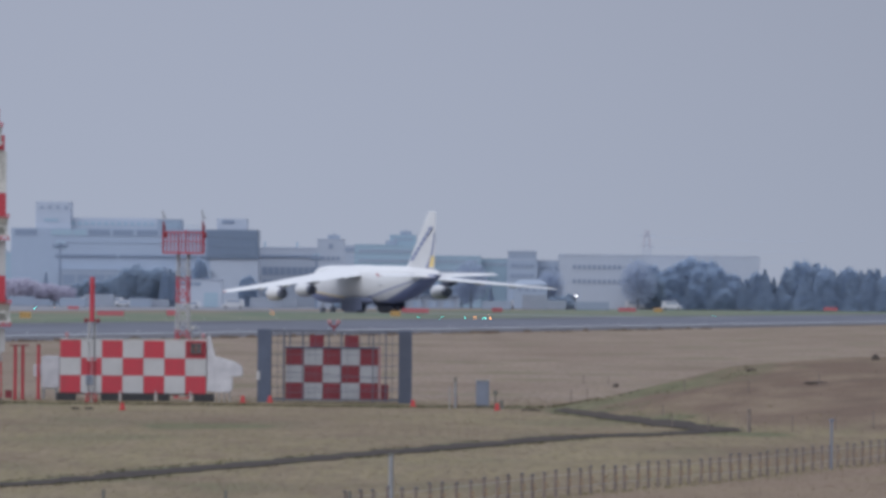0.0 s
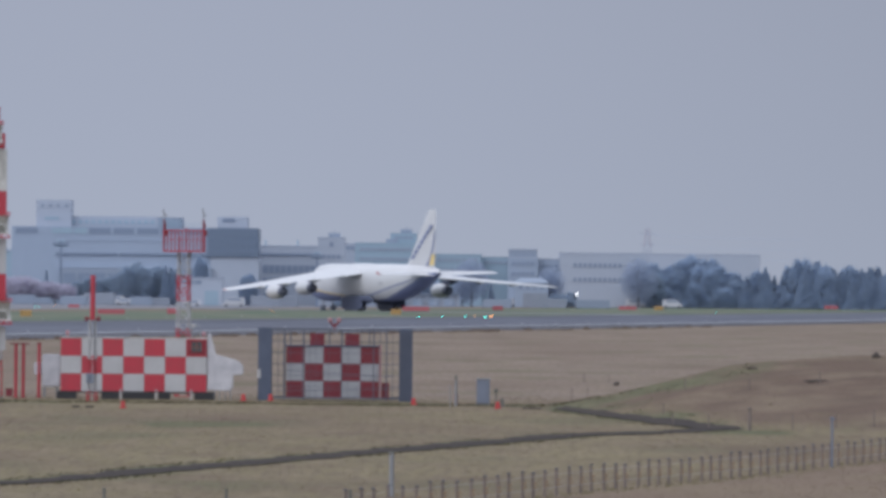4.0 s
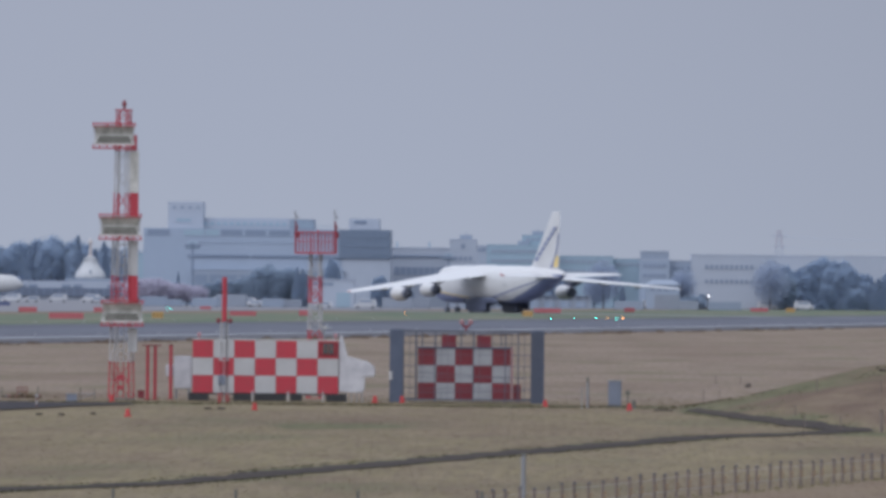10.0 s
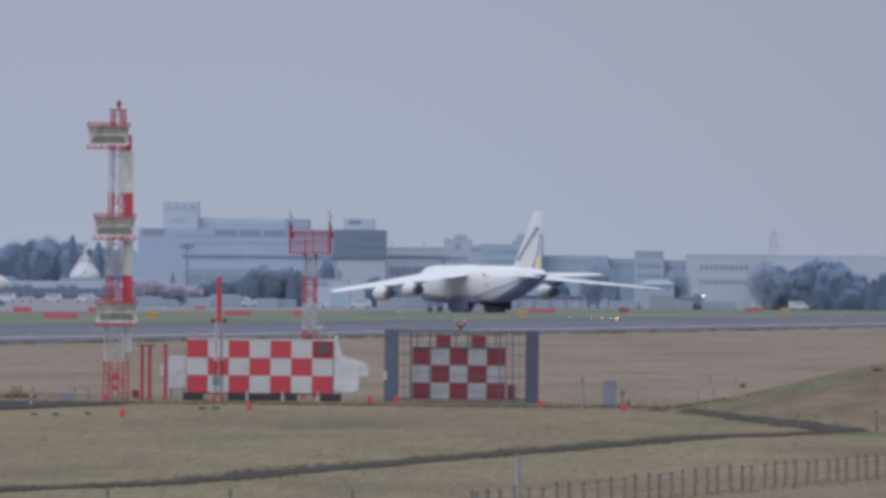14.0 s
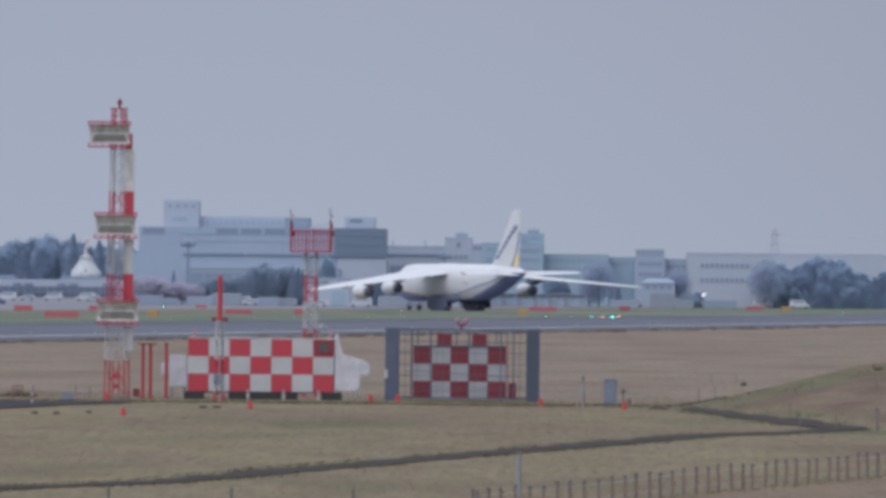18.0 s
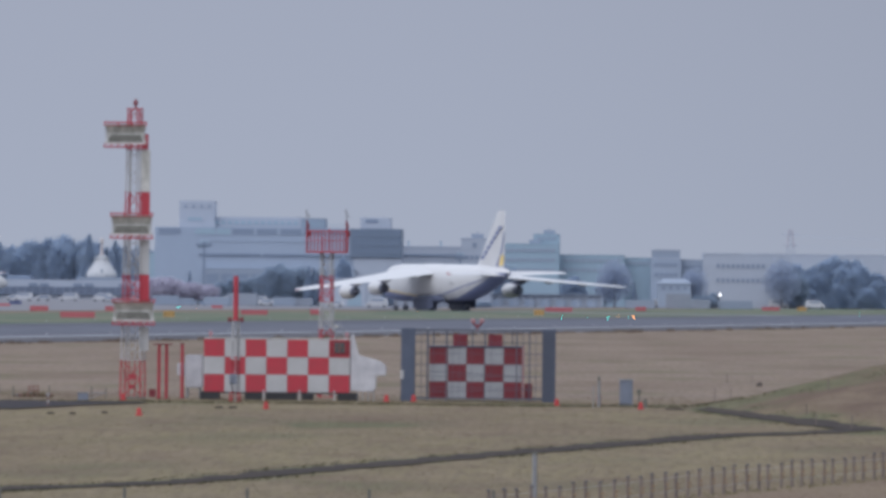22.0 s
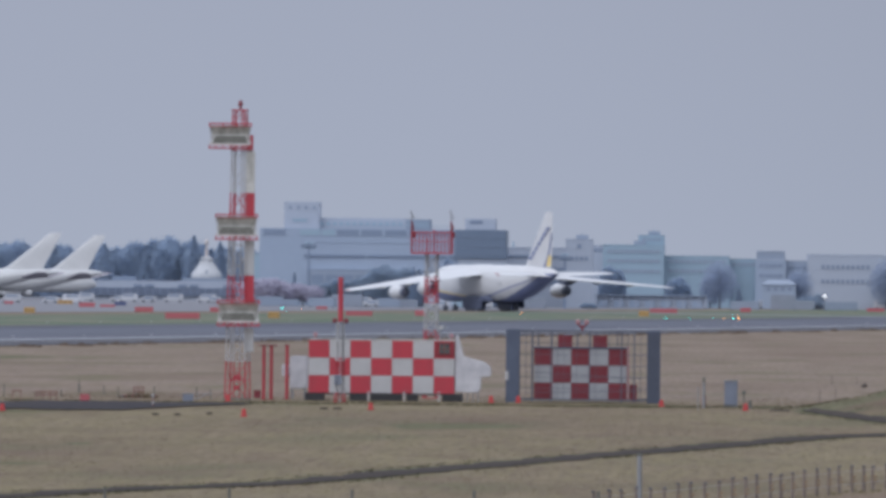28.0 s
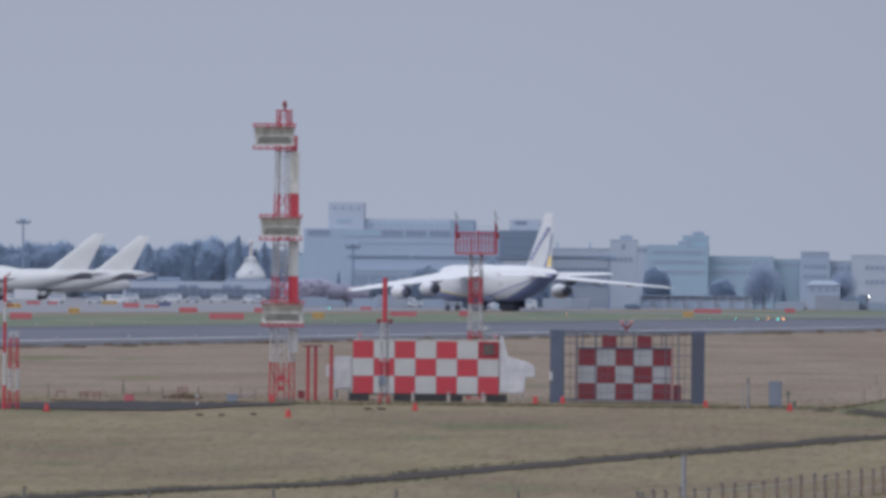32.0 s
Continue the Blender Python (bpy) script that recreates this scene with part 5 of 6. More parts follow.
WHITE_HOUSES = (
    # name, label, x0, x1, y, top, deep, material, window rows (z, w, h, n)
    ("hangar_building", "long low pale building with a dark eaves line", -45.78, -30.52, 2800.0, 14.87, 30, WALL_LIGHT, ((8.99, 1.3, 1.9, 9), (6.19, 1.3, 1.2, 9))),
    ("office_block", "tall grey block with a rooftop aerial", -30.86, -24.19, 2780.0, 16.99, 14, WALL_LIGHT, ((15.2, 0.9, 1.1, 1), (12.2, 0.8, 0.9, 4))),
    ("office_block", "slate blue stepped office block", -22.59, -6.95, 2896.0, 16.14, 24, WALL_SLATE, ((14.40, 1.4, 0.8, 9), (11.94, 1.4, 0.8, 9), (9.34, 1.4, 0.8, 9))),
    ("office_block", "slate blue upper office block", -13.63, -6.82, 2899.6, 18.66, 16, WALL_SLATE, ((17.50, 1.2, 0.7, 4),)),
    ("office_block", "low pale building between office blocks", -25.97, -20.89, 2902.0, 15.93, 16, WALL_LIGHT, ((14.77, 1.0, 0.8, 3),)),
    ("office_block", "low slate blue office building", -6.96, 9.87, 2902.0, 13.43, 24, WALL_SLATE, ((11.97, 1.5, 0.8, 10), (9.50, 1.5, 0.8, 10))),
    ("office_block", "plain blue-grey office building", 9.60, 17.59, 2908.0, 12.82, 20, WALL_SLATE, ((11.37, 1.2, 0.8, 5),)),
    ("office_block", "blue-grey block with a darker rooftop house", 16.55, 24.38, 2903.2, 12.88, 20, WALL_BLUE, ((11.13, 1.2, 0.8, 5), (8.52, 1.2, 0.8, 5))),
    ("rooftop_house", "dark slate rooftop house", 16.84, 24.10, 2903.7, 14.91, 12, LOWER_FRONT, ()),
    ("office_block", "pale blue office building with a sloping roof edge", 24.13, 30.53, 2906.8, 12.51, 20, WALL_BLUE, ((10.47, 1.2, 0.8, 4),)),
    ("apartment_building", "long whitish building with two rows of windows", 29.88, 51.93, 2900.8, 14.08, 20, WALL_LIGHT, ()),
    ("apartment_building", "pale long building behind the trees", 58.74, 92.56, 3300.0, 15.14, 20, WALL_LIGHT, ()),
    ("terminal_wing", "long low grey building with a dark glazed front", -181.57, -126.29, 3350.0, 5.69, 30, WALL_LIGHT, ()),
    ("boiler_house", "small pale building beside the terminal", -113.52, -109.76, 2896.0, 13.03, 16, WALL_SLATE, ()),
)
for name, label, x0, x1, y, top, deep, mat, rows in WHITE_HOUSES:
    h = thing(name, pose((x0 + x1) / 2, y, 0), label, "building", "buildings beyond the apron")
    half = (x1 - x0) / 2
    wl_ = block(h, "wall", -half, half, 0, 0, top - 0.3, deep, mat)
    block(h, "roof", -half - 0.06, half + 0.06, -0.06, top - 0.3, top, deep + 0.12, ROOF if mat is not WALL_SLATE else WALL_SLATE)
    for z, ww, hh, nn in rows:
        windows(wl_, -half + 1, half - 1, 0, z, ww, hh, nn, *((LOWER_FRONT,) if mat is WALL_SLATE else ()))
    if name == "apartment_building" and y < 3000:
        for z in (10.88, 7.18):
            windows(wl_, 33.2 - (x0 + x1) / 2, 46.0 - (x0 + x1) / 2, 0, z, 0.75, 0.95, 10)
    if name == "terminal_wing":
        bm = fresh()
        box(bm, (0, -0.6, 2.4), (2 * half - 2, 1.0, 2.3))
        part("glazing", bm, DARK_GLAZE, h, "dark glazed front")
        for i in range(24):
            bm = fresh()
            box(bm, (-half + 2 + i * (2 * half - 4) / 23, -1.15, 2.4), (0.25, 0.2, 2.4))
            part("mullion", bm, WALL_DARK, h)
        for i, u_x in enumerate((-163.98, -160.63, -150.75, -147.40, -137.35, -134.00)):
            block(h, "louvre", u_x - (x0 + x1) / 2 - 1.3, u_x - (x0 + x1) / 2 + 1.3, -0.4, top - 2.0, top - 1.1, 0.6, WALL_DARK, "dark louvre in the fascia")
        # rooftop house darkened to cancel the bounce off the roof
        block(h, "roof_house", -18, -11, 6, top, top + 1.2, 5, WALL_DARK, "grey rooftop house")
    if name == "hangar_building":
        block(h, "eaves_band", -half, half, -0.35, 12.35, 12.91, 0.6, WALL_DARK, "dark eaves line")
        for x in (-6.0, 2.0):
            bm = fresh()
            bar(bm, (x, 4, top), (x, 4, top + 1.4), 0.25)
            part("roof_stack", bm, WALL_SLATE, h)
    if top > 16 and name == "office_block":
        bm = fresh()
        bar(bm, (half * 0.2, 4, top), (half * 0.2, 4, top + 1.6), 0.12)
        box(bm, (half * 0.2, 4, top + 0.5), (3.0, 2.0, 1.0))
        part("roof_plant", bm, LOWER_FRONT, h)

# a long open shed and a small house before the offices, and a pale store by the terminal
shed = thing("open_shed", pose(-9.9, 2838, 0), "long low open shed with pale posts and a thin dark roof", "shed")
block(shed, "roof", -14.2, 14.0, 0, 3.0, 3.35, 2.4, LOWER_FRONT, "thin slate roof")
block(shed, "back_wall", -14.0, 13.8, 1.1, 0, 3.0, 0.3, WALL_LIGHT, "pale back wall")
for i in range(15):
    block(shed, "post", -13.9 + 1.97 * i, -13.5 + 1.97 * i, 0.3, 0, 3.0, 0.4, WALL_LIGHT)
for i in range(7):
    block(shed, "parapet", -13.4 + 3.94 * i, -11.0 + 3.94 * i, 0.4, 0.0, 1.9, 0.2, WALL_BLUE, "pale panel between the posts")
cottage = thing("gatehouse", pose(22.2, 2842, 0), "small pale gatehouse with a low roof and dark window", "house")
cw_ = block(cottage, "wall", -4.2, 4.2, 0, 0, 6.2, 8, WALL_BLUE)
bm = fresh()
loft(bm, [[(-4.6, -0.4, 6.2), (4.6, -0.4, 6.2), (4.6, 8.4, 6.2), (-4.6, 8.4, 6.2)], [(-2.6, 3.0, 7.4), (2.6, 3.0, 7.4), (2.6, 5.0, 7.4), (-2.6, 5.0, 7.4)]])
# roof colour lowered to offset the sky light it catches
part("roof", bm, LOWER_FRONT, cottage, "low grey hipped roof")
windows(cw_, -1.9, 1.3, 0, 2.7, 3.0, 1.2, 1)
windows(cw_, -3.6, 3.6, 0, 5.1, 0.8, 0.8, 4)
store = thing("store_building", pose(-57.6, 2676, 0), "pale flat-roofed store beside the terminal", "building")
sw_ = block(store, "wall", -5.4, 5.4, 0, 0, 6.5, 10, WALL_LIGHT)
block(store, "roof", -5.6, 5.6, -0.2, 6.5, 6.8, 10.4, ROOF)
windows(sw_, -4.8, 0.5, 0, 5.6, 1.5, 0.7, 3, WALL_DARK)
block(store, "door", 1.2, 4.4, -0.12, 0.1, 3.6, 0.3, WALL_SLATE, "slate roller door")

# white stupa with a gilded spire before the woods
SD = 3420.0
st = thing("stupa", pose(-146.7, SD, 0), "white ribbed domed stupa with a slender spire on an added slate block", "stupa")
BELL = ((6.5, 4.4), (7.0, 4.55), (7.5, 4.5), (8.0, 4.3), (8.6, 3.95), (9.4, 3.35), (10.2, 2.75), (11.1, 2.2), (12.0, 1.75))
# added block: stands in for the grey-blue growth that hides the base
bm = fresh()
box(bm, (0, 0, 3.2), (13.5, 11, 6.6), bevel=0.2)
part("plinth", bm, LOWER_FRONT, st, "added slate block in place of what hides the base")
bm = fresh()
revolve(bm, [(6.4, 4.3), *BELL], (0, 0, 0), 32, "z")
part("dome", bm, STUPA, st, "whitewashed bell-shaped dome", True)
for i in range(12):
    a = radians(15 + 30 * i)
    bm = fresh()
    for (z0, r0), (z1, r1) in zip(BELL, BELL[1:]):
        bar(bm, (r0 * math.cos(a), r0 * math.sin(a), z0), (r1 * math.cos(a), r1 * math.sin(a), z1), 0.16)
    part("rib", bm, STUPA, st, "moulded rib of the dome")
bm = fresh()
box(bm, (0, 0, 12.25), (3.9, 3.9, 0.6), bevel=0.1)
box(bm, (0, 0, 12.85), (2.7, 2.7, 0.6), bevel=0.08)
part("crown", bm, STUPA, st, "square white crown")
bm = fresh()
revolve(bm, [(13.1, 0.9), (13.4, 0.55), (14.2, 0.5), (15.2, 0.42), (16.3, 0.32), (16.7, 0.35), (17.0, 0.62), (17.6, 0.66), (18.1, 0.42), (18.4, 0.2), (18.8, 0.05)], (0, 0, 0), 12, "z")
part("spire", bm, GILT, st, "pale gilded ringed spire", True)
bm = fresh()
box(bm, (0.2, -4.05, 8.4), (0.5, 0.5, 1.2))
part("niche", bm, WALL_DARK, st, "grey niche")


def light_mast(x, y, high, arms, label):
    m = thing("floodlight_mast", pose(x, y, 0), label, "floodlight mast", "floodlight masts")
    bm = fresh()
    bar(bm, (0, 0, 0), (0, 0, high), 0.36, 0.26, n=10)
    part("shaft", bm, WALL_DARK, m, "grey mast shaft")
    bm = fresh()
    bar(bm, (-arms, 0, high - 1.2), (arms, 0, high - 1.2), 0.3)
    bar(bm, (-arms * 0.7, 0, high - 0.2), (arms * 0.7, 0, high - 0.2), 0.25)
    part("lamp_frame", bm, WALL_SLATE, m)
    for i in range(4):
        bm = fresh()
        box(bm, (-arms + 2 * arms * i / 3, -0.3, high - 0.9), (0.8, 0.6, 0.7), bevel=0.1)
        part("floodlight", bm, WALL_DARK, m, "dark floodlight head")


light_mast(-214.54, 3400, 24.00, 1.9, "tall grey floodlight mast above the trees")
light_mast(-91.39, 2700, 15.3, 1.5, "grey floodlight mast before the terminal")
light_mast(-30.11, 2700, 13.00, 1.2, "slim grey light mast by the office block")

# power pylon in the distance
PD = 4300.0
py = thing("power_pylon", pose(77.61, PD, 0), "slender pale lattice power pylon far off", "pylon")
top = 27.38
for sx in (-1, 1):
    bm = fresh()
    bar(bm, (sx * 3.5, 0, 0), (sx * 1.25, 0, top * 0.75), 0.16)
    part("leg", bm, WALL_LIGHT, py)
    bm = fresh()
    bar(bm, (sx * 1.25, 0, top * 0.75), (sx * 0.5, 0, top), 0.16)
    part("leg", bm, PYLON_RED, py, "pale red upper leg")
for i in range(3):
    bm = fresh()
    bar(bm, (-3.2 + 0.5 * i, 0, top - 2 - 4 * i), (3.2 - 0.5 * i, 0, top - 2 - 4 * i), 0.13)
    part("cross_arm", bm, WALL_LIGHT, py)
bm = fresh()
for i in range(8):
    za, zb = top * i / 8, top * (i + 1) / 8
    ra, rb = 3.5 - 3 * i / 8, 3.5 - 3 * (i + 1) / 8
    bar(bm, (-ra, 0, za), (rb, 0, zb), 0.1, n=4)
    bar(bm, (ra, 0, za), (-rb, 0, zb), 0.1, n=4)
part("bracing", bm, WALL_LIGHT, py)
for k in range(3):
    bm = fresh()
    z = top - 2.4 - 4 * k
    run = [(60.0 * i / 8, 0, z - 2.6 * (i / 8) * (1 - i / 16)) for i in range(9)]
    for a, b in zip(run, run[1:]):
        bar(bm, a, b, 0.045, n=3)
    part("power_line", bm, WALL_BLUE, py, "thin sagging power line")


# ---- trees ----
def tree_kind(seed, high, wide, leaf, shape, label, base=0.02, size=0.23, count=19000, depth=(0.84, 1.1), core=0.86, closed_foot=True):
    """A tapered trunk with limbs, and a crown of many small leaf clumps in uneven lobes."""
    rnd = random.Random(seed)
    t = thing("tree", pose(0, 0, -60), label, "tree", "woods round the airfield")
    bm = fresh()
    bar(bm, (0, 0, -0.3), (0.2, 0, high * 0.75), 0.28, 0.08, n=8)
    for i in range(7):
        a, z = rnd.uniform(0, 6.28), high * rnd.uniform(0.25, 0.7)
        r = wide * rnd.uniform(0.3, 0.6)
        bar(bm, (0.1, 0, z), (r * math.cos(a), r * math.sin(a), z + high * 0.12), 0.1, 0.03, n=5)
    part("trunk", bm, BARK, t, "brown trunk and limbs")
    def reach(d):
        """How far the crown reaches from its middle in the direction d: an uneven lumpy hull."""
        lump = 1 + 0.16 * noise.noise(d * 1.9 + Vector((seed, 0, 0))) + 0.11 * noise.noise(d * 4.3 + Vector((0, seed, 0))) + 0.15 * noise.noise(d * 8.0 + Vector((0, 0, seed)))
        if shape == "cone":
            up = (d.z + 1) / 2
            return lump * (1.0 - 0.55 * up ** 1.2 + 0.3 * up ** 6)
        return lump

    tall = high * (1 - base) / 2 * 0.92
    mid = high * base + tall

    def crown_point(d, k):
        r = reach(d) * k
        if shape == "cone":
            z = mid + tall * d.z
            span = wide * (1.04 - (d.z + 1) / 2) * (1 + 0.3 * noise.noise(d * 3.3 + Vector((seed, 4, 0)))) * k
            flat = Vector((d.x, d.y, 0))
            flat = flat.normalized() if flat.length > 1e-4 else Vector((1, 0, 0))
            return Vector((flat.x * span, flat.y * span, z))
        if d.z < 0 and closed_foot:
            flat = Vector((d.x, d.y, 0))
            flat = flat.normalized() if flat.length > 1e-4 else Vector((1, 0, 0))
            return Vector((flat.x * wide * r * (1 + 0.12 * d.z), flat.y * wide * r * (1 + 0.12 * d.z), mid + d.z * tall))
        return Vector((d.x * wide * r, d.y * wide * r, mid + d.z * tall * r))

    vs, fs = [], []
    if core:
        # the dense inside of the crown
        n_a, n_b = 40, 26
        for j in range(n_b + 1):
            for i in range(n_a):
                p, q = 2 * math.pi * i / n_a, math.pi * (j / n_b - 0.5)
                vs.append(crown_point(Vector((math.cos(p) * math.cos(q), math.sin(p) * math.cos(q), math.sin(q))), core * rnd.uniform(0.94, 1.06)))
        fs += [(j * n_a + i, j * n_a + (i + 1) % n_a, (j + 1) * n_a + (i + 1) % n_a, (j + 1) * n_a + i) for j in range(n_b) for i in range(n_a)]
    for k in range(count):
        d = Vector((rnd.gauss(0, 1), rnd.gauss(0, 1), rnd.gauss(0, 1))).normalized()
        c = crown_point(d, rnd.uniform(*depth) if rnd.random() < 0.85 else rnd.uniform(1.0, 1.2))
        e = size * rnd.uniform(0.5, 1.2)
        u = Vector((rnd.gauss(0, 1), rnd.gauss(0, 1), rnd.gauss(0, 0.6))).normalized()
        nrm = (d * 0.15 + Vector((rnd.gauss(0, 1), rnd.gauss(0, 1), rnd.gauss(0, 0.8)))).normalized()
        u = (u - nrm * u.dot(nrm)).normalized()
        v = nrm.cross(u)
        i0 = len(vs)
        vs += [c + u * e, c + v * e * 0.8, c - u * e * 0.9, c - v * e, c + nrm * e * 0.3]
        fs += [(i0, i0 + 1, i0 + 4), (i0 + 1, i0 + 2, i0 + 4), (i0 + 2, i0 + 3, i0 + 4), (i0 + 3, i0, i0 + 4)]
    mesh = bpy.data.meshes.new("crown")
    mesh.from_pydata([tuple(p) for p in vs], [], fs)
    mesh.materials.append(leaf)
    cr = new("crown", mesh)
    cr.parent = t
    return t


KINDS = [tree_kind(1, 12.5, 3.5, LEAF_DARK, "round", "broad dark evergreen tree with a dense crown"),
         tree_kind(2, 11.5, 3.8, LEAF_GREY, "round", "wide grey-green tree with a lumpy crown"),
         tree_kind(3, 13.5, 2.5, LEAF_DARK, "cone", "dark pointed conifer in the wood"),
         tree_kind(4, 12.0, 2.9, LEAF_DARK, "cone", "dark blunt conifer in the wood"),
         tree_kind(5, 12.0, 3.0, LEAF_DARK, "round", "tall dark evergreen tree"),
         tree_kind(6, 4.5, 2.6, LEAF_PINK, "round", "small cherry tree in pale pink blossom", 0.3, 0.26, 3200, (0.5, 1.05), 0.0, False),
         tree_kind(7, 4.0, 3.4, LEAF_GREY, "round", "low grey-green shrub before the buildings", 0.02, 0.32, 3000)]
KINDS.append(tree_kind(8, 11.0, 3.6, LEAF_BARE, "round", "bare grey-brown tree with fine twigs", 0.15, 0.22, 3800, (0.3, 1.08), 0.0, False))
TREE_HIGH = (12.5, 11.5, 13.5, 12.0, 12.0, 4.5, 4.0, 11.0)


def plant(kind, x, y, high, rnd, wide=1.0):
    s = high / TREE_HIGH[kind]
    t = copy_thing(KINDS[kind], pose(x, y, 0, rz=rnd.uniform(0, 360)))
    t.scale = (s * wide, s * wide, s)


rnd = random.Random(11)
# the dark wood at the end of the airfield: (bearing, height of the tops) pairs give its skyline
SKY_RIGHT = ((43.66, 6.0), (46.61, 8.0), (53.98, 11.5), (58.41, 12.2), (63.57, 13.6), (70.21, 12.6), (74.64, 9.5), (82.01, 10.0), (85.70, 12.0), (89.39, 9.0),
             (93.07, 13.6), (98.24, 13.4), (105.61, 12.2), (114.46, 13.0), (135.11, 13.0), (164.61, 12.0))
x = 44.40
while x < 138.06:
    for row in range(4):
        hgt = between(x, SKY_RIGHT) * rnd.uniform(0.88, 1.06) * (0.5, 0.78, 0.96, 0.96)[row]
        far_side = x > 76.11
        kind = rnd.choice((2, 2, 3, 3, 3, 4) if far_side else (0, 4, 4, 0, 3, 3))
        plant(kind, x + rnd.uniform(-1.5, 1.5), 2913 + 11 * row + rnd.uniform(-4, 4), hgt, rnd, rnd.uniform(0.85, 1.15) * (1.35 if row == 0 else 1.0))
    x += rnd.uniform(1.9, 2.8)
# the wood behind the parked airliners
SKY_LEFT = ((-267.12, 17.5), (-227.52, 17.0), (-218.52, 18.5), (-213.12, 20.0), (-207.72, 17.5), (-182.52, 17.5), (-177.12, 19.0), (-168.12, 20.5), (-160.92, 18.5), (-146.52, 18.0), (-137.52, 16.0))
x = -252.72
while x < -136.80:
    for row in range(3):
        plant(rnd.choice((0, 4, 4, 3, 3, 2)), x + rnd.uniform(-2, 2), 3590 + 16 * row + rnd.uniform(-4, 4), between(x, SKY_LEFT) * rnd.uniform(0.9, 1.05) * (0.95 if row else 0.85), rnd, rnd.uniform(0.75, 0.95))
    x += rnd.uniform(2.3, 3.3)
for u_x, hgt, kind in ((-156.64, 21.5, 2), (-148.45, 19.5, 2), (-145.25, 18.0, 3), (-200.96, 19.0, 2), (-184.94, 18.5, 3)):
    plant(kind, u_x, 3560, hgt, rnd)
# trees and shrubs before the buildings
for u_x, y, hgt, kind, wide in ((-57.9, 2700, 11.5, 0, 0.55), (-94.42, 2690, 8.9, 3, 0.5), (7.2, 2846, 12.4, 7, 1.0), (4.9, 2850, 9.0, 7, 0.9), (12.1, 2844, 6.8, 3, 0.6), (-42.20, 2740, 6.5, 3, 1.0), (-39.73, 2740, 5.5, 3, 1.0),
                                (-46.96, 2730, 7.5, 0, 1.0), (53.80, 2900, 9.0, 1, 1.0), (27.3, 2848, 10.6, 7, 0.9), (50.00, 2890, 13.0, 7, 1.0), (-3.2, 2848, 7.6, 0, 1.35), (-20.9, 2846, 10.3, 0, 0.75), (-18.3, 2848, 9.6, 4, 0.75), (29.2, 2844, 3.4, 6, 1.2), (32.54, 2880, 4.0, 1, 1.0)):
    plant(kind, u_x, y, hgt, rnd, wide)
# the dark row along the terminal's lower front, mostly in haze-greyed foliage
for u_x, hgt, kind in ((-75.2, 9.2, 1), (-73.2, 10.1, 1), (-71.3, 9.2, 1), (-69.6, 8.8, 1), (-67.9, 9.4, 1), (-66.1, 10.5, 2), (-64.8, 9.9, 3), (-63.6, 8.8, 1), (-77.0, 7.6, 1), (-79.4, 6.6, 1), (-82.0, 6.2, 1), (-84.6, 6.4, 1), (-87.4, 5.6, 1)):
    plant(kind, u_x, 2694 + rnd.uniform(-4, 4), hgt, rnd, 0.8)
for i in range(8):
    plant(5, -101.6 + i * 1.75 + rnd.uniform(-0.7, 0.7), 2650 + rnd.uniform(-10, 20), rnd.uniform(4.2, 6.6), rnd)
x = -89.98
while x < -20.0:
    plant(6, x, 2700 + rnd.uniform(0, 40), rnd.uniform(1.2, 3.2), rnd, rnd.uniform(0.9, 1.5))
    x += rnd.uniform(9, 17)
for ob in KINDS:
    for o in (*ob.children_recursive, ob):
        bpy.data.objects.remove(o)


# ---- service vehicles on the apron ----
def van(kind):
    """A service vehicle: body, cab glass, wheels."""
    long, high = ((5.2, 2.2), (7.5, 3.1), (4.2, 1.6))[kind]
    v = thing("service_van", pose(0, 0, -60), ("white service van on the apron", "white box truck on the apron", "small white car on the apron")[kind], "vehicle", "vehicles on the apron")
    bm = fresh()
    if kind == 1:
        box(bm, (0.9, 0, 0.5 + high / 2), (long - 2.0, 2.3, high - 0.6), bevel=0.08)
        box(bm, (-long / 2 + 0.95, 0, 1.35), (1.8, 2.2, 1.7), bevel=0.2)
    else:
        prof = [(-long / 2, 0.35), (-long / 2, 1.0), (-long / 2 + 0.8, 1.1), (-long / 2 + 1.4, high), (long / 2 - 0.2, high), (long / 2, 1.0), (long / 2, 0.35)]
        loft(bm, [[(a, -0.95, b) for a, b in prof], [(a, 0.95, b) for a, b in prof]])
        bmesh.ops.bevel(bm, geom=bm.edges[:], offset=0.08, segments=2, affect="EDGES")
    part("body", bm, VAN_WHITE, v, smooth=True)
    bm = fresh()
    top = 1.9 if kind == 1 else high - 0.2
    box(bm, (-long / 2 + 1.3 if kind == 1 else 0.2, 0, top - 0.25), (1.0 if kind == 1 else long * 0.55, 2.24 if kind == 1 else 1.93, 0.5))
    part("side_window", bm, WINDOW, v, "dark side windows")
    for sx in (-long / 2 + 0.9, long / 2 - 0.9):
        for sy in (-0.9, 0.9):
            bm = fresh()
            revolve(bm, [(sy - 0.12, 0.2), (sy - 0.1, 0.36), (sy + 0.1, 0.36), (sy + 0.12, 0.2)], (sx, 0, 0.38), 12)
            part("wheel", bm, FAR_TYRE, v, "black tyre")
    return v


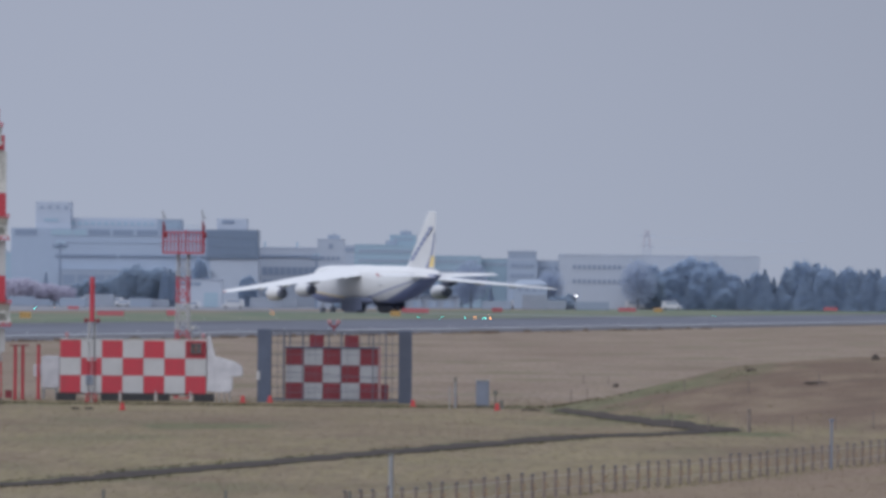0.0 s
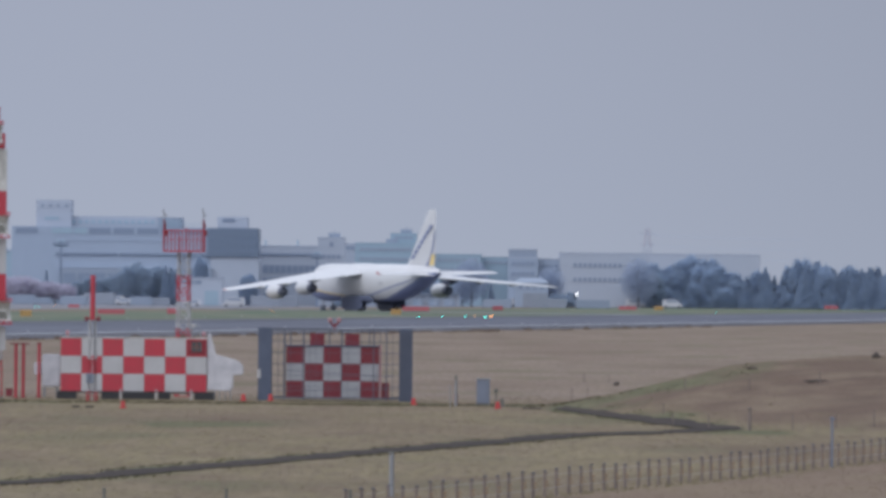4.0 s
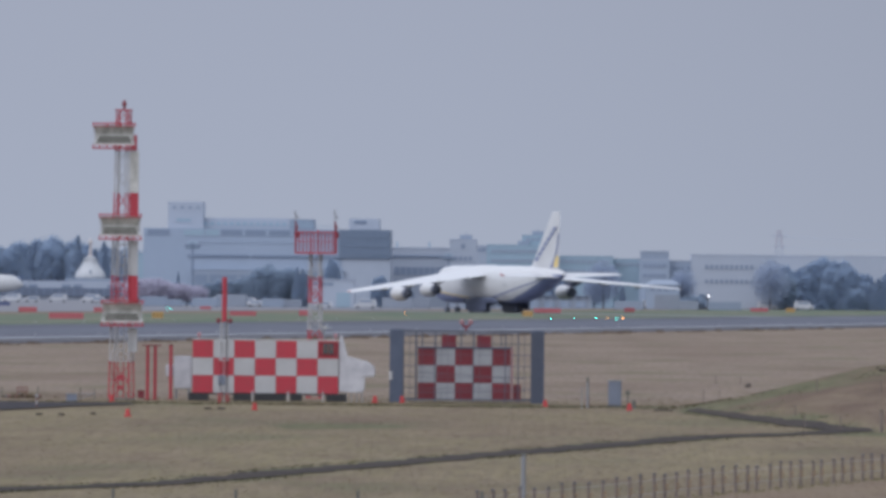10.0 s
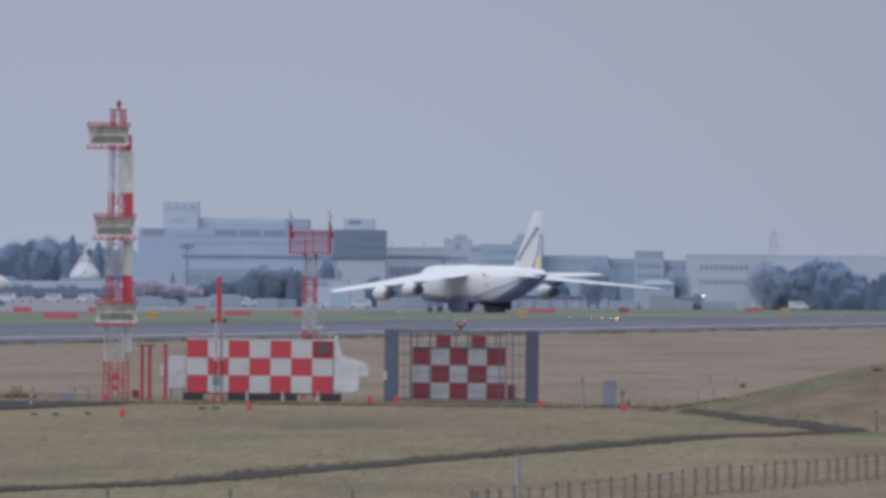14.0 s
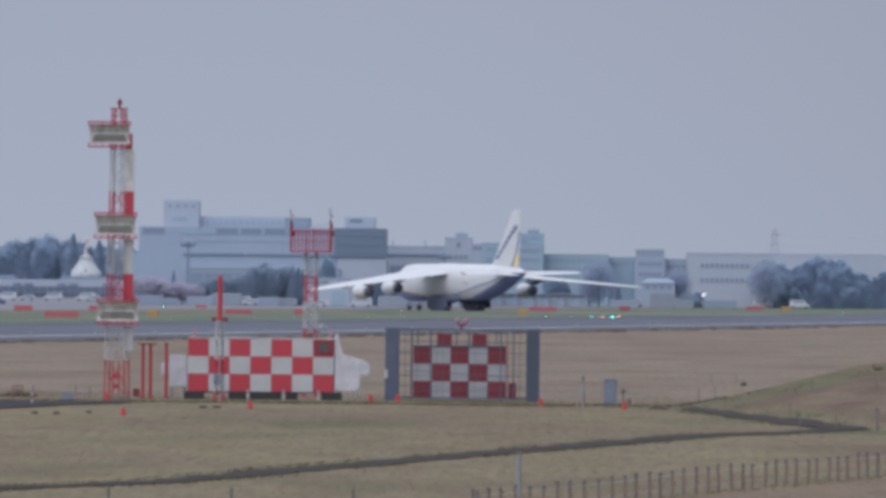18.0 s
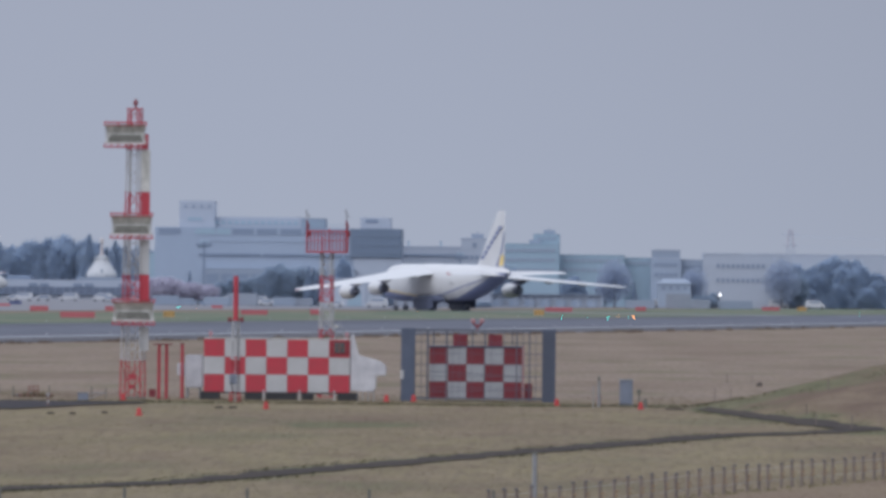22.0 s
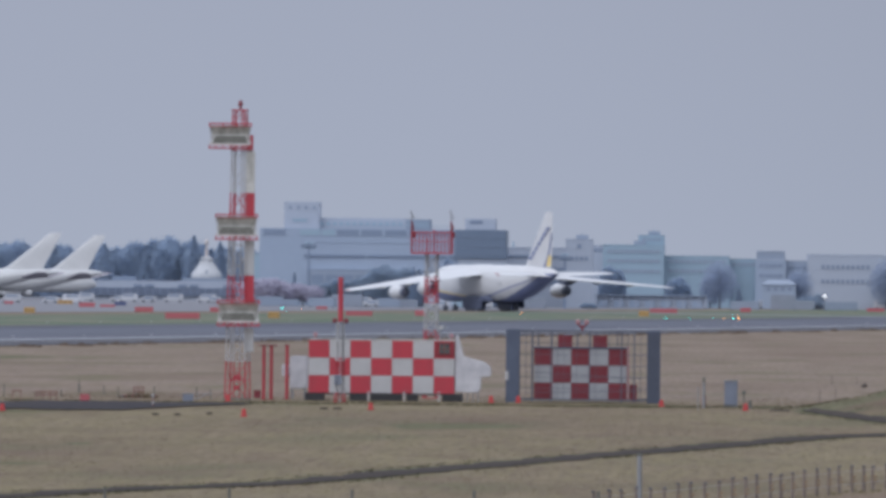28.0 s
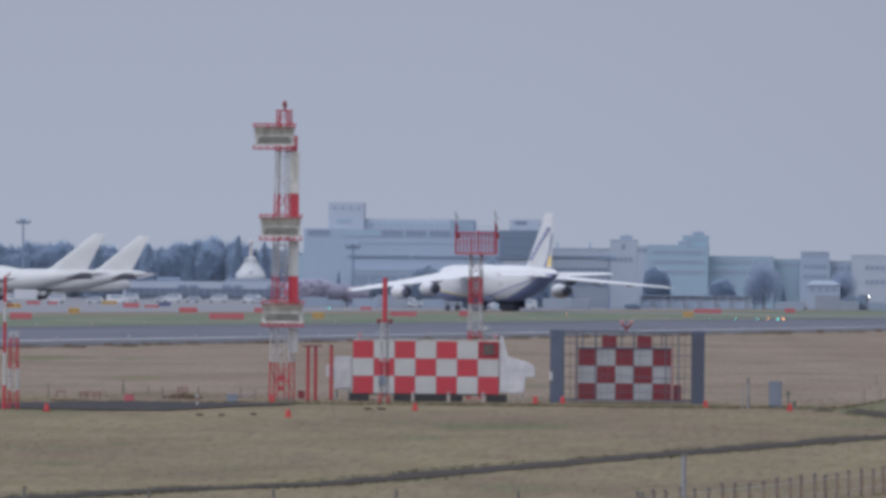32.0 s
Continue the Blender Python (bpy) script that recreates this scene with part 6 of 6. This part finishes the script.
VANS = [van(0), van(1), van(2)]
for i in range(15):
    x = -158.21 + i * 5.76 + rnd.uniform(-2.2, 2.2)
    copy_thing(VANS[(0, 2, 0, 2, 0, 0, 2, 0)[i % 8]], pose(x, 2960 + rnd.uniform(-40, 12), 0.05, rz=rnd.choice((0, 180, 8, -6))))
for u_x, y, k in ((-47.5, 2565, 0), (-57.28, 2580, 2), (-82.2, 2640, 0), (-79.6, 2650, 2), (-77.4, 2655, 0), (-75.0, 2650, 2), (58.67, 2890, 0), (49.36, 2895, 0), (20.80, 2850, 1), (24.99, 2840, 0), (-170.64, 2700, 1), (-163.74, 2720, 0), (-155.36, 2740, 2), (-149.88, 2740, 0)):
    copy_thing(VANS[k], pose(u_x, y, 0.05, rz=rnd.choice((0, 180, 5))))
for ob in VANS:
    for o in (*ob.children_recursive, ob):
        bpy.data.objects.remove(o)


# ---- containers and sheds along the apron edge ----
def container(x, y, w, h, mat, label):
    c = thing("cargo_container", pose(x, y, 0.05, rz=rnd.uniform(-6, 6)), label, "container", "containers on the apron")
    bm = fresh()
    box(bm, (0, 1.2, h / 2 + 0.12), (w, 2.4, h), bevel=0.05)
    part("body", bm, mat, c)
    for i in range(max(3, int(w / 0.9))):
        bm = fresh()
        box(bm, (-w / 2 + w * (i + 0.5) / max(3, int(w / 0.9)), -0.02, h / 2 + 0.12), (0.12, 0.06, h * 0.9))
        part("rib", bm, mat, c)
    for sx in (-w / 2 + 0.2, w / 2 - 0.2):
        bm = fresh()
        box(bm, (sx, 1.2, 0.07), (0.2, 2.3, 0.14))
        part("skid", bm, BLACK, c)


for u_x, y, w, h, mat, label in ((-96.72, 2600, 6.0, 2.2, LOWER_FRONT, "slate grey cargo container on the apron"), (-92.52, 2610, 4.0, 1.6, LOWER_FRONT, "slate grey cargo container on the apron"), (-84.69, 2590, 6.0, 2.0, LOWER_FRONT, "dark blue-grey cargo container on the apron"),
                                 (-79.65, 2620, 7.0, 2.8, CONTAINER, "long blue-grey container on the apron"), (-69.42, 2600, 5.0, 2.0, LOWER_FRONT, "dull blue-grey cargo container on the apron"), (-64.99, 2605, 4.0, 1.8, CONTAINER, "slate grey cargo container on the apron"),
                                 (-41.45, 2640, 7.0, 2.4, CONTAINER, "slate grey cargo container on the apron"), (-36.97, 2650, 6.0, 2.4, CONTAINER, "slate grey cargo container on the apron"), (12.96, 2700, 7.0, 2.0, LOWER_FRONT, "long blue-grey container on the apron"),
                                 (22.30, 2720, 6.0, 3.6, CONTAINER, "pale grey cargo container on the apron"), (27.54, 2740, 5.0, 2.2, CONTAINER, "slate grey cargo container on the apron"), (36.44, 2740, 8.0, 2.0, LOWER_FRONT, "long blue-grey container on the apron")):
    container(u_x, y, w, h, mat, label)
container(-83.6, 2610, 2.2, 1.2, SIGN_YELLOW, "small yellow equipment box on the apron")


# ---- taxiway signs and lights ----
def sign(x, y, w, h, mat, label, bars=0):
    s = thing("taxiway_sign", pose(x, y, 0.05), label, "airfield sign", "taxiway signs")
    bm = fresh()
    box(bm, (0, 0, 0.35 + h / 2), (w, 0.35, h), bevel=0.04)
    panel = part("panel", bm, mat, s)
    for i in range(bars):
        bm = fresh()
        box(bm, (-w / 2 + w * (i + 0.5) / bars, -0.19, 0.35 + h / 2), (w / bars * 0.4, 0.02, h * 0.55))
        part("writing_bar", bm, SIGN_TEXT if mat is SIGN_YELLOW else DULL_WHITE, panel, "unreadable sign writing")
    for k in range(max(2, round(w / 2))):
        bm = fresh()
        bar(bm, (-w / 2 + 0.3 + (w - 0.6) * k / max(1, max(2, round(w / 2)) - 1), 0, 0), (-w / 2 + 0.3 + (w - 0.6) * k / max(1, max(2, round(w / 2)) - 1), 0, 0.4), 0.06)
        part("leg", bm, STEEL, s)


for (x, y), w, h in (((-54.47, 1856.5), 4.4, 0.75), ((-45.08, 1887.0), 1.9, 0.9), ((-5.37, 2244.5), 5.4, 0.8), ((11.41, 2349.6), 2.2, 0.9), ((41.00, 2507.0), 3.9, 0.8),
                     ((-73.30, 1629.5), 5.0, 0.85), ((-94.74, 1957.7), 3.2, 0.85), ((-120.41, 2252.8), 3.2, 0.9), ((-83.98, 1997.4), 2.0, 0.8), ((-98.36, 1555.5), 3.0, 0.9), ((-152.40, 2452.1), 3.0, 0.7), ((-149.13, 2469.1), 2.0, 0.6), ((-37.35, 3049.0), 1.8, 0.8), ((97.20, 2829.5), 3.5, 0.8), ((-73.54, 2252.6), 2.2, 0.6), ((-117.11, 2267.5), 3.0, 0.5)):
    sign(x, y, w, h, SIGN_RED, "low red taxiway sign panel in the grass")
for (x, y), w, h in (((-8.17, 1973.7), 1.8, 0.9), ((47.43, 2482.5), 2.0, 0.9), ((-62.27, 1688.1), 1.7, 0.95), ((-136.34, 2132.1), 3.0, 0.9), ((-139.54, 2518.8), 3.4, 0.8), ((-92.32, 2840.6), 3.0, 1.1), ((-107.67, 1839.2), 1.8, 0.9)):
    sign(x, y, w, h, SIGN_YELLOW, "low yellow taxiway sign with dark writing", 3)
sign(-121.93, 2414.5, 2.6, 0.8, BLUE_VINYL, "low dark blue panel on the apron edge")


def runway_light(x, y, mat, label, r=0.13):
    s = thing("runway_light", pose(x, y, 0.05), label, "airfield light", "airfield lights")
    bm = fresh()
    bar(bm, (0, 0, 0), (0, 0, 0.28), 0.07, n=8)
    part("stem", bm, STEEL, s)
    bm = fresh()
    revolve(bm, [(0.26, r * 0.5), (0.3, r), (0.3 + r, r), (0.32 + r * 1.6, r * 0.3)], (0, 0, 0), 10, "z")
    part("lens", bm, mat, s, "glowing lens", True)


for (x, y), mat, r in (((-4.18, 1953.9), GREEN_GLOW, 0.036), ((0.02, 1967.1), GREEN_GLOW, 0.04), ((3.88, 1979.2), GREEN_GLOW, 0.05), ((7.48, 1990.6), GREEN_GLOW, 0.062), ((5.78, 1985.2), AMBER_GLOW, 0.062), ((8.49, 1993.8), AMBER_GLOW, 0.09),
                       ((-83.50, 2310.1), GREEN_GLOW, 0.072), ((-82.90, 2312.7), GREEN_GLOW, 0.061), ((-80.08, 2324.8), AMBER_GLOW, 0.029), ((-32.09, 2147.7), AMBER_GLOW, 0.043), ((-32.50, 2146.2), AMBER_GLOW, 0.025), ((55.35, 2291.5), GREEN_GLOW, 0.036)):
    r *= 0.5 if x < -60 else 0.72
    if y < 2000:
        x, y = 0.962 * x, 0.962 * y
    runway_light(x, y, mat, "small green airfield light beside the runway" if mat is GREEN_GLOW else "small amber airfield light beside the runway", r)
def edge_light(p, along):
    """A low runway edge light: stem, frosted dome and base plate."""
    x, y = beside_runway(p, along)
    s = thing("runway_edge_light", pose(x, y, 0.1), "small white runway edge light on a short stem", "airfield light", "runway edge lights")
    bm = fresh()
    bar(bm, (0, 0, 0.02), (0, 0, 0.21), 0.03, n=6)
    box(bm, (0, 0, 0.01), (0.22, 0.22, 0.03))
    part("stem", bm, STEEL, s)
    bm = fresh()
    revolve(bm, [(0.2, 0.04), (0.22, 0.07), (0.28, 0.065), (0.33, 0.03)], (0, 0, 0), 8, "z")
    part("dome", bm, LINE_PAINT, s, "frosted white dome", True)


for k in range(26):
    edge_light(-226.6, 961 + 34 * k)
for k in range(16):
    edge_light(-299.0, 1390 + 34 * k)
s = thing("apron_lamp", pose(33.89, 2860, 0), "low apron lamp post shining white", "lamp")
bm = fresh()
bar(bm, (0, 0, 0), (0, 0, 3.32), 0.1)
part("post", bm, STEEL, s)
bm = fresh()
revolve(bm, [(-0.2, 0.06), (-0.15, 0.15), (0.15, 0.15), (0.2, 0.06)], (0, -0.2, 3.47), 12)
part("lamp_head", bm, WHITE_GLOW, s, "shining white lamp head", True)

# ---- fences and posts in the foreground ----
FENCE = ((-2.6, 283.5), (-0.42, 295.5), (0.39, 300.5), (1.57, 307.5), (2.96, 317.5), (4.5, 326.5), (5.6, 333.0), (7.61, 344.0), (9.7, 355.0), (12.6, 374.0), (15.4, 391.3), (22.0, 436.0))
fence = thing("stake_fence", pose(0, 0, 0), "low fence of weathered wooden stakes and thin wires", "fence")
rnd = random.Random(5)
tops = []
for k in range(68):
    x = -2.42 + 0.357 * k + rnd.uniform(-0.035, 0.035)
    y = between(x, FENCE)
    hi = rnd.uniform(0.69, 0.78)
    z = ground_z(x, y)
    bm = fresh()
    bar(bm, (x, y, z - 0.1), (x + rnd.uniform(-0.035, 0.035), y, z + hi), 0.05, 0.045, n=7)
    stake_ = part("post", bm, WOOD, fence)
    bm = fresh()
    box(bm, (x, y, z + hi + 0.015), (0.11, 0.11, 0.04), bevel=0.012)
    part("cap", bm, CAGE_BAR, stake_, "dark cap")
    for up in (0.42, 0.58):
        bm = fresh()
        bar(bm, (x, y - 0.03, z + hi * up), (x + 0.10, y - 0.07, z + hi * up + 0.03), 0.028, 0.022, n=6)
        part("insulator", bm, INSULATOR, stake_, "tan wire insulator")
    tops.append((x, y, z))
for k in (0.25, 0.62):
    bm = fresh()
    for a, b in zip(tops, tops[1:]):
        bar(bm, (a[0], a[1], a[2] + k), (b[0], b[1], b[2] + k), 0.005, n=3)
    part("wire", bm, STEEL, fence, "thin steel wire")

for at, hi, r, mat in (((-1.37, 311.8), 1.3, 0.07, STEEL), ((12.94, 374.5), 1.62, 0.042, CABINET)):
    stake(at, hi, r, mat, "grey steel post by the stake fence", "fence_post", "post", "steel posts", top=(0.16, 0.12, 0.1))
for u_x in (-16.45, -13.55, -10.66, -7.81, -4.98, -2.10):
    stake((u_x, 262.0), 1.19, 0.04, SLOT, "thin dark fence post near the viewing hill", "fence_post", "post", "thin dark posts")
for at, hi in (((9.9, 484.0), 0.55), ((11.2, 474.0), 0.62), ((14.6, 470.0), 0.64), ((16.4, 470.0), 0.55), ((17.9, 468.0), 0.72), ((9.91, 505.0), 0.5), ((14.0, 515.0), 0.55), ((17.20, 515.0), 0.5), ((8.66, 690.0), 0.6), ((10.2, 691.0), 0.5), ((6.6, 574.6), 0.75), ((7.8, 604.8), 0.5), ((11.4, 530.0), 0.55)):
    stake(at, hi, 0.028, WOOD, "short weathered stake in the grass", "stake", "stake", "short stakes")

stake((12.7, 466.0), 0.85, 0.075, WOOD, "thick weathered brown stake at the foot of the bank", "stake", "stake", "short stakes", top=(0.16, 0.14, 0.22))

# small red and white mast at the edge of the view, beyond the track
LM = (-33.38, 516.3)
lm = thing("localizer_mast", pose(*LM, 0), "slim red and white banded pole with a crossarm", "aerial pole")
for z0, z1, mat in ((0.0, 1.1, RED), (1.1, 2.6, WHITE), (2.6, 4.0, RED), (4.0, 4.9, WHITE), (4.9, 6.1, RED)):
    bm = fresh()
    bar(bm, (0, 0, z0), (0, 0, z1), 0.075, n=10)
    part("shaft", bm, mat, lm, "red band" if mat is RED else "white band")
bm = fresh()
bar(bm, (-0.1, 0, 4.75), (0.35, 0, 4.8), 0.05)
bar(bm, (-0.05, 0, 6.0), (0.25, 0, 6.25), 0.035)
part("crossarm", bm, DULL_RED, lm, "dark red crossarm")
lm2 = thing("lattice_pole", pose(LM[0] + 0.42, LM[1], 0), "short red and white lattice pole", "aerial pole")
lattice(lm2, ((0.0, 0.9, RED), (0.9, 1.9, WHITE), (1.9, 3.3, RED), (3.3, 3.6, WHITE)), lambda z: 0.2 - 0.01 * z, leg=0.028, brace=0.014, pitch=0.45)

# low red barrier, rubble heap and posts beside the track
BR = (-32.05, 552.8)
barrier = thing("works_barrier", pose(*BR, 0), "low faded red works barrier beside the track", "barrier")
for a, b, z in ((0.0, 1.1, 0.46), (0.05, 1.05, 0.3), (-1.15, -0.65, 0.5)):
    bm = fresh()
    box(bm, ((a + b) / 2, 0, z), (b - a, 0.05, 0.07), bevel=0.01)
    part("board", bm, FADED_RED, barrier, "faded red board")
for x in (0.06, 0.4, 0.74, 1.04, -1.1, -0.7):
    bm = fresh()
    box(bm, (x, 0.05, 0.24), (0.045, 0.1, 0.48))
    part("leg", bm, FADED_RED, barrier)
stool = thing("works_trestle", pose(-28.11, 570.4, 0), "small rust-red trestle at the earth heap", "trestle")
for z in (0.55, 0.36):
    bm = fresh()
    box(bm, (0.27, 0, z), (0.56, 0.06, 0.07))
    part("board", bm, FADED_RED, stool)
for x in (0.03, 0.27, 0.51):
    bm = fresh()
    box(bm, (x, 0.03, 0.28), (0.05, 0.08, 0.56))
    part("leg", bm, FADED_RED, stool)
crate = thing("red_crate", pose(-29.74, 555.0, 0), "small bright red crate beside the track", "crate")
bm = fresh()
box(bm, (0, 0.2, 0.17), (0.46, 0.4, 0.3), bevel=0.03)
part("body", bm, SIGN_RED, crate)
bm = fresh()
box(bm, (0, 0.2, 0.33), (0.5, 0.44, 0.04), bevel=0.01)
part("lid", bm, SIGN_RED, crate)
survey = thing("marker_rod", pose(-32.24, 596.1, 0), "tall slim dark marker rod beside the track", "marker rod")
bm = fresh()
bar(bm, (0, 0, 0), (0, 0, 0.8), 0.04, 0.015, n=8)
bar(bm, (0, 0, 0), (0, 0, 0.45), 0.06, 0.05, n=8)
part("shaft", bm, SLOT, survey)
rod = thing("banded_stake", pose(-25.23, 530.8, 0), "short red and white banded stake on the track", "stake")
for k in range(4):
    bm = fresh()
    bar(bm, (0, 0, 0.15 * k), (0, 0, 0.15 * (k + 1)), 0.035, n=8)
    part("band", bm, FADED_RED if k % 2 == 0 else WHITE, rod, "faded red band" if k % 2 == 0 else "white band")
meter = thing("ground_box", pose(-24.75, 557.0, 0), "low pale grey box with a lid by the track", "equipment box")
bm = fresh()
box(bm, (0, 0.2, 0.19), (0.52, 0.4, 0.34), bevel=0.02)
part("body", bm, CABINET, meter)
bm = fresh()
box(bm, (0, 0.2, 0.38), (0.58, 0.46, 0.04), bevel=0.01)
part("lid", bm, STEEL, meter)
bm = fresh()
bar(bm, (0.3, 0.3, 0.1), (1.1, 0.5, 0.42), 0.02)
bar(bm, (0.35, 0.3, 0.36), (0.9, 0.4, 0.4), 0.018)
part("pipe", bm, STEEL, meter, "thin grey pipe")
rnd = random.Random(8)
heap = thing("rubble_heap", pose(-27.86, 570.6, 0), "flat heap of brown earth and reddish rubble", "rubble heap")
for i in range(64):
    bm = fresh()
    s = rnd.uniform(0.05, 0.13)
    x = rnd.uniform(-0.95, 1.05)
    bmesh.ops.create_icosphere(bm, subdivisions=1, radius=s, matrix=Matrix.Translation((x, rnd.uniform(-0.6, 0.6), max(0.03, 0.20 - abs(x) * 0.12) * rnd.random() + 0.03)))
    for v in bm.verts:
        v.co += Vector((rnd.uniform(-1, 1), rnd.uniform(-1, 1), rnd.uniform(-1, 0.4))) * s * 0.3
    part("lump", bm, (BANK_TURF, WEEDS, FADED_RED, STONE_GREY, BANK_TURF)[i % 5], heap)
for at, hi in (((-34.61, 569.8), 0.65), ((-31.72, 569.8), 0.4), ((-30.69, 591.5), 0.45), ((-28.84, 569.7), 0.55), ((-27.36, 576.8), 0.55), ((-24.93, 570.9), 0.6), ((-24.01, 566.2), 0.55)):
    stake(at, hi, 0.03, SLOT, "thin dark stake beside the track", "stake", "stake", "stakes beside the track")
for at, s in (((14.74, 538.0), (0.5, 0.4, 0.16)), ((17.11, 516.0), (1.1, 0.4, 0.16)), ((20.81, 542.0), (0.4, 0.3, 0.4)), ((10.33, 670.2), (0.35, 0.4, 0.35)), ((4.30, 541.8), (0.9, 0.5, 0.12))):
    bm = fresh()
    bmesh.ops.create_icosphere(bm, subdivisions=2, radius=0.5, matrix=Matrix.Diagonal((*s, 1)))
    for v in bm.verts:
        v.co += v.co * 0.5 * noise.noise(v.co * 4 + Vector(at + (0,)))
    alone("stone", bm, MUD, "dark stone lying in the grass", "stone", "stones in the grass", at=pose(at[0], at[1], ground_z(*at) + s[2] * 0.2))


# ---- grass ----
def tufts(count, xs, ys, seed, lo, hi, where=None, blades=3):
    """Loose tufts of narrow blades scattered over the ground."""
    r = random.Random(seed)
    vs, fs = [], []
    made = 0
    while made < count:
        y = ys[0] + (ys[1] - ys[0]) * r.random()
        x = (xs[0] + (xs[1] - xs[0]) * r.random()) * y
        if where and not where(x, y, r):
            made += 0.2
            continue
        made += 1
        z = ground_z(x, y) - 0.01
        for b in range(blades):
            a, h = r.uniform(0, 6.28), r.uniform(lo, hi)
            wd, lean = r.uniform(0.02, 0.05), r.uniform(-0.06, 0.06)
            ox, oy = r.uniform(-0.08, 0.08), r.uniform(-0.08, 0.08)
            i0 = len(vs)
            cx, sy = math.cos(a) * wd, math.sin(a) * wd * 0.4
            vs += [(x + ox - cx, y + oy - sy, z), (x + ox + cx, y + oy + sy, z), (x + ox + lean, y + oy + r.uniform(-0.05, 0.05), z + h)]
            fs.append((i0, i0 + 1, i0 + 2))
    return vs, fs


def clear_of_ditch(x, y, r):
    return min(across(x, y, DITCH), across(x, y, BRANCH)) > 1.1 and not (x > 5.5 and 0 < y - between(x, FOOT) - 8 * noise.noise((x * 0.3, y * 0.05, 2.0)))


def on_the_verge(x, y, r):
    d = min(across(x, y, DITCH), across(x, y, BRANCH))
    if 0.4 < d < 1.9:
        return noise.noise((x * 0.6, y * 0.16, 5.0)) > (-0.2 if x < -9 else 0.05)
    if 5.5 < x < 15 and y > 533:
        return noise.noise((x * 0.3, y * 0.08, 7.0)) > 0.1
    return False


for name, mat, label, data in (("grass", BLADES, "short dry straw-coloured grass", tufts(52000, (-0.070, 0.044), (296, 600), 21, 0.008, 0.03, clear_of_ditch)),
                               ("grass", GREEN_TUFT, "greener grass along the ditch and bank", tufts(12000, (-0.070, 0.044), (296, 575), 22, 0.015, 0.06, on_the_verge)),
                               ("grass", BLADES, "sparse dry tufts over the bank", tufts(2600, (0.012, 0.044), (450, 552), 24, 0.01, 0.035, lambda x, y, r: x > 5.5 and y > between(x, FOOT))),
                               ("grass", GREEN_TUFT, "dark uncut grass along the brow of the near turf", tufts(3400, (-0.070, 0.014), (549, 559), 25, 0.02, 0.07, lambda x, y, r: noise.noise((x * 0.4, y * 0.3, 3.0)) > -0.15)),
                               ("grass", BLADES, "taller dry tufts at the field's edge", tufts(2500, (-0.070, 0.044), (552, 600), 23, 0.02, 0.06))):
    mesh = bpy.data.meshes.new(name)
    mesh.from_pydata(data[0], [], data[1])
    mesh.materials.append(mat)
    tagged(new(name, mesh), label, "grass", kind="stuff")


# greener growth at the foot of the stakes
r = random.Random(41)
vs, fs = [], []
for x0, y0, z0 in tops:
    for b in range(20):
        x, y, h, d = x0 + r.gauss(0, 0.45), y0 + r.gauss(0, 0.9), r.uniform(0.02, 0.07), r.uniform(0.02, 0.05)
        z, i0 = ground_z(x, y) - 0.01, len(vs)
        vs += [(x - d, y, z), (x + d, y + r.uniform(-0.02, 0.02), z), (x + r.uniform(-0.06, 0.06), y, z + h)]
        fs.append((i0, i0 + 1, i0 + 2))
mesh = bpy.data.meshes.new("grass")
mesh.from_pydata(vs, [], fs)
mesh.materials.append(LUSH)
tagged(new("grass", mesh), "greener uncut grass under the stake fence", "grass", kind="stuff")

# low brown growth along the near runway edge
r = random.Random(31)
vs, fs = [], []
for i in range(120):
    along = 860 + 760 * r.random() ** 1.3
    cx, cy = beside_runway(-206.5 + r.gauss(0, 1.2), along)
    wide_, tall_ = r.uniform(0.25, 1.1), r.uniform(0.1, 0.42)
    for b in range(50):
        x, y, h = cx + r.gauss(0, wide_ * 0.5), cy + r.gauss(0, 1.5), tall_ * r.uniform(0.3, 1.0)
        i0 = len(vs)
        d = r.uniform(0.03, 0.08)
        vs += [(x - d, y, 0), (x + d, y + r.uniform(-0.05, 0.05), 0), (x + r.uniform(-0.1, 0.1), y, h)]
        fs.append((i0, i0 + 1, i0 + 2))
mesh = bpy.data.meshes.new("weeds")
mesh.from_pydata(vs, [], fs)
mesh.materials.append(WEEDS)
tagged(new("weeds", mesh), "low brown weeds along the runway edge", "weeds", kind="stuff")


# ---- what moves ----
def motions():
    # the freighter rolls off slowly: seconds and metres along its taxiway
    way = radians(26)
    rolled = ((0, 0.0), (3, 0.0), (5, 0.45), (7, 1.4), (8, 2.06), (10, 3.72), (12, 6.2), (14, 9.71), (16, 14.36), (18, 20.16), (20, 27.03), (22, 34.83), (24, 43.4), (26, 52.63), (28, 62.46), (30, 72.89), (32, 84.05))
    walk(cargo, [(t, pose(-13.95 - s * math.sin(way), 2326 + s * math.cos(way), 0.08, 0, -0.9, HEAD)) for t, s in rolled])
    # the airliner behind the parked ones is pushed back along the apron
    pushed = ((0, -157.74), (7, -160.38), (13, -163.02), (17, -165.83), (23, -170.12), (28, -174.07), (32, -177.05))
    walk(roller, [(t, pose(x - 28.1, ROLLER_D, 0.05, 0, 0, -82)) for t, x in pushed])


motions()
